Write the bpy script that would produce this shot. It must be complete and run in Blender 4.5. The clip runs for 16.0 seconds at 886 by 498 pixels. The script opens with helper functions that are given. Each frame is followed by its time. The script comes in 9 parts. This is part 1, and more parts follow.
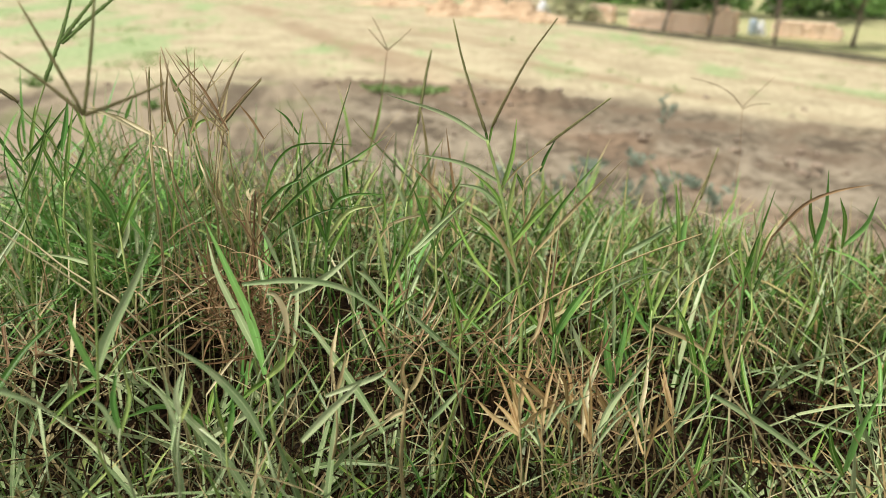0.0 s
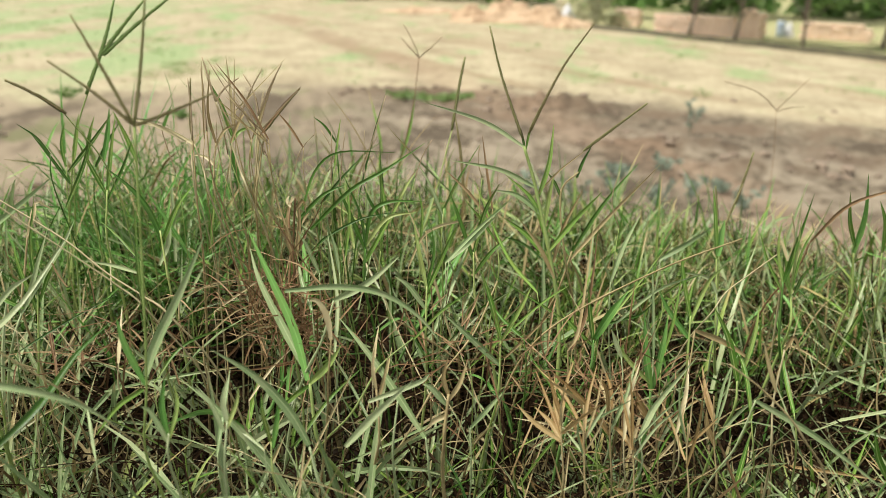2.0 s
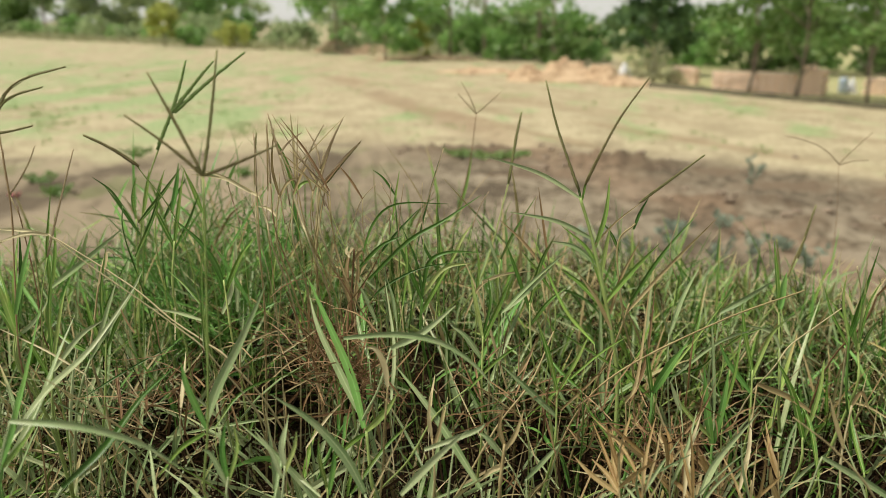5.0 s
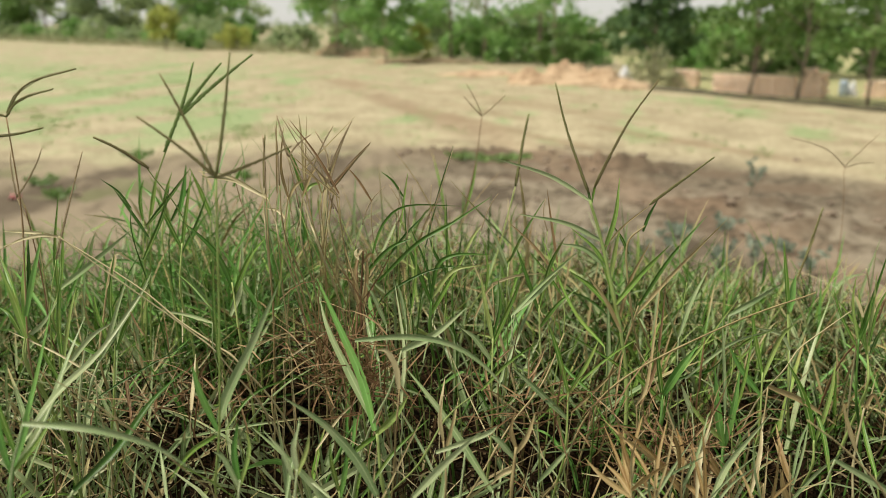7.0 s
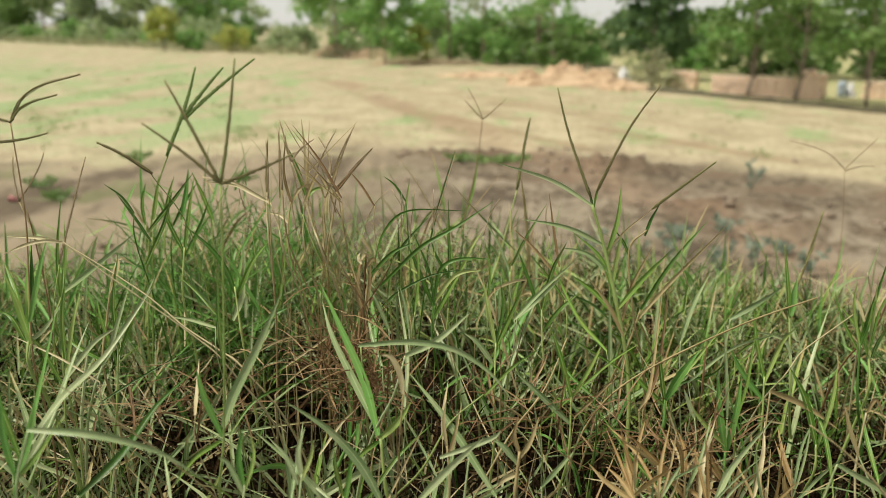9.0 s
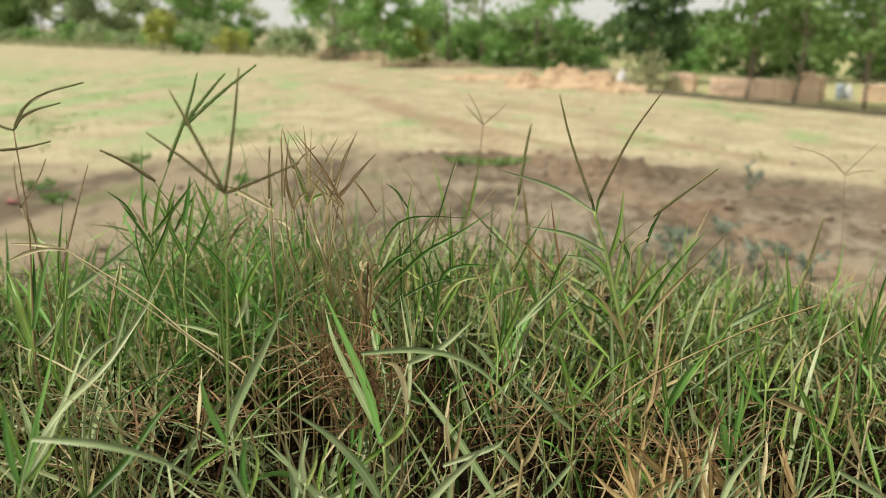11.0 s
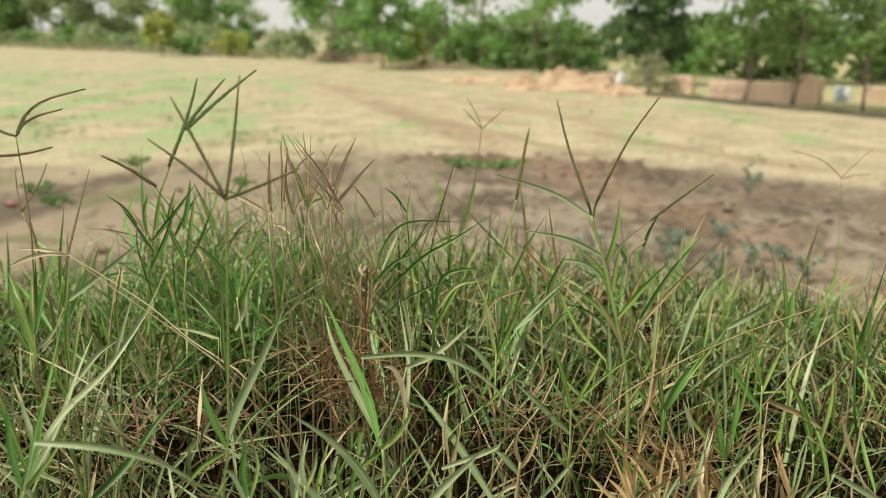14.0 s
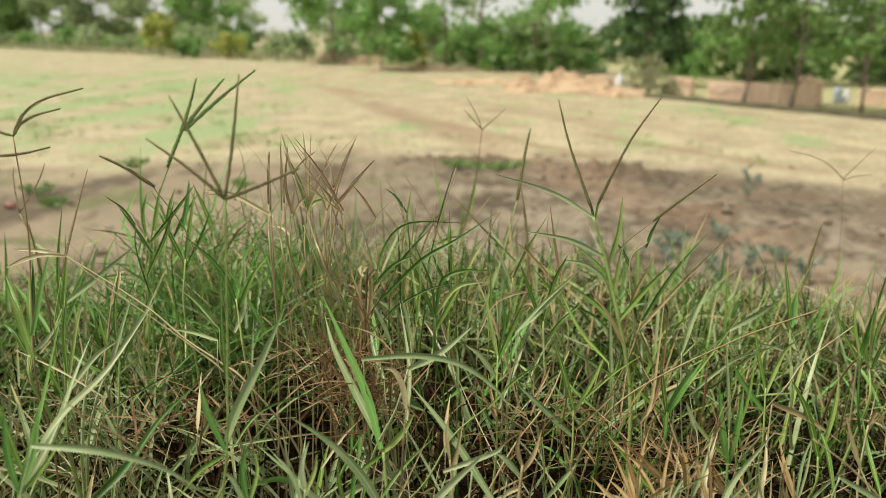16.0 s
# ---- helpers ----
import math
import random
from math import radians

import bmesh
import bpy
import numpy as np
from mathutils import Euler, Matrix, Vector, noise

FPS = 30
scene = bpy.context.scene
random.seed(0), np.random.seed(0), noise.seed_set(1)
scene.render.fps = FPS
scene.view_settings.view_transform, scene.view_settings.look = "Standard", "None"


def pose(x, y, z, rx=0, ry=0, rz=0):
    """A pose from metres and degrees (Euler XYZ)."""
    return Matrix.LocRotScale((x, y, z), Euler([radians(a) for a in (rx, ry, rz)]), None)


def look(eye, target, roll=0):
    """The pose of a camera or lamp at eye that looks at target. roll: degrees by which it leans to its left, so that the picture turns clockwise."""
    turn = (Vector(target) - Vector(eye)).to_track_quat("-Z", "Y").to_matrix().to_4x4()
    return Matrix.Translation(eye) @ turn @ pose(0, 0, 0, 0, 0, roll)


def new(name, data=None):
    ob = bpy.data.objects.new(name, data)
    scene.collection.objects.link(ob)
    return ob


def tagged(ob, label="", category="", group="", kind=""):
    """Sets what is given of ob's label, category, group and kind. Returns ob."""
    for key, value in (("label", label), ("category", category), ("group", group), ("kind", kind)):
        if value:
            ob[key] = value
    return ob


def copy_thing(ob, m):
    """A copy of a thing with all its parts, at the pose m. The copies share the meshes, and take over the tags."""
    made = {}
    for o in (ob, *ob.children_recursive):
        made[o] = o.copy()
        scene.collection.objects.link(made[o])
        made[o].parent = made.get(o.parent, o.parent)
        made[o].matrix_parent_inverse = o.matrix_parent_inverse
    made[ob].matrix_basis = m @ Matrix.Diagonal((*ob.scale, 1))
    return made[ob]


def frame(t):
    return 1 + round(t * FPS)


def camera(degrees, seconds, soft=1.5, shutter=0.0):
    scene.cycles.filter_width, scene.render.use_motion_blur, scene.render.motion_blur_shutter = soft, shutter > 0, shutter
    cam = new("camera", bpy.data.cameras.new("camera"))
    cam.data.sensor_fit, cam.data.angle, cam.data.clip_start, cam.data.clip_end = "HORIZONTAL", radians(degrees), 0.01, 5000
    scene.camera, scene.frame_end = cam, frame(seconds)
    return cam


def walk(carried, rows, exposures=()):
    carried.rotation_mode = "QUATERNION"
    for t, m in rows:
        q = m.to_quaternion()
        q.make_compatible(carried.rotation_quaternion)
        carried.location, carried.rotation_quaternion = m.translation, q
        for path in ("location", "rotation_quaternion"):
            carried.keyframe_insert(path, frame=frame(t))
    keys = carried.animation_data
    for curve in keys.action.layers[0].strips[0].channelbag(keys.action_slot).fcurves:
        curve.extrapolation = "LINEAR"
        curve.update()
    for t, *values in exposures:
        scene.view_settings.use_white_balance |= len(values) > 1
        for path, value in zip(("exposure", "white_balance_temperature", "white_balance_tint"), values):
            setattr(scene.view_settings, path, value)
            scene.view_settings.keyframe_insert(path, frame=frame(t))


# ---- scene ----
cam = camera(55.8, 16.0, soft=0.8)
PATH = [
    (0, (0.0229, -0.1108, 1.7475), (0.0409, 1.7752, 1.0835), 1.9),
    (0.5, (0.0205, -0.1116, 1.7475), (0.0255, 1.7744, 1.0835), 1.7),
    (1, (0.0164, -0.1116, 1.7483), (0.0074, 1.7754, 1.0873), 1.4),
    (1.5, (0.0156, -0.1133, 1.7499), (-0.0064, 1.7737, 1.0899), 1.3),
    (2, (0.0147, -0.1133, 1.7483), (-0.0283, 1.7767, 1.0963), 1.0),
    (2.5, (0.0131, -0.1198, 1.7499), (-0.0639, 1.7732, 1.1089), 0.7),
    (3, (0.0123, -0.1190, 1.7491), (-0.1057, 1.7800, 1.1321), 0.4),
    (3.5, (0.0139, -0.1198, 1.7499), (-0.1351, 1.7882, 1.1679), 0.0),
    (4, (0.0156, -0.1190, 1.7475), (-0.1564, 1.7980, 1.2035), 0.1),
    (6.5, (0.0106, -0.1198, 1.7450), (-0.1724, 1.8032, 1.2280), 0.1),
    (7, (0.0090, -0.1190, 1.7450), (-0.1730, 1.8050, 1.2280), 0.1),
    (7.5, (0.0098, -0.1215, 1.7450), (-0.1712, 1.8025, 1.2280), 0.1),
    (8, (0.0098, -0.1215, 1.7450), (-0.1712, 1.8035, 1.2300), 0.0),
    (8.5, (0.0082, -0.1198, 1.7458), (-0.1718, 1.8052, 1.2308), 0.0),
    (9, (0.0065, -0.1198, 1.7475), (-0.1725, 1.8042, 1.2335), 0.1),
    (11.5, (0.0041, -0.1198, 1.7507), (-0.1719, 1.8072, 1.2427), 0.1),
    (12, (0.0041, -0.1206, 1.7507), (-0.1719, 1.8054, 1.2437), 0.1),
    (12.5, (0.0041, -0.1223, 1.7516), (-0.1709, 1.8047, 1.2446), 0.2),
    (13, (0.0049, -0.1198, 1.7516), (-0.1701, 1.8072, 1.2456), 0.1),
    (13.5, (0.0049, -0.1247, 1.7532), (-0.1691, 1.8023, 1.2472), 0.2),
    (14, (0.0049, -0.1239, 1.7532), (-0.1691, 1.8041, 1.2492), 0.1),
    (14.5, (0.0041, -0.1231, 1.7524), (-0.1699, 1.8049, 1.2504), 0.1),
    (15, (0.0033, -0.1223, 1.7540), (-0.1687, 1.8057, 1.2510), 0.1),
    (15.5, (0.0033, -0.1182, 1.7507), (-0.1687, 1.8098, 1.2497), 0.1),
    (16, (0.0033, -0.1198, 1.7516), (-0.1687, 1.8092, 1.2516), 0.1),
]
walk(cam, [(t, look(eye, target, roll)) for t, eye, target, roll in PATH],
     exposures=((0, 0.33, 6480, 9), (2, 0.29, 6520, 9), (3, 0.18, 6620, 8), (3.5, 0.13, 6720, 8), (4, 0.0, 6850, 7), (7, -0.04, 6850, 7), (9, 0.0, 6850, 7), (14, 0.05, 6850, 7), (16, 0.05, 6850, 7)))

# lens focus: the grass is sharp, the field behind it is soft
cam.data.dof.use_dof = True
cam.data.dof.focus_distance = 0.54
cam.data.dof.aperture_fstop = 8.5

# ---- light: bright hazy overcast day ----
world = bpy.data.worlds.new("hazy_sky")
scene.world = world
world.use_nodes = True
wn = world.node_tree
sky = wn.nodes.new("ShaderNodeTexSky")
sky.sky_type = 'NISHITA'
sky.sun_disc = False
sky.sun_elevation = radians(67)
sky.sun_rotation = radians(262)
sky.dust_density = 0.3
sky.air_density = 1.0
haze = wn.nodes.new("ShaderNodeHueSaturation")
haze.inputs["Saturation"].default_value = 0.12
wn.links.new(sky.outputs["Color"], haze.inputs["Color"])
wn.links.new(haze.outputs["Color"], wn.nodes["Background"].inputs["Color"])
wn.nodes["Background"].inputs["Strength"].default_value = 0.11

sun = new("sun", bpy.data.lights.new("sun", 'SUN'))
sun.data.energy = 4.4
sun.data.angle = radians(18)
sun.data.color = (1.0, 0.955, 0.855)
az, el = radians(262), radians(67)
sun.matrix_world = look(Vector((math.sin(az) * math.cos(el), math.cos(az) * math.cos(el), math.sin(el))) * 40, (0, 0, 0))

# ---- materials ----
def begin(name):
    m = bpy.data.materials.new(name)
    m.use_nodes = True
    nt = m.node_tree
    return m, nt, nt.nodes["Principled BSDF"]


def feed(nt, socket, value):
    if isinstance(value, bpy.types.NodeSocket):
        nt.links.new(value, socket)
    elif isinstance(value, tuple) and len(value) == 3 and socket.type == 'RGBA':
        socket.default_value = (*value, 1.0)
    else:
        socket.default_value = value


def place(nt):
    return nt.nodes.new("ShaderNodeNewGeometry").outputs["Position"]


def local(nt):
    return nt.nodes.new("ShaderNodeTexCoord").outputs["Object"]


def grain(nt, vec, scale, detail=4.0, rough=0.55):
    n = nt.nodes.new("ShaderNodeTexNoise")
    nt.links.new(vec, n.inputs["Vector"])
    n.inputs["Scale"].default_value, n.inputs["Detail"].default_value, n.inputs["Roughness"].default_value = scale, detail, rough
    return n.outputs["Fac"]


def calc(nt, op, a, b=0.0):
    n = nt.nodes.new("ShaderNodeMath")
    n.operation = op
    feed(nt, n.inputs[0], a)
    feed(nt, n.inputs[1], b)
    return n.outputs[0]


def ease(nt, v, lo, hi):
    n = nt.nodes.new("ShaderNodeMapRange")
    n.interpolation_type = 'SMOOTHSTEP'
    feed(nt, n.inputs["Value"], v)
    n.inputs["From Min"].default_value, n.inputs["From Max"].default_value = lo, hi
    return n.outputs["Result"]


def blend(nt, fac, a, b):
    n = nt.nodes.new("ShaderNodeMix")
    n.data_type = 'RGBA'
    feed(nt, n.inputs["Factor"], fac)
    feed(nt, n.inputs[6], a)
    feed(nt, n.inputs[7], b)
    return n.outputs[2]


def ramp(nt, fac, stops):
    n = nt.nodes.new("ShaderNodeValToRGB")
    e = n.color_ramp.elements
    e[0].position, e[0].color = stops[0][0], (*stops[0][1], 1)
    e[1].position, e[1].color = stops[-1][0], (*stops[-1][1], 1)
    for p, c in stops[1:-1]:
        e.new(p).color = (*c, 1)
    nt.links.new(fac, n.inputs["Fac"])
    return n.outputs["Color"]


def bump(nt, bsdf, height, strength, distance):
    n = nt.nodes.new("ShaderNodeBump")
    n.inputs["Strength"].default_value, n.inputs["Distance"].default_value = strength, distance
    nt.links.new(height, n.inputs["Height"])
    nt.links.new(n.outputs["Normal"], bsdf.inputs["Normal"])


def axis(nt, vec, i):
    n = nt.nodes.new("ShaderNodeSeparateXYZ")
    nt.links.new(vec, n.inputs[0])
    return n.outputs[i]


def leafy(name, stops, rough=0.36, thin=0.2, grain_scale=90.0, dry=None, rib=False, gloss=0.25, tip=None):
    """Foliage: a tone of its own for each blade, fine mottling, and light that comes through."""
    m, nt, b = begin(name)
    isl = nt.nodes.new("ShaderNodeNewGeometry").outputs["Random Per Island"]
    obj = nt.nodes.new("ShaderNodeObjectInfo").outputs["Random"]
    pick = calc(nt, 'FRACT', calc(nt, 'ADD', isl, obj))
    col = ramp(nt, pick, stops)
    spots = grain(nt, place(nt), grain_scale, 3.0)
    if rib:
        # pale midrib and fine veins along the blade
        across = nt.nodes.new("ShaderNodeAttribute")
        across.attribute_name = "across"
        u = across.outputs["Fac"]
        vein = calc(nt, 'MULTIPLY', calc(nt, 'ADD', calc(nt, 'SINE', calc(nt, 'MULTIPLY', u, 26.0)), 1.0), 0.13)
        col = blend(nt, vein, col, tuple(0.55 * v for v in stops[0][1]))
        col = blend(nt, calc(nt, 'MULTIPLY', ease(nt, calc(nt, 'ABSOLUTE', u), 0.2, 0.02), 0.5), col, tuple(min(0.8, 1.35 * v + 0.03) for v in stops[-1][1]))
    tone = blend(nt, calc(nt, 'MULTIPLY', ease(nt, spots, 0.42, 0.7), 0.45), col, dry or tuple(0.72 * v for v in stops[0][1]))
    if tip:
        # the ends of many leaves are dead
        end = nt.nodes.new("ShaderNodeAttribute")
        end.attribute_name = "along"
        reach = calc(nt, 'ADD', end.outputs["Fac"], calc(nt, 'SUBTRACT', calc(nt, 'FRACT', calc(nt, 'MULTIPLY', isl, 37.0)), 0.75))
        tone = blend(nt, calc(nt, 'MULTIPLY', ease(nt, reach, 0.65, 0.9), 0.85), tone, tip)
    nt.links.new(tone, b.inputs["Base Color"])
    b.inputs["Roughness"].default_value = rough
    b.inputs["Specular IOR Level"].default_value = gloss
    bump(nt, b, grain(nt, place(nt), grain_scale * 8, 2.0), 0.25, 0.0006)
    t = nt.nodes.new("ShaderNodeBsdfTranslucent")
    nt.links.new(tone, t.inputs["Color"])
    mix = nt.nodes.new("ShaderNodeMixShader")
    mix.inputs[0].default_value = thin
    nt.links.new(b.outputs[0], mix.inputs[1])
    nt.links.new(t.outputs[0], mix.inputs[2])
    nt.links.new(mix.outputs[0], nt.nodes["Material Output"].inputs["Surface"])
    return m


GREEN = leafy("grass_leaf_green", [(0.0, (0.0496, 0.129, 0.0152)), (0.35, (0.11, 0.247, 0.0323)), (0.7, (0.22, 0.391, 0.0713)), (1.0, (0.441, 0.515, 0.18))], dry=(0.22, 0.227, 0.057), rib=True, thin=0.12, tip=(0.463, 0.35, 0.162))
BRIGHT = leafy("grass_leaf_bright", [(0.0, (0.103, 0.268, 0.0473)), (1.0, (0.206, 0.412, 0.105))], dry=(0.206, 0.33, 0.084), rib=True, thin=0.2)
PALE = leafy("grass_leaf_pale", [(0.0, (0.193, 0.287, 0.116)), (0.5, (0.306, 0.408, 0.184)), (1.0, (0.453, 0.518, 0.28))], rough=0.34, dry=(0.385, 0.397, 0.223), rib=True, thin=0.15, tip=(0.521, 0.418, 0.213))
DEEP = leafy("grass_leaf_deep", [(0.0, (0.0309, 0.09, 0.012)), (1.0, (0.0927, 0.21, 0.03))], dry=(0.0721, 0.1, 0.03), rib=True, gloss=0.2, thin=0.1)
STRAW = leafy("grass_straw", [(0.0, (0.277, 0.2, 0.0896)), (0.35, (0.462, 0.363, 0.179)), (0.75, (0.609, 0.517, 0.289)), (1.0, (0.406, 0.326, 0.156))], rough=0.5, thin=0.2, dry=(0.221, 0.136, 0.0546), rib=True, gloss=0.2)
LITTER = leafy("grass_litter", [(0.0, (0.164, 0.118, 0.0634)), (0.4, (0.39, 0.309, 0.185)), (0.8, (0.554, 0.474, 0.312)), (1.0, (0.359, 0.34, 0.205))], rough=0.5, thin=0.15, dry=(0.205, 0.134, 0.0683), gloss=0.3)
# brown of dead leaves, taken darker to paint shade into the gaps
PARCH_SHADE = leafy("grass_parched_shade", [(0.0, (0.041, 0.0268, 0.0117)), (0.45, (0.123, 0.0803, 0.0341)), (0.75, (0.23, 0.165, 0.078)), (1.0, (0.42, 0.33, 0.18))], rough=0.6, thin=0.15, dry=(0.0616, 0.0361, 0.0176), gloss=0.2)
RUSSET = leafy("grass_russet", [(0.0, (0.153, 0.0876, 0.039)), (0.5, (0.28, 0.17, 0.085)), (1.0, (0.43, 0.3, 0.155))], rough=0.55, thin=0.15, dry=(0.144, 0.0721, 0.0341), gloss=0.25)
GOLD = leafy("grass_straw_golden", [(0.0, (0.287, 0.181, 0.067)), (0.5, (0.386, 0.266, 0.109)), (1.0, (0.493, 0.363, 0.169))], rough=0.5, thin=0.25, dry=(0.246, 0.131, 0.0423), rib=True, gloss=0.3)
CREAM = leafy("grass_straw_pale", [(0.0, (0.487, 0.411, 0.224)), (1.0, (0.643, 0.567, 0.343))], rough=0.45, thin=0.2, dry=(0.409, 0.314, 0.163), gloss=0.35)
# dead thatch, darkened to near black to paint the shade between the blades
THATCH_SHADE = leafy("grass_thatch_shade", [(0.0, (0.014, 0.009, 0.005)), (0.7, (0.028, 0.017, 0.009)), (1.0, (0.08, 0.046, 0.022))], rough=0.8, thin=0.05, dry=(0.03, 0.018, 0.01), gloss=0.03)
SPIKE = leafy("grass_spike", [(0.0, (0.17, 0.135, 0.055)), (0.5, (0.27, 0.24, 0.1)), (1.0, (0.26, 0.29, 0.105))], rough=0.5, thin=0.1, grain_scale=400.0, dry=(0.3, 0.23, 0.13))
SPIKE_GREEN = leafy("grass_spike_green", [(0.0, (0.16, 0.28, 0.07)), (1.0, (0.25, 0.37, 0.11))], rough=0.5, thin=0.15, grain_scale=400.0, dry=(0.34, 0.36, 0.18))
SPIKE_DRY = leafy("grass_spike_dry", [(0.0, (0.36, 0.26, 0.15)), (1.0, (0.54, 0.42, 0.26))], rough=0.6, thin=0.1, grain_scale=400.0, dry=(0.5, 0.4, 0.25))

TREE_MID = leafy("tree_leaf", [(0.0, (0.12, 0.22, 0.055)), (0.5, (0.19, 0.31, 0.095)), (1.0, (0.28, 0.4, 0.155))], grain_scale=3.0, thin=0.45)
TREE_LIGHT = leafy("tree_leaf_light", [(0.0, (0.194, 0.367, 0.108)), (0.5, (0.281, 0.475, 0.151)), (1.0, (0.367, 0.551, 0.216))], grain_scale=3.0, thin=0.5)
TREE_DARK = leafy("tree_leaf_dark", [(0.0, (0.08, 0.15, 0.06)), (0.6, (0.14, 0.24, 0.1)), (1.0, (0.21, 0.32, 0.14))], grain_scale=3.0, thin=0.4)
# far foliage, paled and greyed so that distance haze is in its colour
TREE_HAZED = leafy("tree_leaf_hazed", [(0.0, (0.268, 0.366, 0.183)), (0.5, (0.366, 0.476, 0.244)), (1.0, (0.488, 0.573, 0.329))], grain_scale=3.0, thin=0.5, dry=(0.439, 0.464, 0.293))
BUSH_YELLOW = leafy("bush_leaf_yellow", [(0.0, (0.36, 0.43, 0.1)), (1.0, (0.54, 0.57, 0.18))], grain_scale=3.0, thin=0.5, dry=(0.46, 0.46, 0.16))
BUSH_GREY = leafy("bush_leaf_grey", [(0.0, (0.34, 0.36, 0.2)), (1.0, (0.5, 0.5, 0.32))], grain_scale=6.0)
SPROUT = leafy("field_sprout", [(0.0, (0.2, 0.34, 0.1)), (0.6, (0.29, 0.42, 0.15)), (1.0, (0.4, 0.48, 0.22))], thin=0.3)
WEED_BLUE = leafy("weed_leaf_blue", [(0.0, (0.2, 0.26, 0.19)), (1.0, (0.3, 0.36, 0.28))], grain_scale=12.0)


def rough_solid(name, stops, scale, rough=0.9, lift=0.01, bump_scale=None):
    m, nt, b = begin(name)
    v = local(nt)
    nt.links.new(ramp(nt, calc(nt, 'MULTIPLY', calc(nt, 'ADD', grain(nt, v, scale, 6.0), grain(nt, v, scale * 7, 3.0)), 0.5), stops), b.inputs["Base Color"])
    b.inputs["Roughness"].default_value = rough
    bump(nt, b, grain(nt, v, bump_scale or scale * 4, 5.0), 0.7, lift)
    return m


BARK = rough_solid("tree_bark", [(0.3, (0.13, 0.1, 0.075)), (0.7, (0.26, 0.21, 0.16))], 6.0, lift=0.02)
BARK_PALE = rough_solid("tree_bark_pale", [(0.3, (0.22, 0.17, 0.12)), (0.7, (0.42, 0.35, 0.26))], 5.0, lift=0.02)
STRAW_HEAP = rough_solid("heap_straw", [(0.4, (0.3, 0.19, 0.11)), (0.5, (0.52, 0.37, 0.235)), (0.6, (0.62, 0.46, 0.31))], 2.2, lift=0.05)
BRICK = rough_solid("stacked_brick", [(0.3, (0.82, 0.58, 0.43)), (0.7, (0.9, 0.69, 0.55))], 3.0, lift=0.01)
CLOD = rough_solid("soil_clod", [(0.3, (0.2, 0.145, 0.105)), (0.7, (0.36, 0.285, 0.21))], 7.0, lift=0.02)
BUND = rough_solid("bund_earth", [(0.4, (0.05, 0.042, 0.025)), (0.6, (0.11, 0.1, 0.05))], 3.0, lift=0.03)
WHITE_BAG = rough_solid("woven_plastic", [(0.3, (0.62, 0.63, 0.66)), (0.7, (0.8, 0.8, 0.82))], 9.0, rough=0.6, lift=0.005)
PINK = rough_solid("pink_plastic", [(0.3, (0.5, 0.14, 0.15)), (0.7, (0.62, 0.24, 0.24))], 20.0, rough=0.5, lift=0.001)
BLUE_DRUM = rough_solid("blue_plastic", [(0.3, (0.38, 0.46, 0.58)), (0.7, (0.48, 0.56, 0.66))], 5.0, rough=0.5, lift=0.002)


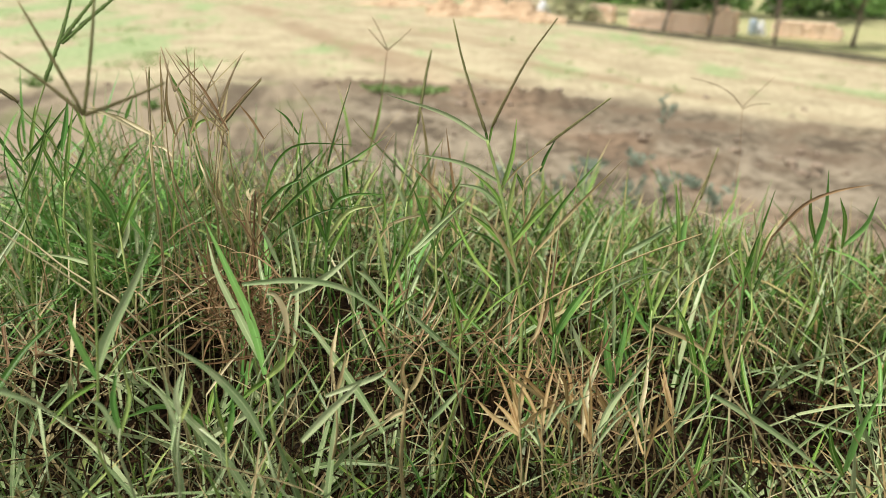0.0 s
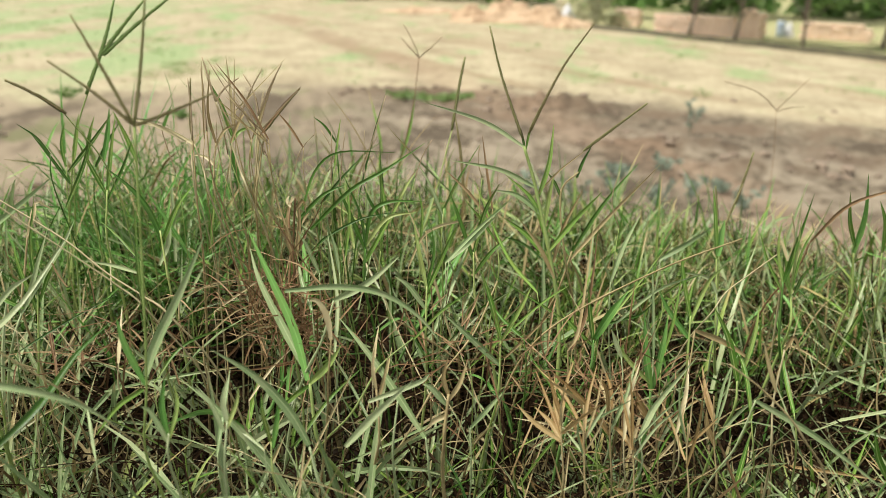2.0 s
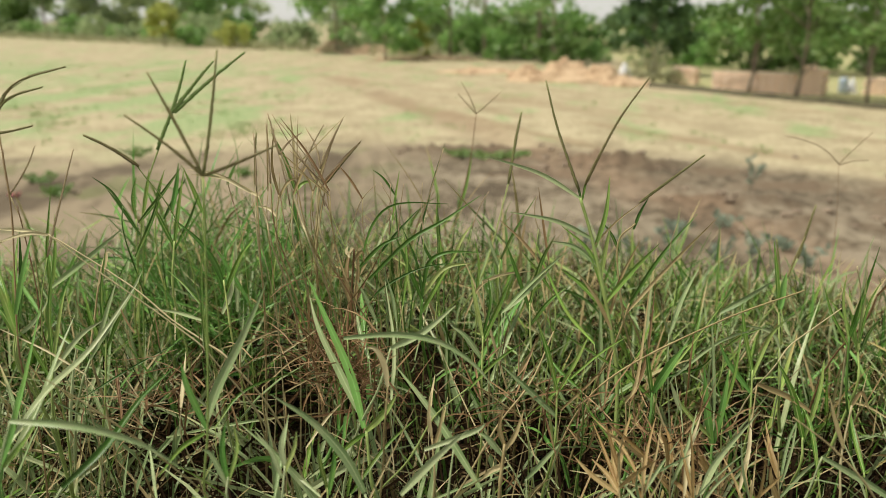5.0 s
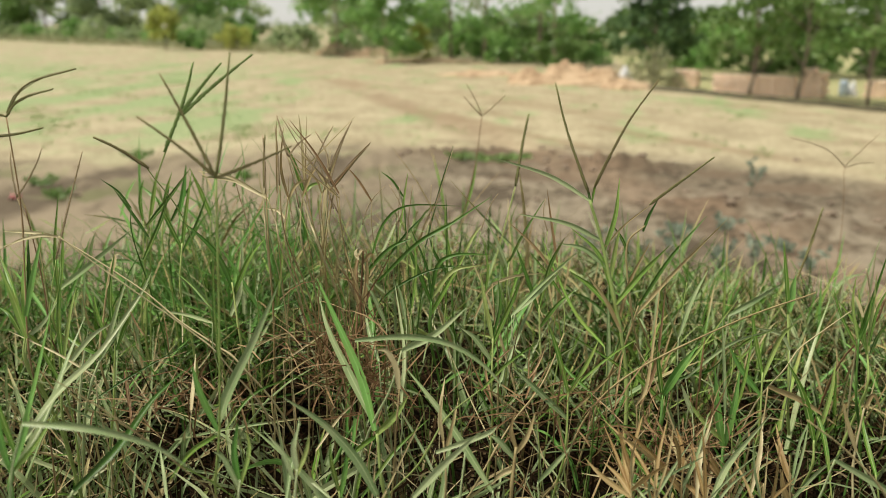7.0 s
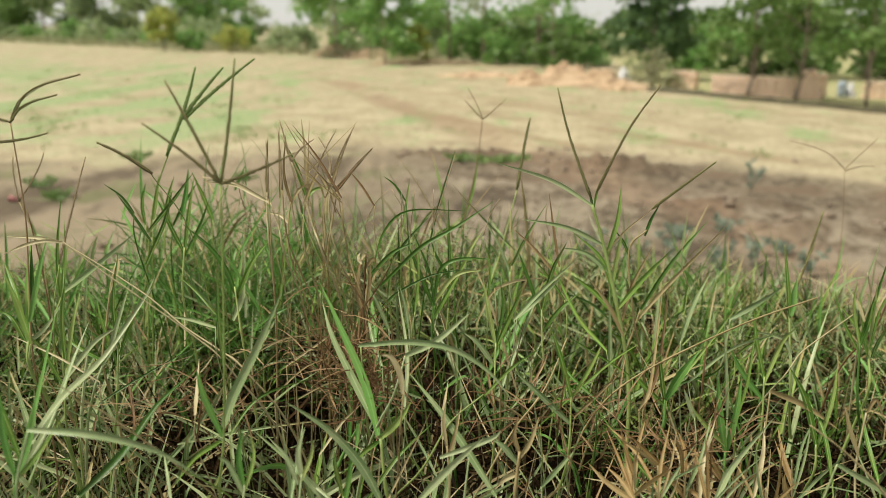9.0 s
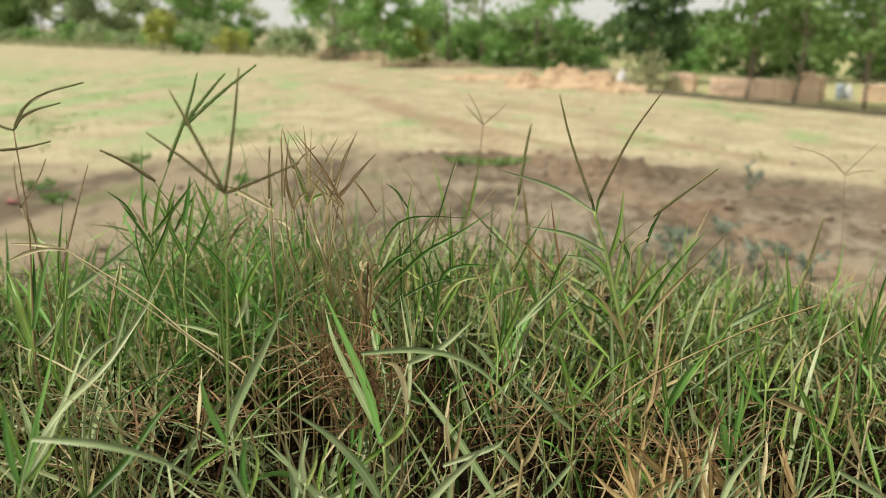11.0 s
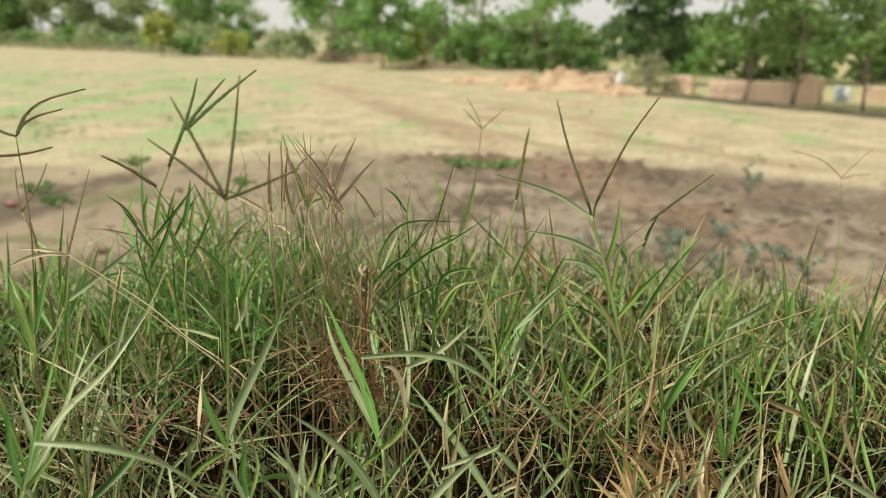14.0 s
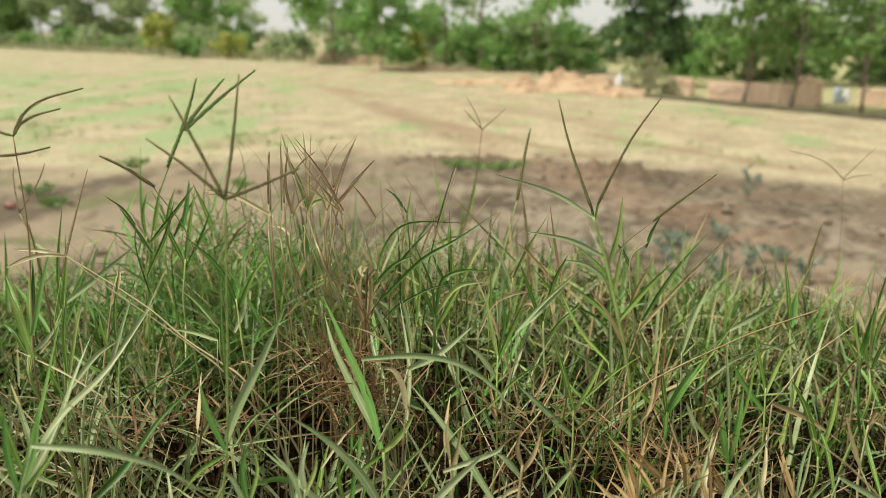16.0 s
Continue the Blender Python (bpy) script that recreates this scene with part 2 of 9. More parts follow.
def ground_material():
    """Bank soil, pale tilled strip, stubble field with green sprouts, and verges far off, by their place in the field."""
    m, nt, b = begin("field_ground")
    p = place(nt)
    x, y, z = axis(nt, p, 0), axis(nt, p, 1), axis(nt, p, 2)
    big, mid, fine = grain(nt, p, 0.3, 5.0, 0.65), grain(nt, p, 1.0, 6.0, 0.68), grain(nt, p, 9.0, 4.0)
    stubble = ramp(nt, calc(nt, 'MULTIPLY', calc(nt, 'ADD', mid, fine), 0.5), [(0.4, (0.28, 0.23, 0.148)), (0.5, (0.41, 0.35, 0.23)), (0.6, (0.51, 0.44, 0.3))])
    sprout = ramp(nt, fine, [(0.4, (0.22, 0.31, 0.14)), (0.6, (0.33, 0.39, 0.2))])
    # sprouts stand thick in the open field to the west, thin elsewhere
    west = calc(nt, 'MULTIPLY', ease(nt, calc(nt, 'ADD', x, calc(nt, 'MULTIPLY', y, 0.33)), 3.0, -1.5), ease(nt, y, 46.0, 30.0))
    rows = nt.nodes.new("ShaderNodeCombineXYZ")
    nt.links.new(x, rows.inputs[0])
    nt.links.new(calc(nt, 'MULTIPLY', y, 0.3), rows.inputs[1])
    patch = grain(nt, rows.outputs[0], 0.75, 4.0, 0.6)
    edge = calc(nt, 'ADD', calc(nt, 'ADD', y, calc(nt, 'MULTIPLY', calc(nt, 'ABSOLUTE', calc(nt, 'ADD', x, 1.3)), 0.42)), calc(nt, 'ADD', calc(nt, 'MULTIPLY', calc(nt, 'SUBTRACT', mid, 0.5), 4.0), calc(nt, 'MULTIPLY', calc(nt, 'SUBTRACT', big, 0.5), 6.0)))
    cover = calc(nt, 'ADD', calc(nt, 'MULTIPLY', west, 0.07), calc(nt, 'ADD', calc(nt, 'MULTIPLY', patch, 0.75), calc(nt, 'MULTIPLY', mid, 0.25)))
    field = blend(nt, calc(nt, 'MULTIPLY', calc(nt, 'MULTIPLY', ease(nt, cover, 0.52, 0.61), 0.9), ease(nt, edge, 11.5, 16.5)), stubble, sprout)
    # old plough lines that run along with the bund
    lines = nt.nodes.new("ShaderNodeCombineXYZ")
    nt.links.new(calc(nt, 'MULTIPLY', calc(nt, 'ADD', calc(nt, 'MULTIPLY', x, 0.84), calc(nt, 'MULTIPLY', y, 0.54)), 1.15), lines.inputs[0])
    nt.links.new(calc(nt, 'MULTIPLY', calc(nt, 'SUBTRACT', calc(nt, 'MULTIPLY', x, 0.54), calc(nt, 'MULTIPLY', y, 0.84)), 0.09), lines.inputs[1])
    streak = ease(nt, grain(nt, lines.outputs[0], 1.0, 4.0, 0.6), 0.50, 0.64)
    east = ease(nt, calc(nt, 'ADD', x, calc(nt, 'MULTIPLY', y, 0.33)), 1.0, 4.0)
    field = blend(nt, calc(nt, 'MULTIPLY', calc(nt, 'MULTIPLY', streak, east), 0.55), field, (0.27, 0.19, 0.115))
    # bare tilled soil between the bank and the field
    soil = ramp(nt, calc(nt, 'MULTIPLY', calc(nt, 'ADD', calc(nt, 'MULTIPLY', mid, 1.2), calc(nt, 'MULTIPLY', fine, 0.8)), 0.5), [(0.43, (0.095, 0.074, 0.052)), (0.49, (0.18, 0.146, 0.104)), (0.56, (0.275, 0.23, 0.17))])
    # paler and weedy towards the west
    soil = blend(nt, calc(nt, 'MULTIPLY', ease(nt, x, -0.4, -2.4), 0.85), soil, blend(nt, ease(nt, mid, 0.53, 0.6), blend(nt, ease(nt, patch, 0.54, 0.42), (0.29, 0.235, 0.165), (0.12, 0.094, 0.066)), (0.15, 0.15, 0.075)))
    col = blend(nt, ease(nt, edge, 13.8, 10.6), field, soil)
    # dark damp soil along the ridge
    damp = calc(nt, 'MULTIPLY', ease(nt, calc(nt, 'ABSOLUTE', calc(nt, 'SUBTRACT', edge, 11.4)), 1.5, 0.3), calc(nt, 'MULTIPLY', ease(nt, mid, 0.46, 0.54), ease(nt, x, -2.6, -0.8)))
    col = blend(nt, calc(nt, 'MULTIPLY', damp, 0.8), col, (0.14, 0.098, 0.066))
    # freshly turned, darker soil on the clod heaps
    for cx, cy, sx, sy in ((1.12, 10.3, 0.75, 0.42), (2.05, 8.1, 0.6, 0.3), (2.65, 7.25, 0.55, 0.3), (-0.5, 11.4, 1.2, 0.4), (1.3, 8.3, 0.4, 0.25), (3.6, 7.7, 0.5, 0.35), (0.1, 9.6, 0.5, 0.25)):
        dx, dy = (calc(nt, 'MULTIPLY', calc(nt, 'SUBTRACT', v, c), 1 / w) for v, c, w in ((x, cx, sx), (y, cy, sy)))
        d = calc(nt, 'ADD', calc(nt, 'ADD', calc(nt, 'MULTIPLY', dx, dx), calc(nt, 'MULTIPLY', dy, dy)), calc(nt, 'MULTIPLY', calc(nt, 'SUBTRACT', mid, 0.5), 5.0))
        col = blend(nt, calc(nt, 'MULTIPLY', ease(nt, d, 1.5, 0.3), 0.6), col, (0.12, 0.083, 0.055))
    # wheel track that crosses the field
    off = calc(nt, 'ADD', calc(nt, 'ADD', calc(nt, 'MULTIPLY', x, 0.93), calc(nt, 'MULTIPLY', y, 0.37)), calc(nt, 'ADD', -4.42, calc(nt, 'MULTIPLY', calc(nt, 'SUBTRACT', mid, 0.5), 1.2)))
    track = calc(nt, 'MULTIPLY', calc(nt, 'MULTIPLY', ease(nt, calc(nt, 'ABSOLUTE', off), 0.6, 0.1), ease(nt, fine, 0.3, 0.55)), ease(nt, y, 40.0, 16.0))
    col = blend(nt, calc(nt, 'MULTIPLY', track, 0.5), col, (0.27, 0.185, 0.125))
    # soil of the bank, coloured near black to stand for shade under the grass
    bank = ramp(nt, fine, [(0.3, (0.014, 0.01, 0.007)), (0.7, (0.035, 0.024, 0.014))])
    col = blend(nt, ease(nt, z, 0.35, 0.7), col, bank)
    # grassy verge beyond the bund
    verge = ease(nt, calc(nt, 'ADD', calc(nt, 'MULTIPLY', x, 0.84), calc(nt, 'MULTIPLY', y, 0.54)), 16.2, 16.7)
    verge = calc(nt, 'MULTIPLY', verge, ease(nt, calc(nt, 'SUBTRACT', x, calc(nt, 'MULTIPLY', y, 0.05)), 2.1, 3.0))
    col = blend(nt, calc(nt, 'MULTIPLY', verge, 0.8), col, blend(nt, mid, (0.26, 0.3, 0.12), (0.48, 0.42, 0.24)))
    nt.links.new(col, b.inputs["Base Color"])
    b.inputs["Roughness"].default_value = 0.95
    b.inputs["Specular IOR Level"].default_value = 0.15
    bump(nt, b, fine, 0.6, 0.03)
    return m


GROUND = ground_material()

# ---- shapes ----
def thing(name, at, label, category, group="", kind=""):
    ob = new(name)
    ob.empty_display_size = 0.02
    ob.location = at
    return tagged(ob, label, category, group, kind)


def mesh_of(name, verts, faces, material, smooth=True):
    me = bpy.data.meshes.new(name)
    me.from_pydata([tuple(v) for v in verts], [], faces)
    me.materials.append(material)
    if smooth:
        me.polygons.foreach_set("use_smooth", [True] * len(me.polygons))
    me.update()
    return me


def ribbed(me, columns):
    """Tells the blade's own cross coordinate to the leaf material."""
    n = len(me.vertices)
    at = me.attributes.new("across", 'FLOAT', 'POINT')
    at.data.foreach_set("value", np.resize(np.linspace(-1, 1, columns), n).astype(np.float32))
    return me


def part(name, me, parent, label=""):
    ob = new(name, me)
    ob.parent = parent
    return tagged(ob, label)


def spline(points, n):
    """A smooth line through a few points."""
    p = [Vector(q) for q in points]
    p = [2 * p[0] - p[1]] + p + [2 * p[-1] - p[-2]]
    out = []
    spans = len(p) - 3
    for i in range(n + 1):
        u = i / n * spans
        k = min(int(u), spans - 1)
        u -= k
        a, b, c, d = p[k:k + 4]
        out.append(0.5 * ((2 * b) + (c - a) * u + (2 * a - 5 * b + 4 * c - d) * u * u + (3 * b - a - 3 * c + d) * u ** 3))
    return out


def tube(line, radii, sides=6):
    verts, faces = [], []
    for i, p in enumerate(line):
        d = (line[min(i + 1, len(line) - 1)] - line[max(i - 1, 0)]).normalized()
        s = d.cross(Vector((0.3, 1, 0.2))).normalized()
        t = d.cross(s)
        for k in range(sides):
            a = 2 * math.pi * k / sides
            verts.append(p + radii[i] * (math.cos(a) * s + math.sin(a) * t))
    for i in range(len(line) - 1):
        for k in range(sides):
            a, b = i * sides + k, i * sides + (k + 1) % sides
            faces.append((a, b, b + sides, a + sides))
    faces.append(tuple(range(sides))[::-1])
    faces.append(tuple(range(len(verts) - sides, len(verts))))
    return verts, faces


def blade_mesh(line, width, twist=0.0, fold=0.45):
    """A grass leaf: a folded ribbon, widest in its lower third, running out to a point."""
    verts, faces = [], []
    n = len(line) - 1
    for i, p in enumerate(line):
        s = i / n
        w = width * 0.5 * (0.55 + 0.45 * min(1, s / 0.25)) * (1 - max(0, (s - 0.3) / 0.7) ** 1.7) + 0.00012
        d = (line[min(i + 1, n)] - line[max(i - 1, 0)]).normalized()
        side = d.cross(Vector((0, -1, 0.35))).normalized()
        face = side.cross(d)
        a = twist * (s - 0.4)
        side, face = side * math.cos(a) + face * math.sin(a), face * math.cos(a) - side * math.sin(a)
        verts += [p - side * w + face * w * fold, p - side * w * 0.5 + face * w * fold * 0.35, p, p + side * w * 0.5 + face * w * fold * 0.35, p + side * w + face * w * fold]
    for i in range(n):
        for k in range(4):
            a = i * 5 + k
            faces.append((a, a + 1, a + 6, a + 5))
    return verts, faces


def spike_mesh(line, r, seed=0):
    """A seed spike: a thin axis with two close rows of overlapping spikelets."""
    rng = random.Random(seed)
    verts, faces = tube(line, [r * (0.65 - 0.2 * i / len(line)) for i in range(len(line))], 5)
    length = sum((b - a).length for a, b in zip(line, line[1:]))
    count = max(8, int(length / (r * 0.6)))
    dense = spline(line[::3] if len(line) > 9 else line, count)
    for i in range(1, count):
        p, q = dense[i], dense[min(i + 1, count)]
        d = (q - dense[i - 1]).normalized()
        side = d.cross(Vector((0, -1, 0.2))).normalized()
        up = side.cross(d)
        s = 1 if i % 2 else -1
        grow = r * (1 - 0.45 * (i / count) ** 3) * rng.uniform(0.85, 1.15)
        grow *= 1 - 0.15 * i / count
        a = p - side * s * grow * 0.1
        tip = p + d * grow * 3.4 + side * s * grow * 0.55
        m = p + d * grow * 1.3 + side * s * grow * 0.72
        o = len(verts)
        verts += [a, m + up * grow * 0.7, m - up * grow * 0.7, m + side * s * grow * 0.25, tip]
        faces += [(o, o + 3, o + 1), (o, o + 2, o + 3), (o + 1, o + 3, o + 4), (o + 3, o + 2, o + 4), (o, o + 1, o + 2), (o + 1, o + 4, o + 2)]
    return verts, faces


def smooth01(v, a, b):
    u = np.clip((v - a) / (b - a), 0, 1)
    return u * u * (3 - 2 * u)


def lumps(x, y, size, seed):
    """Smooth uneven ground by a few crossed waves."""
    r = np.random.RandomState(seed)
    z = 0
    for k in range(9):
        a, ph, f = r.uniform(0, 6.28), r.uniform(0, 6.28), r.uniform(0.6, 1.7) * 6.28 / size
        z = z + np.sin((x * np.cos(a) + y * np.sin(a)) * f + ph)
    return z / 4.5


def bank_edge(x):
    """Where the bank starts to fall to the field: nearer at its east end."""
    return 0.96 - 0.24 * smooth01(x, 0.05, 0.5) - 0.22 * smooth01(-x, 0.3, 0.55) + 0.03 * np.sin(7 * x) + 0.4 * smooth01(x, 1.0, 3.0) + 0.25 * smooth01(-x, 1.0, 3.0) + 0.12 * smooth01(abs(x), 1.0, 1.6) * np.sin(1.9 * x)


def ground_height(x, y):
    x, y = np.asarray(x, float), np.asarray(y, float)
    edge = bank_edge(x)
    bank = 1.36 * (1 - smooth01(y, edge, edge + 1.7)) * smooth01(y, -3.5, -1.6)
    bank = bank + 0.012 * lumps(x, y, 0.22, 3) * smooth01(bank, 0.9, 1.2)
    tilled = smooth01(y, 3.0, 4.5) * (1 - smooth01(y + 0.42 * np.abs(x + 1.3), 11.4, 12.8))
    z = bank + tilled * (0.03 * lumps(x, y, 0.8, 5) + 0.022 * lumps(x, y, 0.25, 6) + 0.02)
    for cx, cy, sx, sy, h in ((1.12, 10.35, 0.75, 0.4, 0.2), (-0.5, 11.4, 1.3, 0.35, 0.1), (2.65, 7.2, 0.5, 0.3, 0.13), (2.05, 8.1, 0.7, 0.35, 0.1), (-2.6, 10.6, 1.2, 0.4, 0.06), (-4.6, 8.6, 0.9, 0.5, 0.06)):
        z = z + h * np.exp(-((x - cx) / sx) ** 2 - ((y - cy) / sy) ** 2) * (1 + 0.35 * lumps(x, y, 0.3, 8))
    off = 0.93 * x + 0.37 * y - 4.42
    z = z + 0.05 * (np.exp(-((off - 0.45) / 0.25) ** 2) - np.exp(-(off / 0.25) ** 2)) * smooth01(y, 10, 12)
    z = z + 0.012 * lumps(x, y, 2.5, 9) * smooth01(y, 11, 14)
    return z


def floor_z(x, y):
    return float(ground_height(x, y))


# ---- ground: one sheet to the horizon ----
def build_ground():
    ang = np.concatenate([np.linspace(-40, 40, 360), np.linspace(40, 320, 142)[1:-1]])
    rad = np.concatenate([[0.02], np.geomspace(0.08, 14, 170), np.geomspace(14, 4000, 70)[1:]])
    a, r = np.meshgrid(np.radians(ang), rad)
    x, y = r * np.sin(a), r * np.cos(a)
    z = ground_height(x, y)
    n = len(ang)
    verts = np.stack([x.ravel(), y.ravel(), z.ravel()], 1).tolist()
    faces = [(i * n + k, i * n + (k + 1) % n, (i + 1) * n + (k + 1) % n, (i + 1) * n + k) for i in range(len(rad) - 1) for k in range(n)]
    faces = [f[::-1] for f in faces]
    verts.append([0, 0, floor_z(0, 0)])
    faces += [(len(verts) - 1, (k + 1) % n, k) for k in range(n)]
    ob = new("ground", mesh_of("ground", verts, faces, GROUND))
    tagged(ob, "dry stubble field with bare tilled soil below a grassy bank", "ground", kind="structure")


build_ground()


# ---- trees ----
def foliage(centres, spread, count, size, rng):
    """Many small folded leaf sprays round the ends of the limbs."""
    c = np.array(centres)[rng.randint(0, len(centres), count)]
    s = np.array(spread)[None, :]
    p = c + rng.normal(0, 1, (count, 3)) * s * 0.55
    d = rng.normal(0, 1, (count, 3)); d[:, 2] -= 0.35
    d /= np.linalg.norm(d, axis=1)[:, None]
    e = np.cross(d, rng.normal(0, 1, (count, 3))); e /= np.linalg.norm(e, axis=1)[:, None]
    f = np.cross(d, e)
    l = size * rng.uniform(0.6, 1.5, count)[:, None]
    w = l * 0.36
    v = np.stack([p, p + d * l * 0.5 + e * w + f * w * 0.35, p + d * l, p + d * l * 0.5 - e * w + f * w * 0.35], 1).reshape(-1, 3)
    i = np.arange(count)[:, None] * 4
    return v, np.concatenate([i + [[0, 1, 2]], i + [[0, 2, 3]]]).tolist()


def tree(name, x, y, height, crown, clear, label, leaf, bark=None, count=4500, size=0.2, trunk=0.09, lean=(0.0, 0.0), seed=1, flat=0.75, group=""):
    """A tapered trunk with limbs and an uneven crown; clear is the height below the lowest leaves."""
    rng = np.random.RandomState(seed)
    z0 = floor_z(x, y) - 0.03
    t = thing(name, (x, y, z0), label, "bush" if "bush" in name or "shrub" in name else "tree", group)
    top = Vector((lean[0] * height, lean[1] * height, height * 0.8))
    line = spline([(0, 0, 0), top * 0.35 + Vector((rng.normal(0, 0.05), 0, 0)), top * 0.7 + Vector((rng.normal(0, 0.1), 0, 0)), top], 12)
    part("trunk", mesh_of("trunk", *tube(line, [trunk * (1.25 - 0.15 * min(i, 2) - 0.8 * i / 12) for i in range(13)], 9), bark or BARK), t)
    ends = []
    n = 11
    for k in range(n):
        u = 0.18 + 0.8 * k / (n - 1)
        at = line[int(u * 12)]
        h = clear + (height - clear) * (0.12 + 0.8 * k / (n - 1))
        az = 2.4 * k + rng.uniform(-0.5, 0.5)
        reach = crown * (0.55 + 0.4 * rng.rand()) * math.sqrt(max(0.15, 1 - ((h - clear) / (height - clear) - 0.4) ** 2 * 2.2))
        end = Vector((at.x + math.cos(az) * reach, at.y + math.sin(az) * reach, max(h, at.z + 0.05)))
        mid = at.lerp(end, 0.5) + Vector((0, 0, 0.1 * reach))
        limb = spline([at, mid, end], 6)
        part("limb", mesh_of("limb", *tube(limb, [trunk * 0.42 * (1 - 0.85 * i / 6) for i in range(7)], 6), bark or BARK), t)
        ends += [tuple(end), tuple(limb[4]), tuple(end + Vector(rng.normal(0, 0.25 * crown, 3).tolist()))]
    ends = [(a, b, max(c, clear + 0.12 * crown)) for a, b, c in ends]
    v, f = foliage(ends, (crown * 0.19, crown * 0.19, crown * 0.165 * flat), count, size, rng)
    v[:, 2] = np.where(v[:, 2] < clear, clear + np.abs(v[:, 2] - clear) * 0.5, v[:, 2])
    part("crown", mesh_of("crown", v, f, leaf, False), t)
    return t

# ---- distance: trees, heaps, walls ----
BROAD = "leafy green broadleaf tree at the edge of the field"
FARTREE = "distant hazy green tree beyond the stubble field"
# young trees on the bund
tree("tree", 5.7, 22.09, 3.5, 1.2, 0.95, "young green tree with slim trunk on the field bund", TREE_MID, count=1000, size=0.17, trunk=0.04, lean=(0.05, 0), seed=11, group="trees on the bund")
tree("tree", 6.5, 20.83, 3.9, 1.3, 1.15, "young dark green tree with slim trunk on the field bund", TREE_MID, count=800, size=0.17, trunk=0.048, lean=(0.07, 0), seed=12, group="trees on the bund")
tree("tree", 7.55, 19.3, 3.6, 1.3, 0.9, "young green tree with slim trunk on the field bund", TREE_MID, count=800, size=0.17, trunk=0.036, lean=(0.03, 0), seed=13, group="trees on the bund")
tree("tree", 9.6, 19.9, 3.4, 1.3, 0.8, "young light green tree on the field bund", TREE_LIGHT, count=800, size=0.17, trunk=0.048, seed=14, group="trees on the bund")
# taller trees behind the wall
tree("tree", 4.4, 29.5, 3.6, 1.5, 0.7, "dark dense tree behind the straw heap", TREE_DARK, count=1700, size=0.24, trunk=0.095, seed=21)
tree("tree", 8.2, 31.5, 6.0, 2.6, 1.2, BROAD, TREE_MID, count=2600, size=0.24, trunk=0.06, seed=22)
tree("tree", 11.8, 30.5, 6.0, 2.6, 1.0, BROAD, TREE_DARK, count=2600, size=0.24, trunk=0.06, seed=23)
tree("tree", 15.5, 33.0, 6.2, 2.8, 0.8, BROAD, TREE_MID, count=2480, size=0.26, trunk=0.06, seed=24)
# trees behind the middle of the field
tree("tree", 1.3, 38.0, 8.5, 2.6, 1.0, BROAD, TREE_LIGHT, BARK_PALE, count=1200, size=0.24, trunk=0.05, seed=31)
tree("tree", -2.05, 44.0, 9.0, 3.3, 1.7, "tall tree with pale thick trunk beyond the field", TREE_HAZED, BARK_PALE, count=1500, size=0.27, trunk=0.1, lean=(0.02, 0), seed=32)
tree("tree", -3.6, 42.0, 8.0, 2.6, 0.9, BROAD, TREE_LIGHT, count=1500, size=0.26, trunk=0.07, seed=33)
tree("tree", -6.6, 40.5, 4.6, 1.9, 0.35, "small dark green tree at the field edge", TREE_LIGHT, BARK_PALE, count=2108, size=0.24, trunk=0.045, seed=34)
tree("tree", -11.0, 50.0, 9.0, 4.0, 1.3, BROAD, TREE_LIGHT, BARK_PALE, count=3100, size=0.34, trunk=0.075, seed=35)
tree("tree", 0.9, 54.0, 10.0, 4.0, 0.5, FARTREE, TREE_LIGHT, count=1700, size=0.4, trunk=0.136, seed=38)
# far tree line on the west side
tree("tree", -29.3, 78.2, 9.2, 4.1, 0.6, FARTREE, TREE_LIGHT, count=3348, size=0.44, trunk=0.170, seed=41)
tree("tree", -35.6, 85.1, 10.3, 4.8, 0.5, FARTREE, TREE_HAZED, count=3348, size=0.49, trunk=0.136, seed=42)
tree("tree", -55.9, 109.2, 12.3, 6.5, 0.5, FARTREE, TREE_HAZED, count=6200, size=0.61, trunk=0.170, seed=43)
tree("tree", -66.3, 114.4, 13.0, 7.2, 0.5, FARTREE, TREE_MID, count=6200, size=0.61, trunk=0.170, seed=44)
tree("tree", -78.0, 119.6, 13.0, 7.2, 0.4, FARTREE, TREE_HAZED, count=6200, size=0.61, trunk=0.170, seed=45)
tree("tree", -91.0, 122.2, 13.0, 7.8, 0.4, FARTREE, TREE_HAZED, count=6200, size=0.61, trunk=0.170, seed=46)
tree("tree", -38.0, 108.0, 9.0, 5.5, 0.4, FARTREE, TREE_HAZED, count=1984, size=0.6, trunk=0.170, seed=47)
tree("tree", -22.0, 105.0, 5.0, 4.5, 0.3, FARTREE, TREE_HAZED, count=1550, size=0.6, trunk=0.170, seed=48)
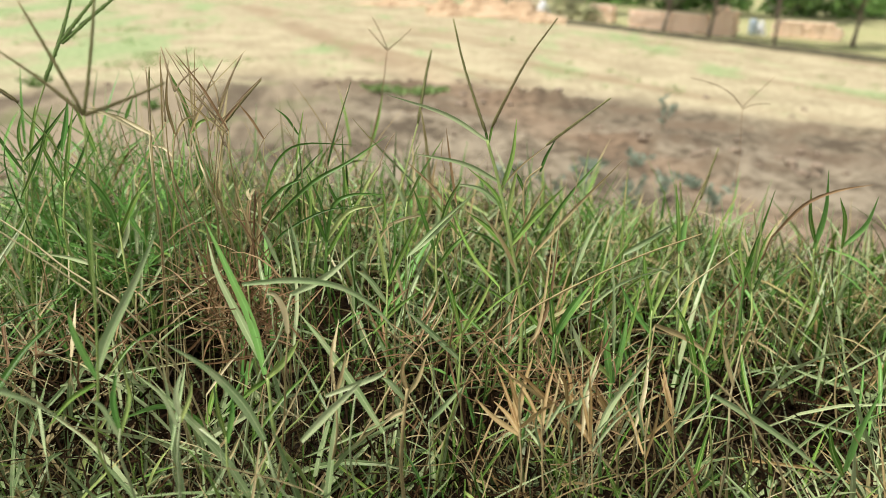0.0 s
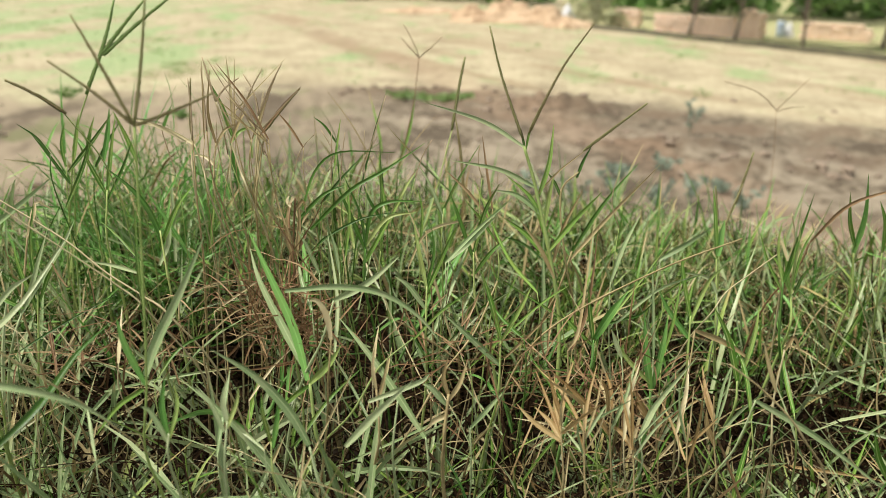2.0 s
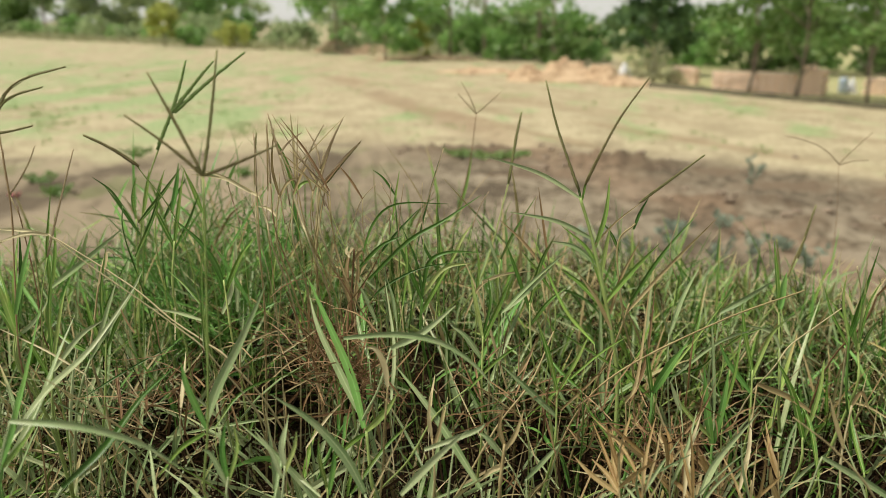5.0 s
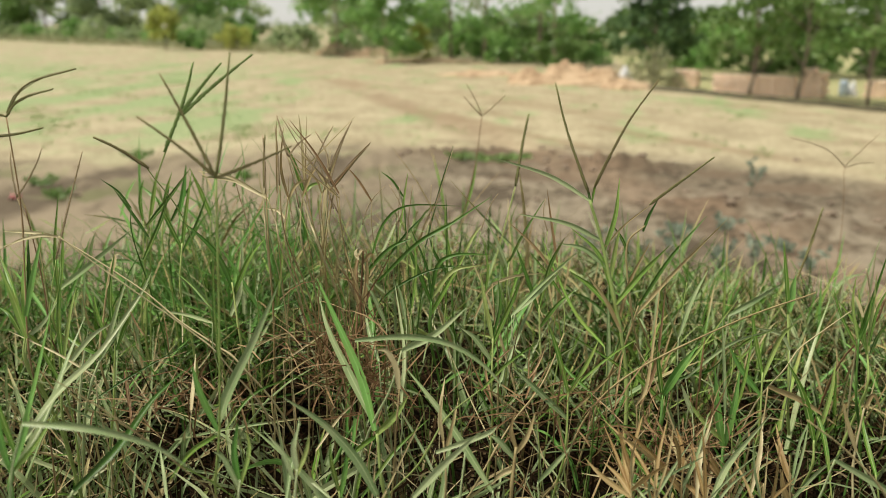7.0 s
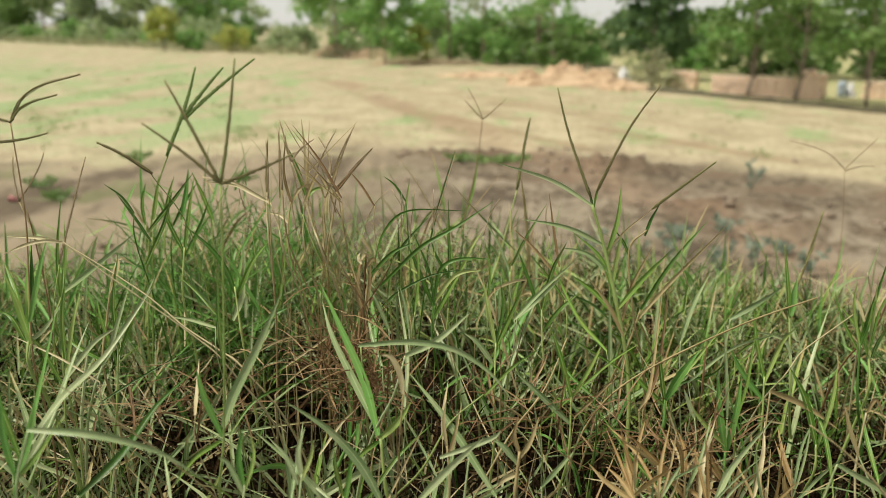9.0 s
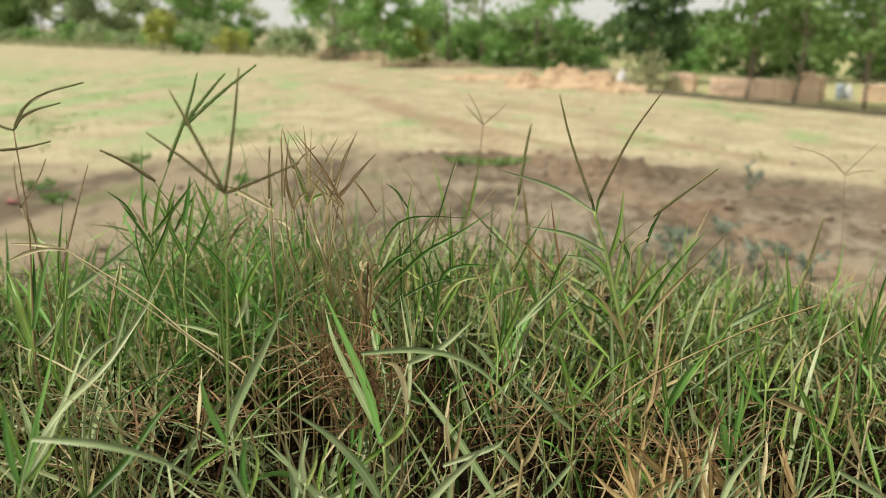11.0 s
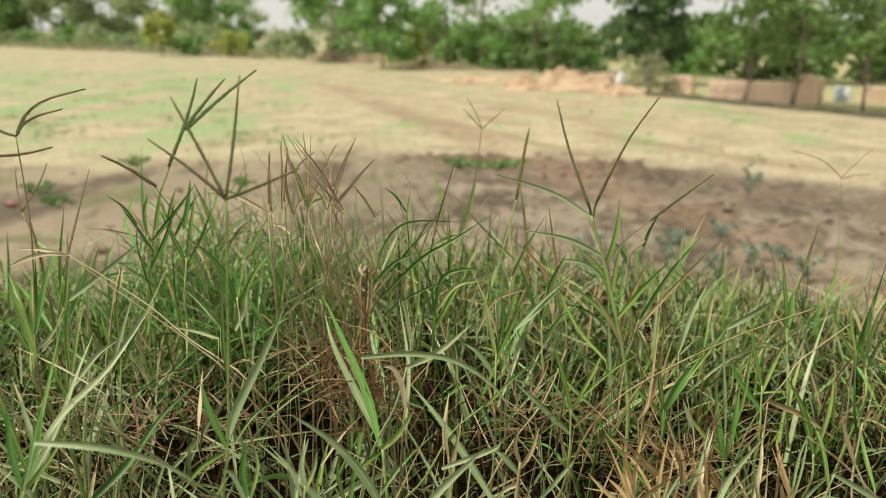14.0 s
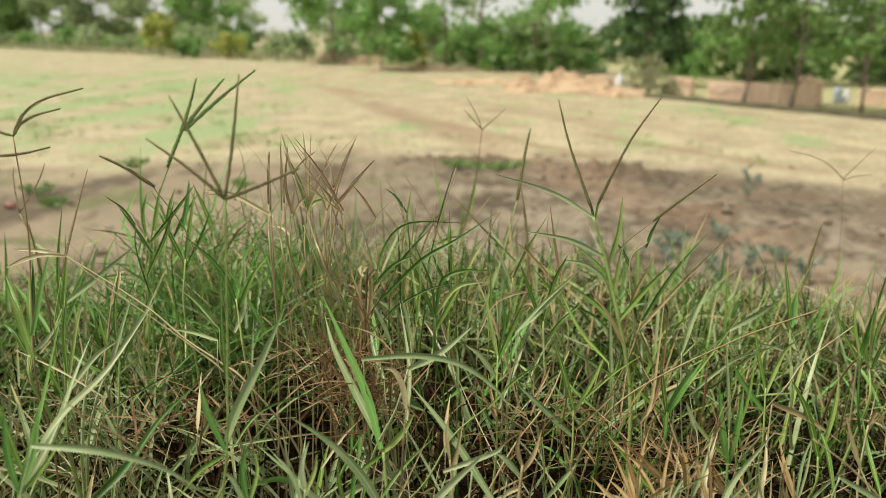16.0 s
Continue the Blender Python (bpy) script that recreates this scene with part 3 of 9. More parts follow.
# bushes
hedge = random.Random(8)
OPEN = ((0.1, 0.02), (-0.068, 0.012), (-0.129, 0.015))    # gaps between the bushes, open to the distance
for i in range(26):
    u = i / 25
    bx, by = -84 + 82 * u + hedge.uniform(-1, 1), 122 - 75 * u + hedge.uniform(-2, 4)
    tree("bush", bx, by, hedge.uniform(1.0, 2.6), hedge.uniform(1.0, 2.0), 0.08, "hazy green bush in the far hedge", (TREE_HAZED, TREE_LIGHT, TREE_HAZED)[i % 3], count=650, size=0.34, trunk=0.034, seed=100 + i, group="bushes in the far hedge")
for i in range(14):
    u = i / 13
    bx, by = -2.5 + 18 * u, 41 - 10 * u + hedge.uniform(-1.5, 2)
    if any(abs(bx / by - u) < w for u, w in OPEN):
        continue
    tree("bush", bx, by, hedge.uniform(0.6, 1.2), hedge.uniform(0.8, 1.3), 0.06, "green bush behind the heaps and walls", (TREE_MID, TREE_LIGHT, TREE_MID)[i % 3], count=380, size=0.25, trunk=0.034, seed=140 + i, group="bushes behind the walls")
tree("bush", -25.0, 58.0, 3.1, 1.2, 0.7, "yellow-green bush at the far field edge", BUSH_YELLOW, count=1116, size=0.28, trunk=0.034, seed=51)
tree("bush", -22.8, 57.5, 1.5, 1.0, 0.1, "low green bush at the far field edge", TREE_LIGHT, count=744, size=0.25, trunk=0.027, seed=52)
tree("bush", -19.6, 57.0, 1.7, 1.2, 0.1, "yellow-green bush at the far field edge", BUSH_YELLOW, count=868, size=0.25, trunk=0.027, seed=53)
tree("shrub", -5.0, 41.5, 1.9, 0.6, 0.2, "thin yellowish shrub on the field edge", BUSH_YELLOW, count=434, size=0.2, trunk=0.027, seed=54)
for i, (bx, by, bh) in enumerate(((3.6, 25.1, 1.15), (3.85, 25.3, 1.3), (4.1, 24.9, 1.0), (3.3, 25.4, 0.8), (4.4, 24.7, 0.55))):
    tree("shrub", bx, by, bh, 0.3, 0.05, "thin pale grey-green shrub beside the straw heap", BUSH_GREY, count=190, size=0.09, trunk=0.012, seed=60 + i, flat=1.6)
for i in range(18):
    u = i / 17
    bx, by = -9 + 34 * u, 62 - 8 * u + hedge.uniform(-3, 3)
    if any(abs(bx / by - u) < w for u, w in OPEN):
        continue
    tree("bush", bx, by, hedge.uniform(1.6, 3.0), hedge.uniform(1.6, 2.4), 0.08, "hazy green bush in the far hedge", (TREE_MID, TREE_LIGHT)[i % 2], count=500, size=0.45, trunk=0.04, seed=170 + i, group="bushes in the far hedge")


def heap(x, y, rx, ry, h, label, seed, material=STRAW_HEAP, name="straw_mound", category="mound", lumpy=0.35):
    """A loose pile: a mound with bulges and hollows, resting on the field."""
    r = np.random.RandomState(seed)
    n, k = 34, 14
    verts, faces = [], []
    for j in range(k + 1):
        u = j / k
        for i in range(n):
            a = 2 * math.pi * i / n
            q = math.sin(u * math.pi / 2)
            px_, py_ = rx * (1 - q) * math.cos(a) + rx * 0.02, ry * (1 - q) * math.sin(a)
            bulge = 1 + lumpy * noise.noise(Vector((px_ * 1.7 / max(rx, 0.5) * 2, py_ * 2 / max(ry, 0.5), u * 2 + seed)))
            zz = h * (1 - (1 - q) ** 1.7) * bulge + 0.06 * h * noise.noise(Vector((px_ * 6, py_ * 6, seed)))
            verts.append((px_ * bulge, py_ * bulge, zz - (0.03 if j == 0 else 0)))
    for j in range(k):
        for i in range(n):
            a, b = j * n + i, j * n + (i + 1) % n
            faces.append((a, b, b + n, a + n))
    faces.append(tuple(range(k * n, k * n + n)))
    ob = new(name, mesh_of(name, verts, faces, material))
    ob.location = (x, y, floor_z(x, y) - 0.01)
    return tagged(ob, label, category)


HEAPS = "loose heap of orange-tan straw on the field edge"
heap(1.25, 27.2, 1.25, 0.8, 0.62, HEAPS, 3)
heap(2.35, 26.6, 1.0, 0.7, 0.5, HEAPS, 4)
heap(0.15, 27.6, 0.7, 0.6, 0.42, HEAPS, 5)
heap(2.95, 24.6, 0.8, 0.5, 0.28, HEAPS, 6)
heap(1.0, 26.0, 1.6, 0.5, 0.26, HEAPS, 7)
heap(-1.6, 30.5, 1.6, 0.7, 0.2, "low heap of dry straw on the field edge", 8)
heap(-8.6, 48.5, 2.2, 0.8, 0.5, "low heap of dry straw on the field edge", 9)
heap(-11.5, 51.0, 1.2, 0.7, 0.7, "low heap of dry straw on the field edge", 10)
heap(-4.5, 40.8, 3.0, 0.7, 0.25, "low heap of dry straw on the field edge", 12)
heap(2.55, 25.55, 0.28, 0.22, 0.32, "small tied bundle of orange straw", 13, lumpy=0.2, name="straw_sheaf", category="bundle")
heap(0.4, 26.6, 0.3, 0.25, 0.4, "small tied bundle of orange straw", 14, lumpy=0.2, name="straw_sheaf", category="bundle")
heap(3.2, 27.4, 0.26, 0.22, 0.52, "white woven plastic sack behind the straw heap", 15, WHITE_BAG, "sack", "sack", 0.12)


def bevel_box(sx, sy, sz, b=0.01):
    bm = bmesh.new()
    bmesh.ops.create_cube(bm, size=1.0)
    bmesh.ops.scale(bm, vec=(sx, sy, sz), verts=bm.verts)
    bmesh.ops.translate(bm, vec=(0, 0, sz / 2), verts=bm.verts)
    bmesh.ops.bevel(bm, geom=bm.edges[:], offset=b, segments=1, affect='EDGES')
    me = bpy.data.meshes.new("block")
    bm.to_mesh(me)
    bm.free()
    return me


def brick_stack(x, y, length, depth, courses, turn, label, seed, name="brick_stack"):
    """Courses of loose bricks laid in a stack, each a little out of line."""
    r = random.Random(seed)
    t = thing(name, (x, y, floor_z(x, y) - 0.01), label, "brick stack" if name == "brick_stack" else "wall")
    t.rotation_euler = (0, 0, radians(turn))
    me = bevel_box(0.23, depth, 0.1, 0.008)
    me.materials.append(BRICK)
    n = max(1, int(length / 0.24))
    for c in range(courses):
        for i in range(n - (r.random() < 0.25 and c == courses - 1)):
            ob = part("brick", me, t)
            ob.location = ((i - (n - 1) / 2) * 0.24 + (0.025 if c % 2 else -0.025) + r.uniform(-0.006, 0.006), r.uniform(-0.015, 0.015), c * 0.103)
            ob.rotation_euler = (0, 0, r.uniform(-0.03, 0.03))
    return t


brick_stack(7.3, 22.0, 0.6, 0.5, 7, -34, "stack of pale red bricks behind the trees", 1)
brick_stack(6.1, 22.68, 2.4, 0.24, 5, -34, "low wall of loosely laid pale red bricks", 2, "brick_wall")
brick_stack(4.75, 25.4, 0.8, 0.3, 5, -34, "low stack of pale bricks beside the bund", 3)
brick_stack(9.35, 21.9, 1.9, 0.24, 4, -34, "low wall of loosely laid pale red bricks", 4, "brick_wall")


def drum(x, y, r, h, label, material):
    t = thing("drum", (x, y, floor_z(x, y) - 0.005), label, "drum")
    prof = [(0.92, 0), (1, 0.03), (1, 0.3), (1.05, 0.33), (1, 0.36), (1, 0.64), (1.05, 0.67), (1, 0.7), (1, 0.95), (0.93, 1.0), (0.88, 0.985)]
    n = 20
    v = [(r * p * math.cos(2 * math.pi * i / n), r * p * math.sin(2 * math.pi * i / n), h * q) for p, q in prof for i in range(n)]
    f = [(j * n + i, j * n + (i + 1) % n, (j + 1) * n + (i + 1) % n, (j + 1) * n + i) for j in range(len(prof) - 1) for i in range(n)]
    f += [tuple(range(n))[::-1], tuple(range((len(prof) - 1) * n, len(prof) * n))]
    part("body", mesh_of("body", v, f, material), t)
    lid = [(r * 0.86 * math.cos(2 * math.pi * i / n), r * 0.86 * math.sin(2 * math.pi * i / n), h * (0.985 + d)) for d in (0, 0.03) for i in range(n)]
    part("lid", mesh_of("lid", lid, [(i, (i + 1) % n, n + (i + 1) % n, n + i) for i in range(n)] + [tuple(range(n, 2 * n))], material), t)


drum(8.2, 22.6, 0.11, 0.4, "pale blue plastic drum beside the brick stack", BLUE_DRUM)
heap(8.45, 22.7, 0.15, 0.14, 0.4, "white woven plastic sack beside the brick stack", 16, WHITE_BAG, "sack", "sack", 0.1)


def bund():
    """A low earth ridge that closes the field, dark with roots and litter."""
    line = [(3.2, 25.2), (3.9, 24.1), (4.8, 22.75), (5.4, 21.8), (6.35, 20.4), (7.15, 19.15), (8.6, 17.0), (11.5, 12.6)]
    pts = spline([(a, b, 0) for a, b in line], 90)
    verts, faces = [], []
    prof = [(-0.24, -0.04), (-0.16, 0.05), (-0.08, 0.09), (0.0, 0.105), (0.12, 0.09), (0.24, 0.03), (0.36, -0.04)]
    for i, p in enumerate(pts):
        d = (pts[min(i + 1, 90)] - pts[max(i - 1, 0)]).normalized()
        s = Vector((-d.y, d.x, 0))
        s = s if s.y > 0 else -s
        for k, (o, h) in enumerate(prof):
            q = p + s * (o + 0.07 * noise.noise(Vector((i * 0.31, k, 0))))
            verts.append((q.x, q.y, floor_z(q.x, q.y) + h * (1 + 0.5 * noise.noise(Vector((i * 0.4, k * 0.7, 3))))))
    m = len(prof)
    faces = [(i * m + k, i * m + k + 1, (i + 1) * m + k + 1, (i + 1) * m + k) for i in range(90) for k in range(m - 1)]
    tagged(new("field_bund", mesh_of("field_bund", verts, faces, BUND)), "low dark earth bund along the field edge", "bund", kind="structure")


bund()


def clod_mesh(seed, s):
    bm = bmesh.new()
    bmesh.ops.create_icosphere(bm, subdivisions=2, radius=s)
    for v in bm.verts:
        k = 1 + 0.45 * noise.noise(v.co * (1.6 / s) + Vector((seed, 0, 0)))
        v.co = Vector((v.co.x * k * 1.25, v.co.y * k, v.co.z * k * 0.7))
    me = bpy.data.meshes.new("clod")
    bm.to_mesh(me)
    bm.free()
    me.materials.append(CLOD)
    return me


def clods():
    r = random.Random(5)
    kinds = [clod_mesh(k * 3.1, 0.055) for k in range(5)]
    for i in range(110):
        if i < 80:
            cx, cy, sx, sy = ((1.12, 10.3, 0.7, 0.3), (2.65, 7.2, 0.5, 0.25), (-0.5, 11.3, 1.2, 0.3), (2.05, 8.1, 0.7, 0.35))[i % 4]
            x, y = r.gauss(cx, sx), r.gauss(cy, sy)
        else:
            y = r.uniform(5.5, 11.5)
            x = r.uniform(-0.62, 0.5) * y
        s = r.uniform(0.3, 1.0)
        ob = new("soil_clod", kinds[i % 5])
        ob.location = (x, y, floor_z(x, y) + 0.012 * s)
        ob.scale = (s, s * r.uniform(0.7, 1.2), s * r.uniform(0.6, 1))
        ob.rotation_euler = (0, 0, r.uniform(0, 6))
        tagged(ob, "dry brown clod of soil on the tilled strip", "clod", "clods on the tilled strip")


clods()

# ---- the grass on the bank ----
def ribbons(base, az, th0, th1, length, width, segs=4, fold=0.5, roll=None, stem=False):
    """Bent ribbons all at once. th0, th1: tilt from upright at foot and tip."""
    n = len(base)
    roll = np.zeros(n) if roll is None else roll
    p = base.copy()
    rows = []
    out = np.stack([np.cos(az), np.sin(az), np.zeros(n)], 1)
    up = np.array([[0, 0, 1.0]])
    flat = np.stack([-np.sin(az), np.cos(az), np.zeros(n)], 1)
    for k in range(segs + 1):
        s = k / segs
        th = (th0 + (th1 - th0) * s)[:, None]
        d = out * np.sin(th) + up * np.cos(th)
        nrm = out * np.cos(th) - up * np.sin(th)
        a = (roll * (0.4 + s))[:, None]
        side = flat * np.cos(a) + nrm * np.sin(a)
        face = nrm * np.cos(a) - flat * np.sin(a)
        prof = (1 - 0.45 * s) if stem else (0.6 + 0.4 * min(1, s / 0.3)) * (1 - max(0, (s - 0.3) / 0.7) ** 1.6)
        w = (width * 0.5 * prof + 0.0001)[:, None]
        rows.append(np.stack([p - side * w - face * w * fold, p, p + side * w - face * w * fold], 1))
        p = p + d * (length / segs)[:, None]
    v = np.stack(rows, 1).reshape(-1, 3)
    o = (np.arange(n) * (segs + 1) * 3)[:, None, None]
    k = np.arange(segs)[None, :, None] * 3
    quads = np.array([[0, 1, 4, 3], [1, 2, 5, 4]])
    f = (o[..., None] + k[..., None] + quads[None, None]).reshape(-1, 4)
    return v, f, np.tile(np.repeat(np.linspace(0, 0 if stem else 1, segs + 1), 3), n)


def join(name, pieces, material, label):
    vs, fs, ends, o = [], [], [], 0
    for v, f, a in pieces:
        vs.append(v)
        fs.append(f + o)
        ends.append(a)
        o += len(v)
    v, f = np.concatenate(vs), np.concatenate(fs)
    me = bpy.data.meshes.new(name)
    me.vertices.add(len(v)); me.vertices.foreach_set("co", v.astype(np.float32).ravel())
    me.loops.add(f.size); me.loops.foreach_set("vertex_index", f.astype(np.int32).ravel())
    me.polygons.add(len(f))
    me.polygons.foreach_set("loop_start", np.arange(0, f.size, 4, dtype=np.int32))
    me.update(calc_edges=True)
    me.polygons.foreach_set("use_smooth", np.zeros(len(f), dtype=bool))
    me.materials.append(material)
    ribbed(me, 3)
    me.attributes.new("along", 'FLOAT', 'POINT').data.foreach_set("value", np.concatenate(ends).astype(np.float32))
    return tagged(new(name, me), label, "grass", kind="stuff")


def along(base, az, th0, th1, length, s):
    """The point at the share s of such a bent stem."""
    n = 8
    p = base.copy()
    for k in range(n):
        live = np.clip(s * n - k, 0, 1)[:, None]
        th = (th0 + (th1 - th0) * (k + 0.5) / n)[:, None]
        p = p + live * (length / n)[:, None] * (np.stack([np.cos(az), np.sin(az), np.zeros(len(az))], 1) * np.sin(th) + np.array([[0, 0, 1.0]]) * np.cos(th))
    return p


def sward_height(x, y):
    """How high the sward stands: tall in the middle of the bank, low at its east end."""
    u = x / (y + 0.12)
    h = 0.122 + 0.08 * np.exp(-((u + 0.36) / 0.08) ** 2) + 0.055 * np.exp(-((u + 0.12) / 0.15) ** 2) - 0.02 * smooth01(u, 0.15, 0.35)
    h = h * (1 - 0.3 * smooth01(y, 0.7, 0.95))
    return h * (1 + 0.16 * lumps(x, y, 0.16, 21))


GAPS = ((-0.02, 0.47), (0.04, 0.45), (0.08, 0.43), (0.06, 0.52), (0.14, 0.46), (0.22, 0.52), (0.17, 0.39), (0.24, 0.43), (0.31, 0.48))


def scatter(n, y0, y1, rng, power=1.0, bare=0.94, front=0.1, clump=0, side=(-0.88, 0.85)):
    y = y0 + (y1 - y0) * rng.rand(n) ** power
    x = (y + 0.12) * rng.uniform(*side, n)
    # thin at the front, bare in the hollow under the tuft
    hollow = np.exp(-((x + 0.13) / 0.16) ** 4 - ((y - 0.47) / 0.19) ** 4)
    # smaller gaps between the plants
    for gx, gy in GAPS:
        hollow = np.maximum(hollow, 0.95 * np.exp(-((x - gx) / 0.045) ** 4 - ((y - gy) / 0.13) ** 4))
    keep = rng.rand(n) < (front + (1 - front) * smooth01(y, 0.33, 0.48)) * (1 - bare * hollow)
    if clump:    # tufts with gaps between them, deepest where the grass is open at the front
        keep &= rng.rand(n) < np.clip(0.85 + 0.9 * lumps(x, y, 0.11, 90), 0.12, 1)
        # each kind of grass grows in patches of its own
        keep &= rng.rand(n) < np.clip(0.6 + 0.9 * lumps(x, y, 0.17, clump), 0.04, 1)
    keep &= y < bank_edge(x) + 0.14 + 0.05 * lumps(x, y, 0.2, 31)
    return x[keep], y[keep]


WITHERED_SHADE = []    # dead lowest leaves of the shoots: mid-tuft shade-painted near black, dry and tan behind
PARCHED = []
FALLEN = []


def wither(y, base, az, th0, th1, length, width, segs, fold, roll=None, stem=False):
    for mask, pile in ((y <= 0.41, FALLEN), ((y > 0.41) & (y <= 0.78), WITHERED_SHADE), (y > 0.78, PARCHED)):
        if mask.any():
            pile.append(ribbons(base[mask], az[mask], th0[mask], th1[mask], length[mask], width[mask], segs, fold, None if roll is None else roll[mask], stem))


def shoots(name, n, y0, y1, seed, material, label, tall=1.0, leaves=5, leaf_len=(0.04, 0.115), leaf_w=(0.0012, 0.0031), power=1.0, front=0.1, bare=0.94, start=0.0, side=(-0.88, 0.85)):
    rng = np.random.RandomState(seed)
    x, y = scatter(n, y0, y1, rng, power, bare, front, clump=seed % 10 + 60, side=side)
    n = len(x)
    base = np.stack([x, y, ground_height(x, y) - 0.004], 1)
    # trodden low beside the path at the south
    h = sward_height(x, y) * (0.45 + 0.7 * rng.rand(n) ** 1.5) * tall * (0.7 + 0.3 * smooth01(y, 0.2, 0.42))
    az, th0 = rng.uniform(0, 6.283, n), np.abs(rng.normal(0, 0.5, n))
    th1 = th0 + rng.normal(0.15, 0.35, n)
    h = np.minimum(h / np.maximum(0.6, np.cos(0.5 * (th0 + th1))), 0.235)
    pieces = [ribbons(base, az, th0, th1, h, rng.uniform(0.0009, 0.0016, n), 5, 0.8, stem=True)]
    # old brown sheaths wrap the lower half of some stems and paint shade there
    old = rng.rand(n) < 0.4
    wither(y[old], base[old], az[old], th0[old], (th0 + (th1 - th0) * 0.5)[old], h[old] * 0.5, rng.uniform(0.0014, 0.0024, n)[old], 3, 0.8, stem=True)
    for k in range(leaves):
        s = np.clip(start + (1 - start) * (k + 0.6 + rng.uniform(-0.3, 0.3, n)) / leaves, 0.12, 0.99)
        foot = along(base, az, th0, th1, h, s)
        laz = rng.uniform(0, 6.283) + az + math.pi * k + rng.normal(0, 0.6, n)
        l = rng.uniform(*leaf_len, n) * (1.1 - 0.25 * s)
        a0 = rng.uniform(0.15, 1.35, n)
        a1 = a0 + rng.normal(0.2, 0.35, n)
        w, roll = rng.uniform(*leaf_w, n), rng.normal(0, 0.5, n)
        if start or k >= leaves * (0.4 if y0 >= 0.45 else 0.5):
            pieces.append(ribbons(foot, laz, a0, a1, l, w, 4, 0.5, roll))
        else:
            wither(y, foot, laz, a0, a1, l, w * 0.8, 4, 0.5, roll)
    return join(name, pieces, material, label)


def litter(name, n, y0, y1, seed, material, label, low, high, length, width, flat, power=1.0, side=(-0.88, 0.85)):
    """Dead stems and leaves that lie criss-cross in the sward."""
    rng = np.random.RandomState(seed)
    x, y = scatter(n, y0, y1, rng, power, 0.4 if material == THATCH_SHADE else 0.3 if material == RUSSET else 0.96, 0.6, side=side)
    n = len(x)
    base = np.stack([x, y, ground_height(x, y) + sward_height(x, y) * rng.uniform(low, high, n)], 1)
    az = rng.uniform(0, 6.283, n)
    th0 = rng.normal(flat, 0.35, n)
    pieces = [ribbons(base, az, th0, th0 + rng.normal(0.25, 0.35, n), rng.uniform(*length, n), rng.uniform(*width, n), 4, 0.5, rng.normal(0, 0.7, n))]
    return join(name, pieces + (WITHERED_SHADE if material == THATCH_SHADE else []), material, label)


shoots("green_grass", 1250, 0.5, 1.1, 1, GREEN, "dense green wild grass on the bank", leaf_w=(0.0016, 0.0042))
shoots("pale_grass", 640, 0.5, 1.1, 2, PALE, "grey-green grass leaves mixed in the sward", leaf_len=(0.04, 0.12), leaf_w=(0.0018, 0.0048))
shoots("bright_grass", 480, 0.5, 1.1, 3, BRIGHT, "fresh bright green grass shoots in the sward", leaf_w=(0.0018, 0.0045))
shoots("deep_grass", 700, 0.45, 1.1, 9, DEEP, "dark green grass shoots in the sward", tall=0.95, leaf_w=(0.0014, 0.0032))
shoots("dry_grass", 600, 0.5, 1.1, 5, STRAW, "dry straw-coloured grass shoots in the sward", tall=0.8, leaves=5, leaf_w=(0.001, 0.0024))
shoots("front_green_grass", 540, 0.22, 0.6, 11, GREEN, "green wild grass at the front of the tuft", leaf_len=(0.04, 0.11), leaf_w=(0.0016, 0.0038))
shoots("front_pale_grass", 230, 0.22, 0.6, 12, PALE, "grey-green wild grass at the front of the tuft", leaf_len=(0.05, 0.12), leaf_w=(0.0018, 0.0042))
shoots("front_deep_grass", 560, 0.22, 0.62, 14, DEEP, "dark green grass low in the front of the tuft", tall=0.9, leaf_len=(0.04, 0.11), leaf_w=(0.0014, 0.0032))
shoots("front_dry_grass", 180, 0.22, 0.6, 13, STRAW, "dry tan grass at the front of the tuft", tall=0.65, leaves=5, leaf_w=(0.001, 0.0022))
shoots("low_pale_grass", 380, 0.3, 0.44, 22, PALE, "short grey-green grass low at the front of the tuft", tall=0.42, leaves=4, leaf_len=(0.03, 0.085), leaf_w=(0.0018, 0.0044), front=1.0, bare=0.92)
shoots("low_dry_grass", 140, 0.3, 0.44, 24, STRAW, "short dry tan grass low at the front of the tuft", tall=0.42, leaves=4, leaf_len=(0.03, 0.08), leaf_w=(0.0012, 0.003), front=1.0, bare=0.9)
shoots("low_green_grass", 230, 0.3, 0.44, 23, GREEN, "short green grass low at the front of the tuft", tall=0.42, leaves=4, leaf_len=(0.03, 0.08), leaf_w=(0.0018, 0.004), front=1.0, bare=0.92)
shoots("tuft_green_grass", 420, 0.54, 0.7, 18, GREEN, "slender green grass in the crown of the tuft", tall=1.12, leaf_len=(0.035, 0.08), leaf_w=(0.001, 0.0026), bare=0.6, start=0.5)
shoots("tuft_pale_grass", 230, 0.54, 0.7, 20, PALE, "slender grey-green grass in the crown of the tuft", tall=1.1, leaf_len=(0.035, 0.09), leaf_w=(0.001, 0.0028), bare=0.6, start=0.5)
shoots("tuft_deep_grass", 190, 0.54, 0.7, 19, DEEP, "slender dark green grass in the crown of the tuft", tall=1.12, leaf_len=(0.035, 0.08), leaf_w=(0.001, 0.0024), bare=0.6, start=0.5)
shoots("tuft_dry_grass", 80, 0.54, 0.7, 28, STRAW, "slender dry stems in the crown of the tuft", tall=1.1, leaves=3, leaf_len=(0.03, 0.07), leaf_w=(0.0008, 0.0016), bare=0.6, start=0.5)
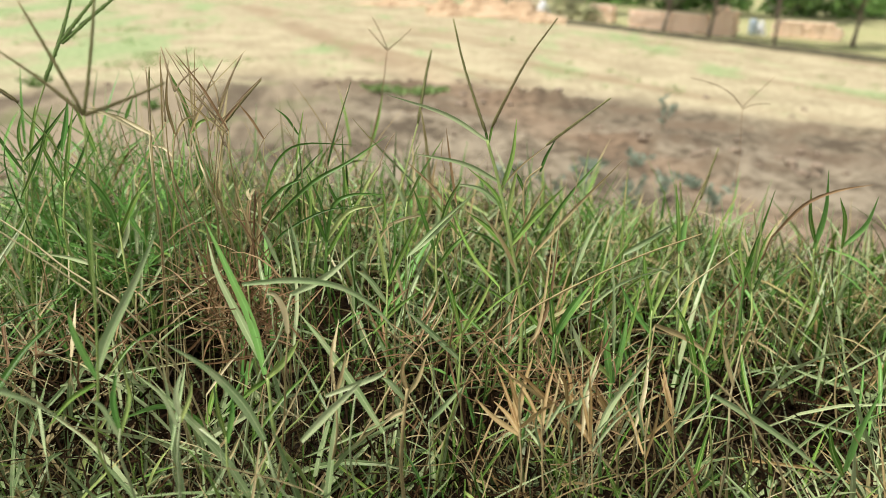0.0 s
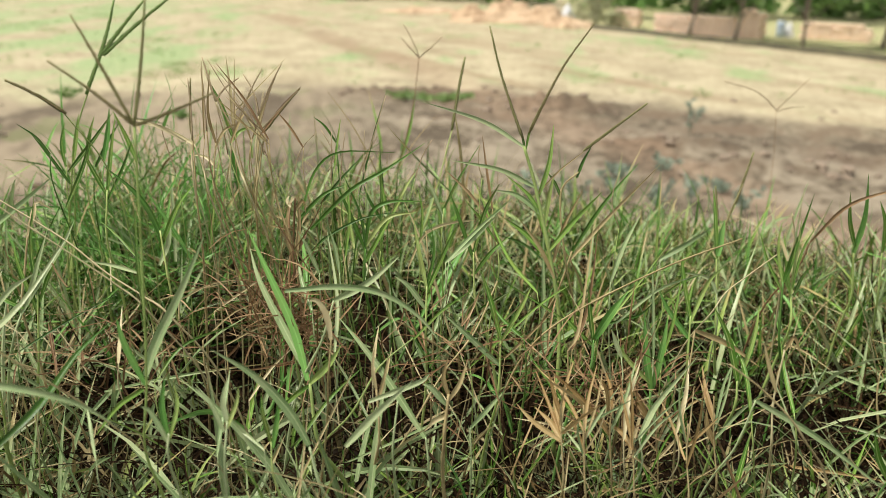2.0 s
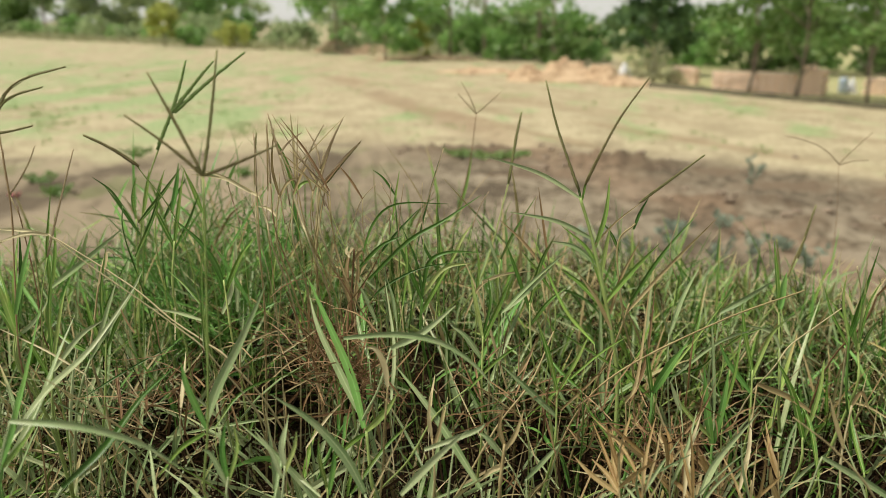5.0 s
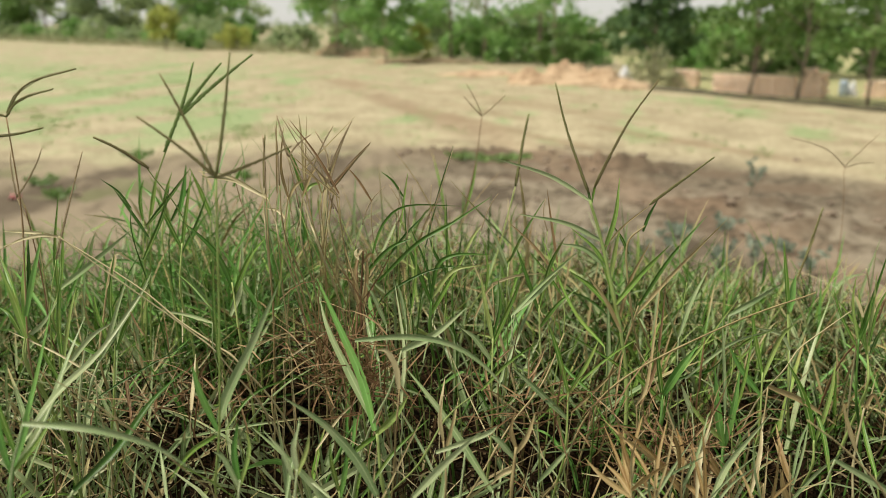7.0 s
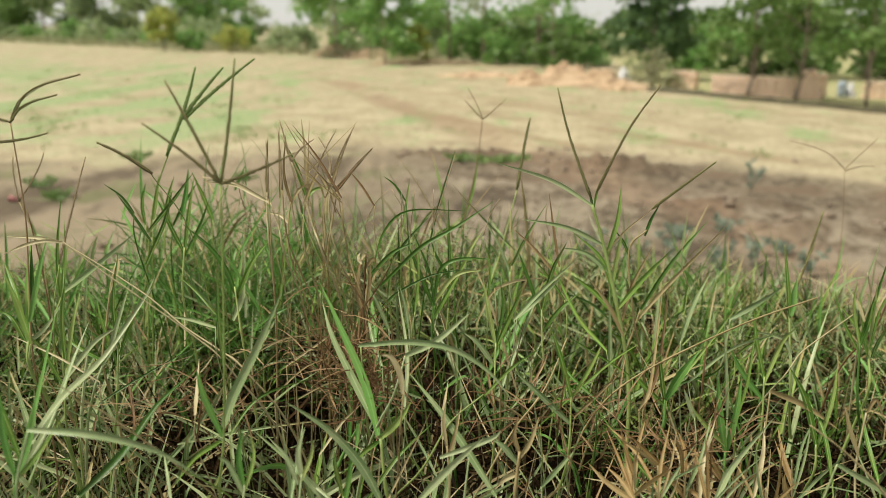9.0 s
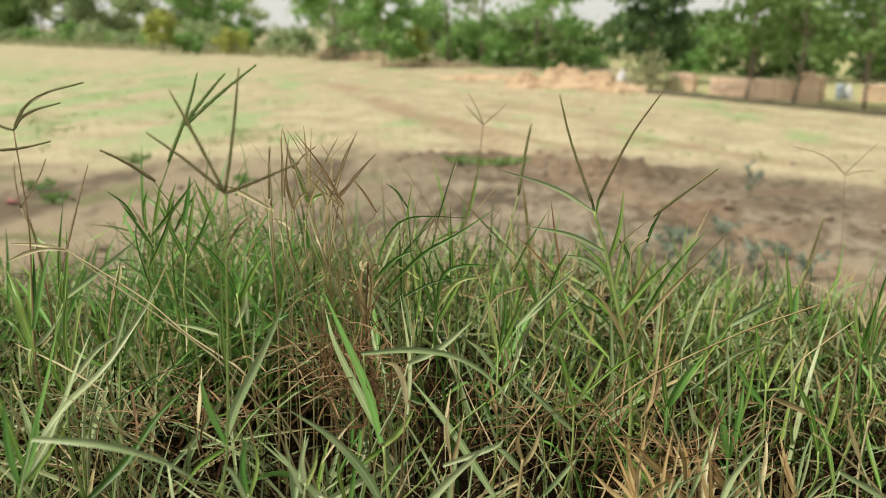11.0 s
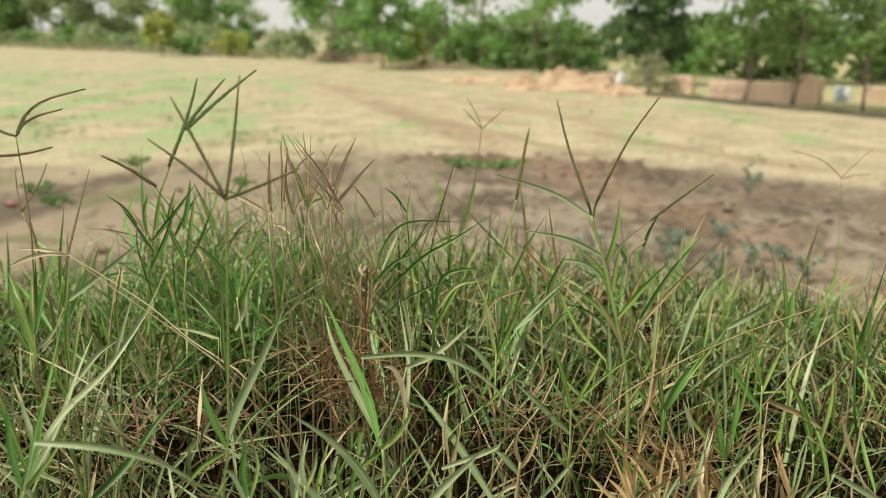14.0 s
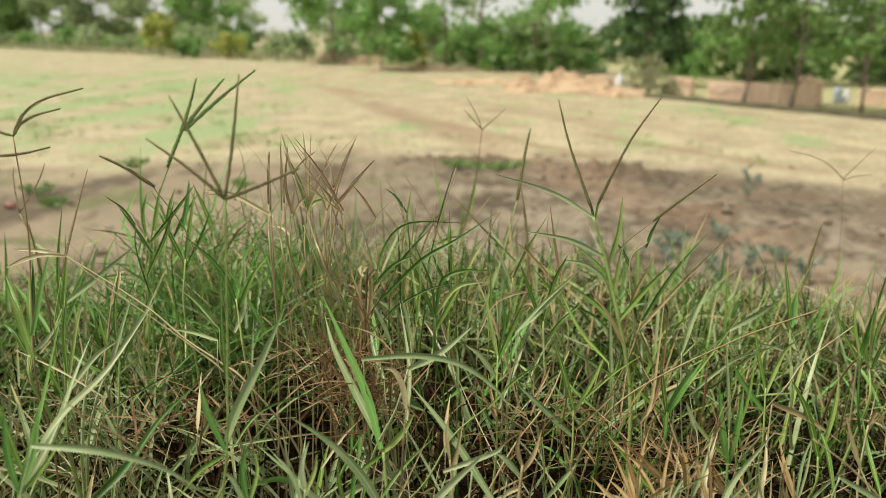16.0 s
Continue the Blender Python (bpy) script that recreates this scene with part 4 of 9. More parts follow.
# fresh dense clump behind the seed heads in the west
shoots("clump_grass", 290, 0.55, 0.74, 31, BRIGHT, "soft bright green grass clump behind the seed heads", tall=1.1, leaf_len=(0.05, 0.1), leaf_w=(0.002, 0.004), start=0.3, side=(-0.46, -0.26))
shoots("clump_pale_grass", 150, 0.55, 0.74, 32, PALE, "soft green grass clump behind the seed heads", tall=1.05, leaf_len=(0.05, 0.1), leaf_w=(0.002, 0.004), start=0.2, side=(-0.48, -0.26))
# tan withered grass over the east end, pale leaves at the west foot
shoots("tan_grass", 380, 0.36, 0.6, 33, GOLD, "withered golden-tan grass at the low end of the bank", tall=0.75, leaf_len=(0.03, 0.075), leaf_w=(0.0014, 0.0034), front=0.7, side=(0.08, 0.8))
shoots("low_tan_grass", 130, 0.3, 0.46, 34, GOLD, "short tan withered grass at the foot of the bank top", tall=0.45, leaves=4, leaf_len=(0.03, 0.07), leaf_w=(0.0014, 0.0034), front=1.0, side=(0.05, 0.8))
shoots("west_pale_grass", 580, 0.28, 0.46, 35, PALE, "pale grey-green grass low at the west foot of the tuft", tall=0.6, leaves=4, leaf_len=(0.04, 0.1), leaf_w=(0.0018, 0.004), front=1.0, bare=0.88, side=(-0.88, -0.05))
shoots("edge_pale_grass", 260, 0.74, 0.94, 46, PALE, "soft grey-green grass along the edge of the bank", tall=0.85, leaf_len=(0.04, 0.09), leaf_w=(0.0024, 0.0048), start=0.2, side=(0.2, 0.6))
shoots("edge_green_grass", 200, 0.74, 0.94, 47, GREEN, "soft green grass along the edge of the bank", tall=0.85, leaf_len=(0.04, 0.09), leaf_w=(0.0024, 0.0046), start=0.2, side=(0.2, 0.6))
shoots("foot_pale_grass", 620, 0.27, 0.42, 42, PALE, "short grey-green grass at the foot of the bank top", tall=0.55, leaves=4, leaf_len=(0.035, 0.08), leaf_w=(0.002, 0.0046), front=1.0, bare=0.6, start=0.15)
shoots("foot_green_grass", 330, 0.27, 0.42, 43, GREEN, "short green grass at the foot of the bank top", tall=0.55, leaves=4, leaf_len=(0.035, 0.08), leaf_w=(0.002, 0.0042), front=1.0, bare=0.6, start=0.15)
shoots("foot_dry_grass", 360, 0.27, 0.42, 45, STRAW, "short dry tan grass at the foot of the bank top", tall=0.55, leaves=4, leaf_len=(0.035, 0.07), leaf_w=(0.0014, 0.003), front=1.0, bare=0.6, start=0.15)
# grass added mostly below the view, to keep low front light off the hollow
shoots("near_grass", 800, 0.02, 0.31, 15, GREEN, "green grass added mostly below the view to shade the tuft", tall=0.8, leaf_len=(0.04, 0.08), leaf_w=(0.0018, 0.0042), front=1.0)
shoots("near_deep_grass", 700, 0.02, 0.32, 16, DEEP, "dark green grass added mostly below the view to shade the tuft", tall=0.8, leaf_len=(0.04, 0.08), leaf_w=(0.0016, 0.004), front=1.0)
litter("dry_stem", 1050, 0.15, 1.1, 6, STRAW, "thin dry straw stems leaning in the grass", 0.35, 0.8, (0.04, 0.13), (0.0007, 0.0015), 0.9)
litter("pale_stem", 900, 0.3, 0.95, 26, CREAM, "fine pale dead stems lying across the grass", 0.4, 0.85, (0.03, 0.1), (0.0005, 0.0011), 1.1)
litter("leaning_leaf", 1000, 0.3, 0.95, 27, PALE, "narrow grey-green leaves lying across the sward", 0.35, 0.85, (0.04, 0.1), (0.001, 0.0026), 1.0)
litter("long_leaf", 620, 0.36, 0.75, 29, PALE, "long grey-green leaves slanting through the sward", 0.25, 0.7, (0.07, 0.14), (0.0018, 0.0036), 0.75)
litter("tan_litter", 270, 0.3, 0.75, 36, GOLD, "tan dead leaves and stems tangled in the low grass", 0.3, 0.7, (0.03, 0.09), (0.0008, 0.0024), 1.1, side=(0.05, 0.8))
litter("west_litter", 420, 0.3, 0.6, 37, CREAM, "pale dead stems tangled at the west foot of the tuft", 0.25, 0.7, (0.03, 0.1), (0.0006, 0.0014), 1.1, side=(-0.85, -0.1))
litter("cross_leaf", 150, 0.36, 0.6, 39, PALE, "broad grey-green leaves slanting across the front of the sward", 0.3, 0.7, (0.08, 0.15), (0.003, 0.005), 0.9, side=(-0.1, 0.75))
litter("west_leaf", 420, 0.25, 0.4, 40, PALE, "broad grey-green leaves slanting over the west foot of the tuft", 0.25, 0.6, (0.06, 0.12), (0.003, 0.0052), 0.8, side=(-0.65, -0.08))
litter("east_leaf", 160, 0.25, 0.38, 48, PALE, "grey-green leaves slanting over the east foot of the bank top", 0.25, 0.55, (0.05, 0.1), (0.0024, 0.0044), 0.9, side=(0.3, 0.75))
litter("dead_leaf", 45, 0.42, 0.58, 38, RUSSET, "curled reddish-brown dead leaves in the dark hollow", 0.05, 0.3, (0.02, 0.045), (0.004, 0.008), 1.3, side=(-0.42, 0.15))
litter("fallen_straw", 430, 0.22, 0.85, 8, LITTER, "grey-tan fallen grass stems lying criss-cross in the sward", 0.15, 0.55, (0.03, 0.1), (0.0007, 0.0018), 1.25)
join("withered_grass", FALLEN, PARCH_SHADE, "brown withered leaves at the foot of the grass")
join("parched_grass", PARCHED, PARCH_SHADE, "dry tan lower leaves of the grass along the bank top")
litter("dead_thatch", 27000, 0.1, 1.2, 7, THATCH_SHADE, "brown matted dead grass near the soil, coloured near black for shade", 0.0, 0.5, (0.03, 0.1), (0.0008, 0.0024), 1.2)


NESTS = [(-0.105, 0.389, 1.528, 0.018, 45), (-0.079, 0.355, 1.529, 0.014, 25), (-0.111, 0.383, 1.528, 0.016, 30), (0.079, 0.343, 1.505, 0.020, 25), (0.117, 0.345, 1.499, 0.020, 30), (0.005, 0.340, 1.518, 0.020, 25), (-0.194, 0.341, 1.516, 0.020, 30)]


def nest(name, spots, material, label, seed):
    """Fine dead stems tangled in a few clumps, each spot as x, y, z, spread, count."""
    rng = np.random.RandomState(seed)
    pieces = []
    for x, y, z, s, n in spots:
        n *= 2
        base = np.array([[x, y, z]]) + rng.normal(0, 1, (n, 3)) * np.array([[s, s * 0.7, s * 0.8]])
        th = rng.normal(1.1, 0.5, n)
        pieces.append(ribbons(base, rng.uniform(0, 6.283, n), th, th + rng.normal(0.2, 0.8, n), rng.uniform(0.014, 0.055, n), rng.uniform(0.0007, 0.0013, n), 5, 0.6, rng.normal(0, 0.7, n)))
    return join(name, pieces, material, label)


# dark brown dead grass takes the place of a shaded hollow here
nest("hummock_grass", [(0.35, 0.88, 1.41, 0.018, 70), (0.33, 0.86, 1.405, 0.016, 40), (0.375, 0.89, 1.405, 0.016, 40)], PARCH_SHADE, "brown dead grass that stands for a shaded hollow at the edge of the bank", 18)
nest("russet_straw", NESTS, RUSSET, "fine russet dead stems tangled in the tuft", 17)


# the same grass goes on along the bank, thinner and lower
def bank_cover():
    rng = np.random.RandomState(41)
    n = 26000
    x, y = rng.uniform(-7, 7, n), rng.uniform(-3.4, 2.8, n)
    inside = (y > -0.1) & (np.abs(x) < 0.9 * (y + 0.14))
    inside &= y < bank_edge(x) + 0.22
    keep = ~inside & (y < bank_edge(x) + 1.5) & (rng.rand(n) < 0.75 + 0.3 * lumps(x, y, 0.5, 44))
    x, y = x[keep], y[keep]
    n = len(x)
    base = np.stack([x, y, ground_height(x, y) - 0.004], 1)
    # trodden short round the place where one stands
    low = 0.25 + 0.75 * smooth01(np.hypot(x, y + 0.12), 0.35, 0.7)
    h = rng.uniform(0.05, 0.13, n) * low
    az, th0 = rng.uniform(0, 6.283, n), np.abs(rng.normal(0, 0.4, n))
    pieces = []
    for k in range(5):
        foot = along(base, az, th0, th0 + 0.2, h, rng.uniform(0.1, 0.95, n))
        a0 = rng.uniform(0.3, 1.3, n)
        pieces.append(ribbons(foot, rng.uniform(0, 6.283, n), a0, a0 + rng.uniform(0, 0.7, n), rng.uniform(0.06, 0.15, n) * low, rng.uniform(0.004, 0.01, n) * low, 2, 0.3))
    join("bank_grass", pieces, GREEN, "short green grass cover along the bank")


bank_cover()
# ---- single plants that stand out of the sward ----
PLANTS = [0]


def grass_plant(name, label, stem, r, tone, spikes=(), spike_r=0.001, spike=None, leaves=()):
    """One grass plant: a jointed stem out of the soil, its leaves, and the spikes of its seed head."""
    PLANTS[0] += 1
    k = PLANTS[0]
    low, nxt = Vector(stem[0]), Vector(stem[1])
    lean = (low - nxt)
    drop = low.z - floor_z(low.x, low.y)
    run = max(-0.05, min(0.05, lean.x / max(0.02, -lean.z) * drop * 0.4)) if lean.z < 0 else 0.0
    fx, fy = low.x + run + 0.025 * math.sin(k * 1.7), low.y + 0.015 + 0.015 * math.sin(k * 2.9)
    foot = Vector((fx, fy, floor_z(fx, fy) - 0.004))
    t = thing(name, foot, label, "grass")
    bend = foot.lerp(low, 0.72) + Vector((run * 0.3 + 0.004 * math.sin(k), 0.004, 0))
    line = [p - foot for p in spline([foot, bend] + [Vector(p) for p in stem], 6 * len(stem) + 8)]
    n = len(line) - 1
    node = {int(n * u) for u in (0.3, 0.55, 0.75)}
    part("stem", mesh_of("stem", *tube(line, [r * 0.36 * (1.15 - 0.4 * i / n) * (1.3 if i in node else 1) for i in range(n + 1)], 6), tone), t)
    for i, s in enumerate(spikes):
        part("seed_spike", mesh_of("seed_spike", *spike_mesh([p - foot for p in spline(s, 9)], spike_r, k * 7 + i), spike or SPIKE), t)
    for i, (w, m, s) in enumerate(leaves):
        part("leaf", ribbed(mesh_of("leaf", *blade_mesh([p - foot for p in spline(s, 12)], w, 0.8 * math.sin(k * 3.7 + i * 2.1)), m), 5), t)
    return t



grass_plant("grass_seed_head", "green grass stem with a splayed dark four-spiked seed head",
            stem=[(-0.143, 0.251, 1.510), (-0.137, 0.247, 1.551), (-0.133, 0.247, 1.610), (-0.131, 0.250, 1.677)], r=0.0018, tone=GREEN,
            spikes=[[(-0.131, 0.250, 1.677), (-0.128, 0.257, 1.703), (-0.126, 0.265, 1.733)],
                    [(-0.131, 0.250, 1.677), (-0.145, 0.255, 1.702), (-0.158, 0.260, 1.723)],
                    [(-0.131, 0.250, 1.677), (-0.147, 0.252, 1.690), (-0.168, 0.254, 1.704)],
                    [(-0.131, 0.250, 1.677), (-0.115, 0.253, 1.683), (-0.097, 0.257, 1.691)]], spike_r=0.0010, spike=SPIKE,
            leaves=[(0.0034, BRIGHT, [(-0.139, 0.251, 1.548), (-0.149, 0.255, 1.568), (-0.153, 0.258, 1.580)]),
                    (0.0048, PALE, [(-0.139, 0.252, 1.552), (-0.134, 0.257, 1.568), (-0.122, 0.264, 1.593), (-0.111, 0.272, 1.619)]),
                    (0.0018, GREEN, [(-0.140, 0.260, 1.582), (-0.143, 0.267, 1.609), (-0.144, 0.274, 1.637)]),
                    (0.0022, GREEN, [(-0.140, 0.250, 1.546), (-0.152, 0.247, 1.538), (-0.163, 0.242, 1.524)])])
grass_plant("grass_seed_head", "fresh green grass seed head in bud on a leaning stem",
            stem=[(-0.313, 0.534, 1.503), (-0.307, 0.546, 1.570), (-0.299, 0.552, 1.615), (-0.277, 0.562, 1.672)], r=0.0024, tone=GREEN,
            spikes=[[(-0.289, 0.553, 1.642), (-0.274, 0.565, 1.683), (-0.267, 0.574, 1.714)],
                    [(-0.277, 0.562, 1.672), (-0.262, 0.569, 1.692), (-0.244, 0.577, 1.714)],
                    [(-0.275, 0.562, 1.672), (-0.248, 0.572, 1.697), (-0.218, 0.581, 1.721)]], spike_r=0.0019, spike=SPIKE_GREEN,
            leaves=[(0.0020, DEEP, [(-0.256, 0.440, 1.598), (-0.270, 0.444, 1.617), (-0.282, 0.447, 1.631)]),
                    (0.0030, GREEN, [(-0.257, 0.442, 1.606), (-0.242, 0.449, 1.625), (-0.228, 0.456, 1.645)]),
                    (0.0030, GREEN, [(-0.259, 0.436, 1.582), (-0.247, 0.444, 1.610), (-0.242, 0.451, 1.633)])])
grass_plant("grass_seed_head", "thin grass stem with a curved dark seed head",
            stem=[(-0.263, 0.295, 1.562), (-0.267, 0.306, 1.605), (-0.270, 0.316, 1.645), (-0.280, 0.329, 1.695)], r=0.0014, tone=RUSSET,
            spikes=[[(-0.280, 0.329, 1.695), (-0.270, 0.335, 1.712), (-0.242, 0.340, 1.721)],
                    [(-0.280, 0.329, 1.695), (-0.273, 0.332, 1.704), (-0.254, 0.335, 1.710)],
                    [(-0.296, 0.324, 1.684), (-0.277, 0.326, 1.685), (-0.259, 0.329, 1.689)],
                    [(-0.280, 0.329, 1.695), (-0.287, 0.329, 1.697), (-0.293, 0.329, 1.700)]], spike_r=0.0010, spike=SPIKE,
            leaves=[(0.0034, GREEN, [(-0.253, 0.280, 1.582), (-0.261, 0.285, 1.602), (-0.270, 0.289, 1.620)]),
                    (0.0031, BRIGHT, [(-0.260, 0.292, 1.590), (-0.256, 0.299, 1.614), (-0.252, 0.305, 1.635)])])
grass_plant("grass_seed_head", "single brown seed spike on a thin stem",
            stem=[(-0.297, 0.374, 1.560), (-0.294, 0.384, 1.596)], r=0.0011, tone=GREEN,
            spikes=[[(-0.294, 0.384, 1.596), (-0.287, 0.393, 1.628), (-0.279, 0.404, 1.664)]], spike_r=0.00091, spike=SPIKE_DRY)
grass_plant("grass_seed_head", "single brown seed spike leaning out of the grass",
            stem=[(-0.209, 0.398, 1.617), (-0.214, 0.358, 1.662)], r=0.0011, tone=GREEN,
            spikes=[[(-0.213, 0.358, 1.662), (-0.229, 0.359, 1.672), (-0.246, 0.359, 1.680)]], spike_r=0.0014, spike=SPIKE)
grass_plant("grass_seed_head", "short upright brown seed spike",
            stem=[(-0.155, 0.399, 1.603), (-0.158, 0.409, 1.639)], r=0.0016, tone=STRAW,
            spikes=[[(-0.158, 0.408, 1.638), (-0.159, 0.413, 1.657), (-0.161, 0.418, 1.675)]], spike_r=0.00077, spike=SPIKE_DRY)
grass_plant("grass_seed_head", "dry reddish straw seed head with thin splayed spikes",
            stem=[(-0.094, 0.397, 1.574), (-0.105, 0.404, 1.603), (-0.113, 0.414, 1.642)], r=0.0015, tone=STRAW,
            spikes=[[(-0.113, 0.414, 1.642), (-0.131, 0.417, 1.660), (-0.149, 0.422, 1.687)],
                    [(-0.113, 0.414, 1.642), (-0.125, 0.417, 1.659), (-0.145, 0.422, 1.683)],
                    [(-0.116, 0.414, 1.645), (-0.111, 0.420, 1.664), (-0.104, 0.425, 1.682)],
                    [(-0.114, 0.415, 1.645), (-0.103, 0.419, 1.657), (-0.092, 0.423, 1.668)],
                    [(-0.111, 0.413, 1.637), (-0.125, 0.416, 1.653), (-0.137, 0.417, 1.664)]], spike_r=0.00050, spike=SPIKE_DRY)
grass_plant("grass_seed_head", "dry straw stem with a thin spike",
            stem=[(-0.147, 0.412, 1.608), (-0.152, 0.420, 1.641)], r=0.0016, tone=STRAW,
            spikes=[[(-0.152, 0.420, 1.640), (-0.154, 0.426, 1.663), (-0.156, 0.430, 1.680)]], spike_r=0.00075, spike=SPIKE_DRY)
grass_plant("grass_seed_head", "dry straw stem with a forked thin spike",
            stem=[(-0.131, 0.433, 1.603), (-0.140, 0.441, 1.637)], r=0.0016, tone=STRAW,
            spikes=[[(-0.140, 0.441, 1.637), (-0.131, 0.448, 1.660), (-0.122, 0.453, 1.677)],
                    [(-0.140, 0.441, 1.637), (-0.148, 0.444, 1.652), (-0.154, 0.446, 1.663)]], spike_r=0.00075, spike=SPIKE_DRY)
grass_plant("grass_seed_head", "upright brown grass spike on a straw stem",
            stem=[(-0.1629, 0.4200, 1.6021), (-0.1660, 0.4280, 1.6201), (-0.1675, 0.4360, 1.6363)], r=0.0018, tone=CREAM,
            spikes=[[(-0.1676, 0.4360, 1.6351), (-0.1685, 0.4410, 1.6533), (-0.1683, 0.4460, 1.6716)]], spike_r=0.0011, spike=SPIKE)
grass_plant("grass_seed_head", "dry straw stem with a forked thin spike",
            stem=[(-0.1239, 0.4100, 1.6019), (-0.1311, 0.4180, 1.6154), (-0.1383, 0.4260, 1.6331), (-0.1492, 0.4340, 1.6588)], r=0.002, tone=CREAM,
            spikes=[[(-0.1466, 0.4260, 1.6594), (-0.1516, 0.4310, 1.6739), (-0.1564, 0.4360, 1.6862)],
                    [(-0.1466, 0.4260, 1.6594), (-0.1418, 0.4310, 1.6671), (-0.1334, 0.4360, 1.6735)]], spike_r=0.0008, spike=SPIKE_DRY,
            leaves=[(0.0018, STRAW, [(-0.1368, 0.4200, 1.6336), (-0.1319, 0.4260, 1.6469), (-0.1285, 0.4320, 1.6525)])])
grass_plant("grass_seed_head", "dry straw stem with a forked thin spike",
            stem=[(-0.1164, 0.4200, 1.5994), (-0.1223, 0.4280, 1.6211), (-0.1236, 0.4360, 1.6353), (-0.1234, 0.4440, 1.6477)], r=0.002, tone=CREAM,
            spikes=[[(-0.1216, 0.4360, 1.6488), (-0.1159, 0.4410, 1.6642), (-0.1070, 0.4460, 1.6819)],
                    [(-0.1216, 0.4360, 1.6488), (-0.1247, 0.4410, 1.6620), (-0.1326, 0.4460, 1.6745)]], spike_r=0.0008, spike=SPIKE_DRY)
grass_plant("grass_seed_head", "dry brown stem with a leaning spike",
            stem=[(-0.1248, 0.4300, 1.5923), (-0.1231, 0.4380, 1.6148), (-0.1201, 0.4460, 1.6374)], r=0.002, tone=STRAW,
            spikes=[[(-0.1201, 0.4460, 1.6370), (-0.1104, 0.4510, 1.6495), (-0.0973, 0.4560, 1.6646)]], spike_r=0.0011, spike=SPIKE,
            leaves=[(0.002, STRAW, [(-0.1198, 0.4400, 1.6326), (-0.1308, 0.4460, 1.6452), (-0.1458, 0.4520, 1.6600)])])
grass_plant("grass_shoot", "dry stem with a pale drooping leaf",
            stem=[(-0.1470, 0.4000, 1.6040), (-0.1523, 0.4080, 1.6192), (-0.1594, 0.4160, 1.6332)], r=0.0018, tone=CREAM,
            leaves=[(0.0024, CREAM, [(-0.1572, 0.4100, 1.6341), (-0.1704, 0.4160, 1.6391), (-0.1857, 0.4220, 1.6438), (-0.2093, 0.4280, 1.6446)])])
grass_plant("grass_shoot", "slender straw stem with a thin upright leaf",
            stem=[(-0.1433, 0.4400, 1.5931), (-0.1457, 0.4480, 1.6159), (-0.1444, 0.4560, 1.6390)], r=0.0018, tone=CREAM,
            leaves=[(0.0018, STRAW, [(-0.1429, 0.4500, 1.6394), (-0.1448, 0.4560, 1.6614), (-0.1482, 0.4620, 1.6842)]),
                    (0.003, GREEN, [(-0.1440, 0.4500, 1.6320), (-0.1513, 0.4560, 1.6511), (-0.1624, 0.4620, 1.6703)]),
                    (0.0022, GREEN, [(-0.1445, 0.4500, 1.6279), (-0.1388, 0.4560, 1.6350), (-0.1285, 0.4620, 1.6361)])])
grass_plant("grass_shoot", "slender brown stem with short dry leaves",
            stem=[(-0.1454, 0.4100, 1.5973), (-0.1487, 0.4180, 1.6149), (-0.1481, 0.4260, 1.6329)], r=0.0018, tone=STRAW,
            leaves=[(0.0018, STRAW, [(-0.1465, 0.4200, 1.6334), (-0.1520, 0.4260, 1.6523), (-0.1509, 0.4320, 1.6784)]),
                    (0.0018, STRAW, [(-0.1470, 0.4200, 1.6302), (-0.1419, 0.4260, 1.6408), (-0.1354, 0.4320, 1.6437)]),
                    (0.0018, CREAM, [(-0.1487, 0.4200, 1.6184), (-0.1565, 0.4260, 1.6228), (-0.1702, 0.4320, 1.6231)])])
grass_plant("grass_seed_head", "slender grass stem with a forked pale seed head",
            stem=[(-0.069, 0.818, 1.467), (-0.060, 0.832, 1.518), (-0.045, 0.853, 1.588), (-0.039, 0.868, 1.642)], r=0.0017, tone=RUSSET,
            spikes=[[(-0.039, 0.868, 1.642), (-0.046, 0.872, 1.659), (-0.058, 0.876, 1.679)],
                    [(-0.039, 0.868, 1.642), (-0.049, 0.870, 1.652), (-0.061, 0.872, 1.665)],
                    [(-0.039, 0.868, 1.642), (-0.027, 0.872, 1.652), (-0.012, 0.877, 1.666)]], spike_r=0.00091, spike=SPIKE_DRY,
            leaves=[(0.0032, GREEN, [(-0.057, 0.836, 1.531), (-0.048, 0.846, 1.563), (-0.043, 0.855, 1.595)])])
grass_plant("grass_seed_head", "tall thin dark grass spike",
            stem=[(-0.019, 0.598, 1.522), (-0.008, 0.609, 1.557), (0.004, 0.623, 1.606)], r=0.0020, tone=GREEN,
            spikes=[[(0.004, 0.623, 1.606), (0.009, 0.633, 1.640), (0.014, 0.641, 1.668)]], spike_r=0.0018, spike=SPIKE)
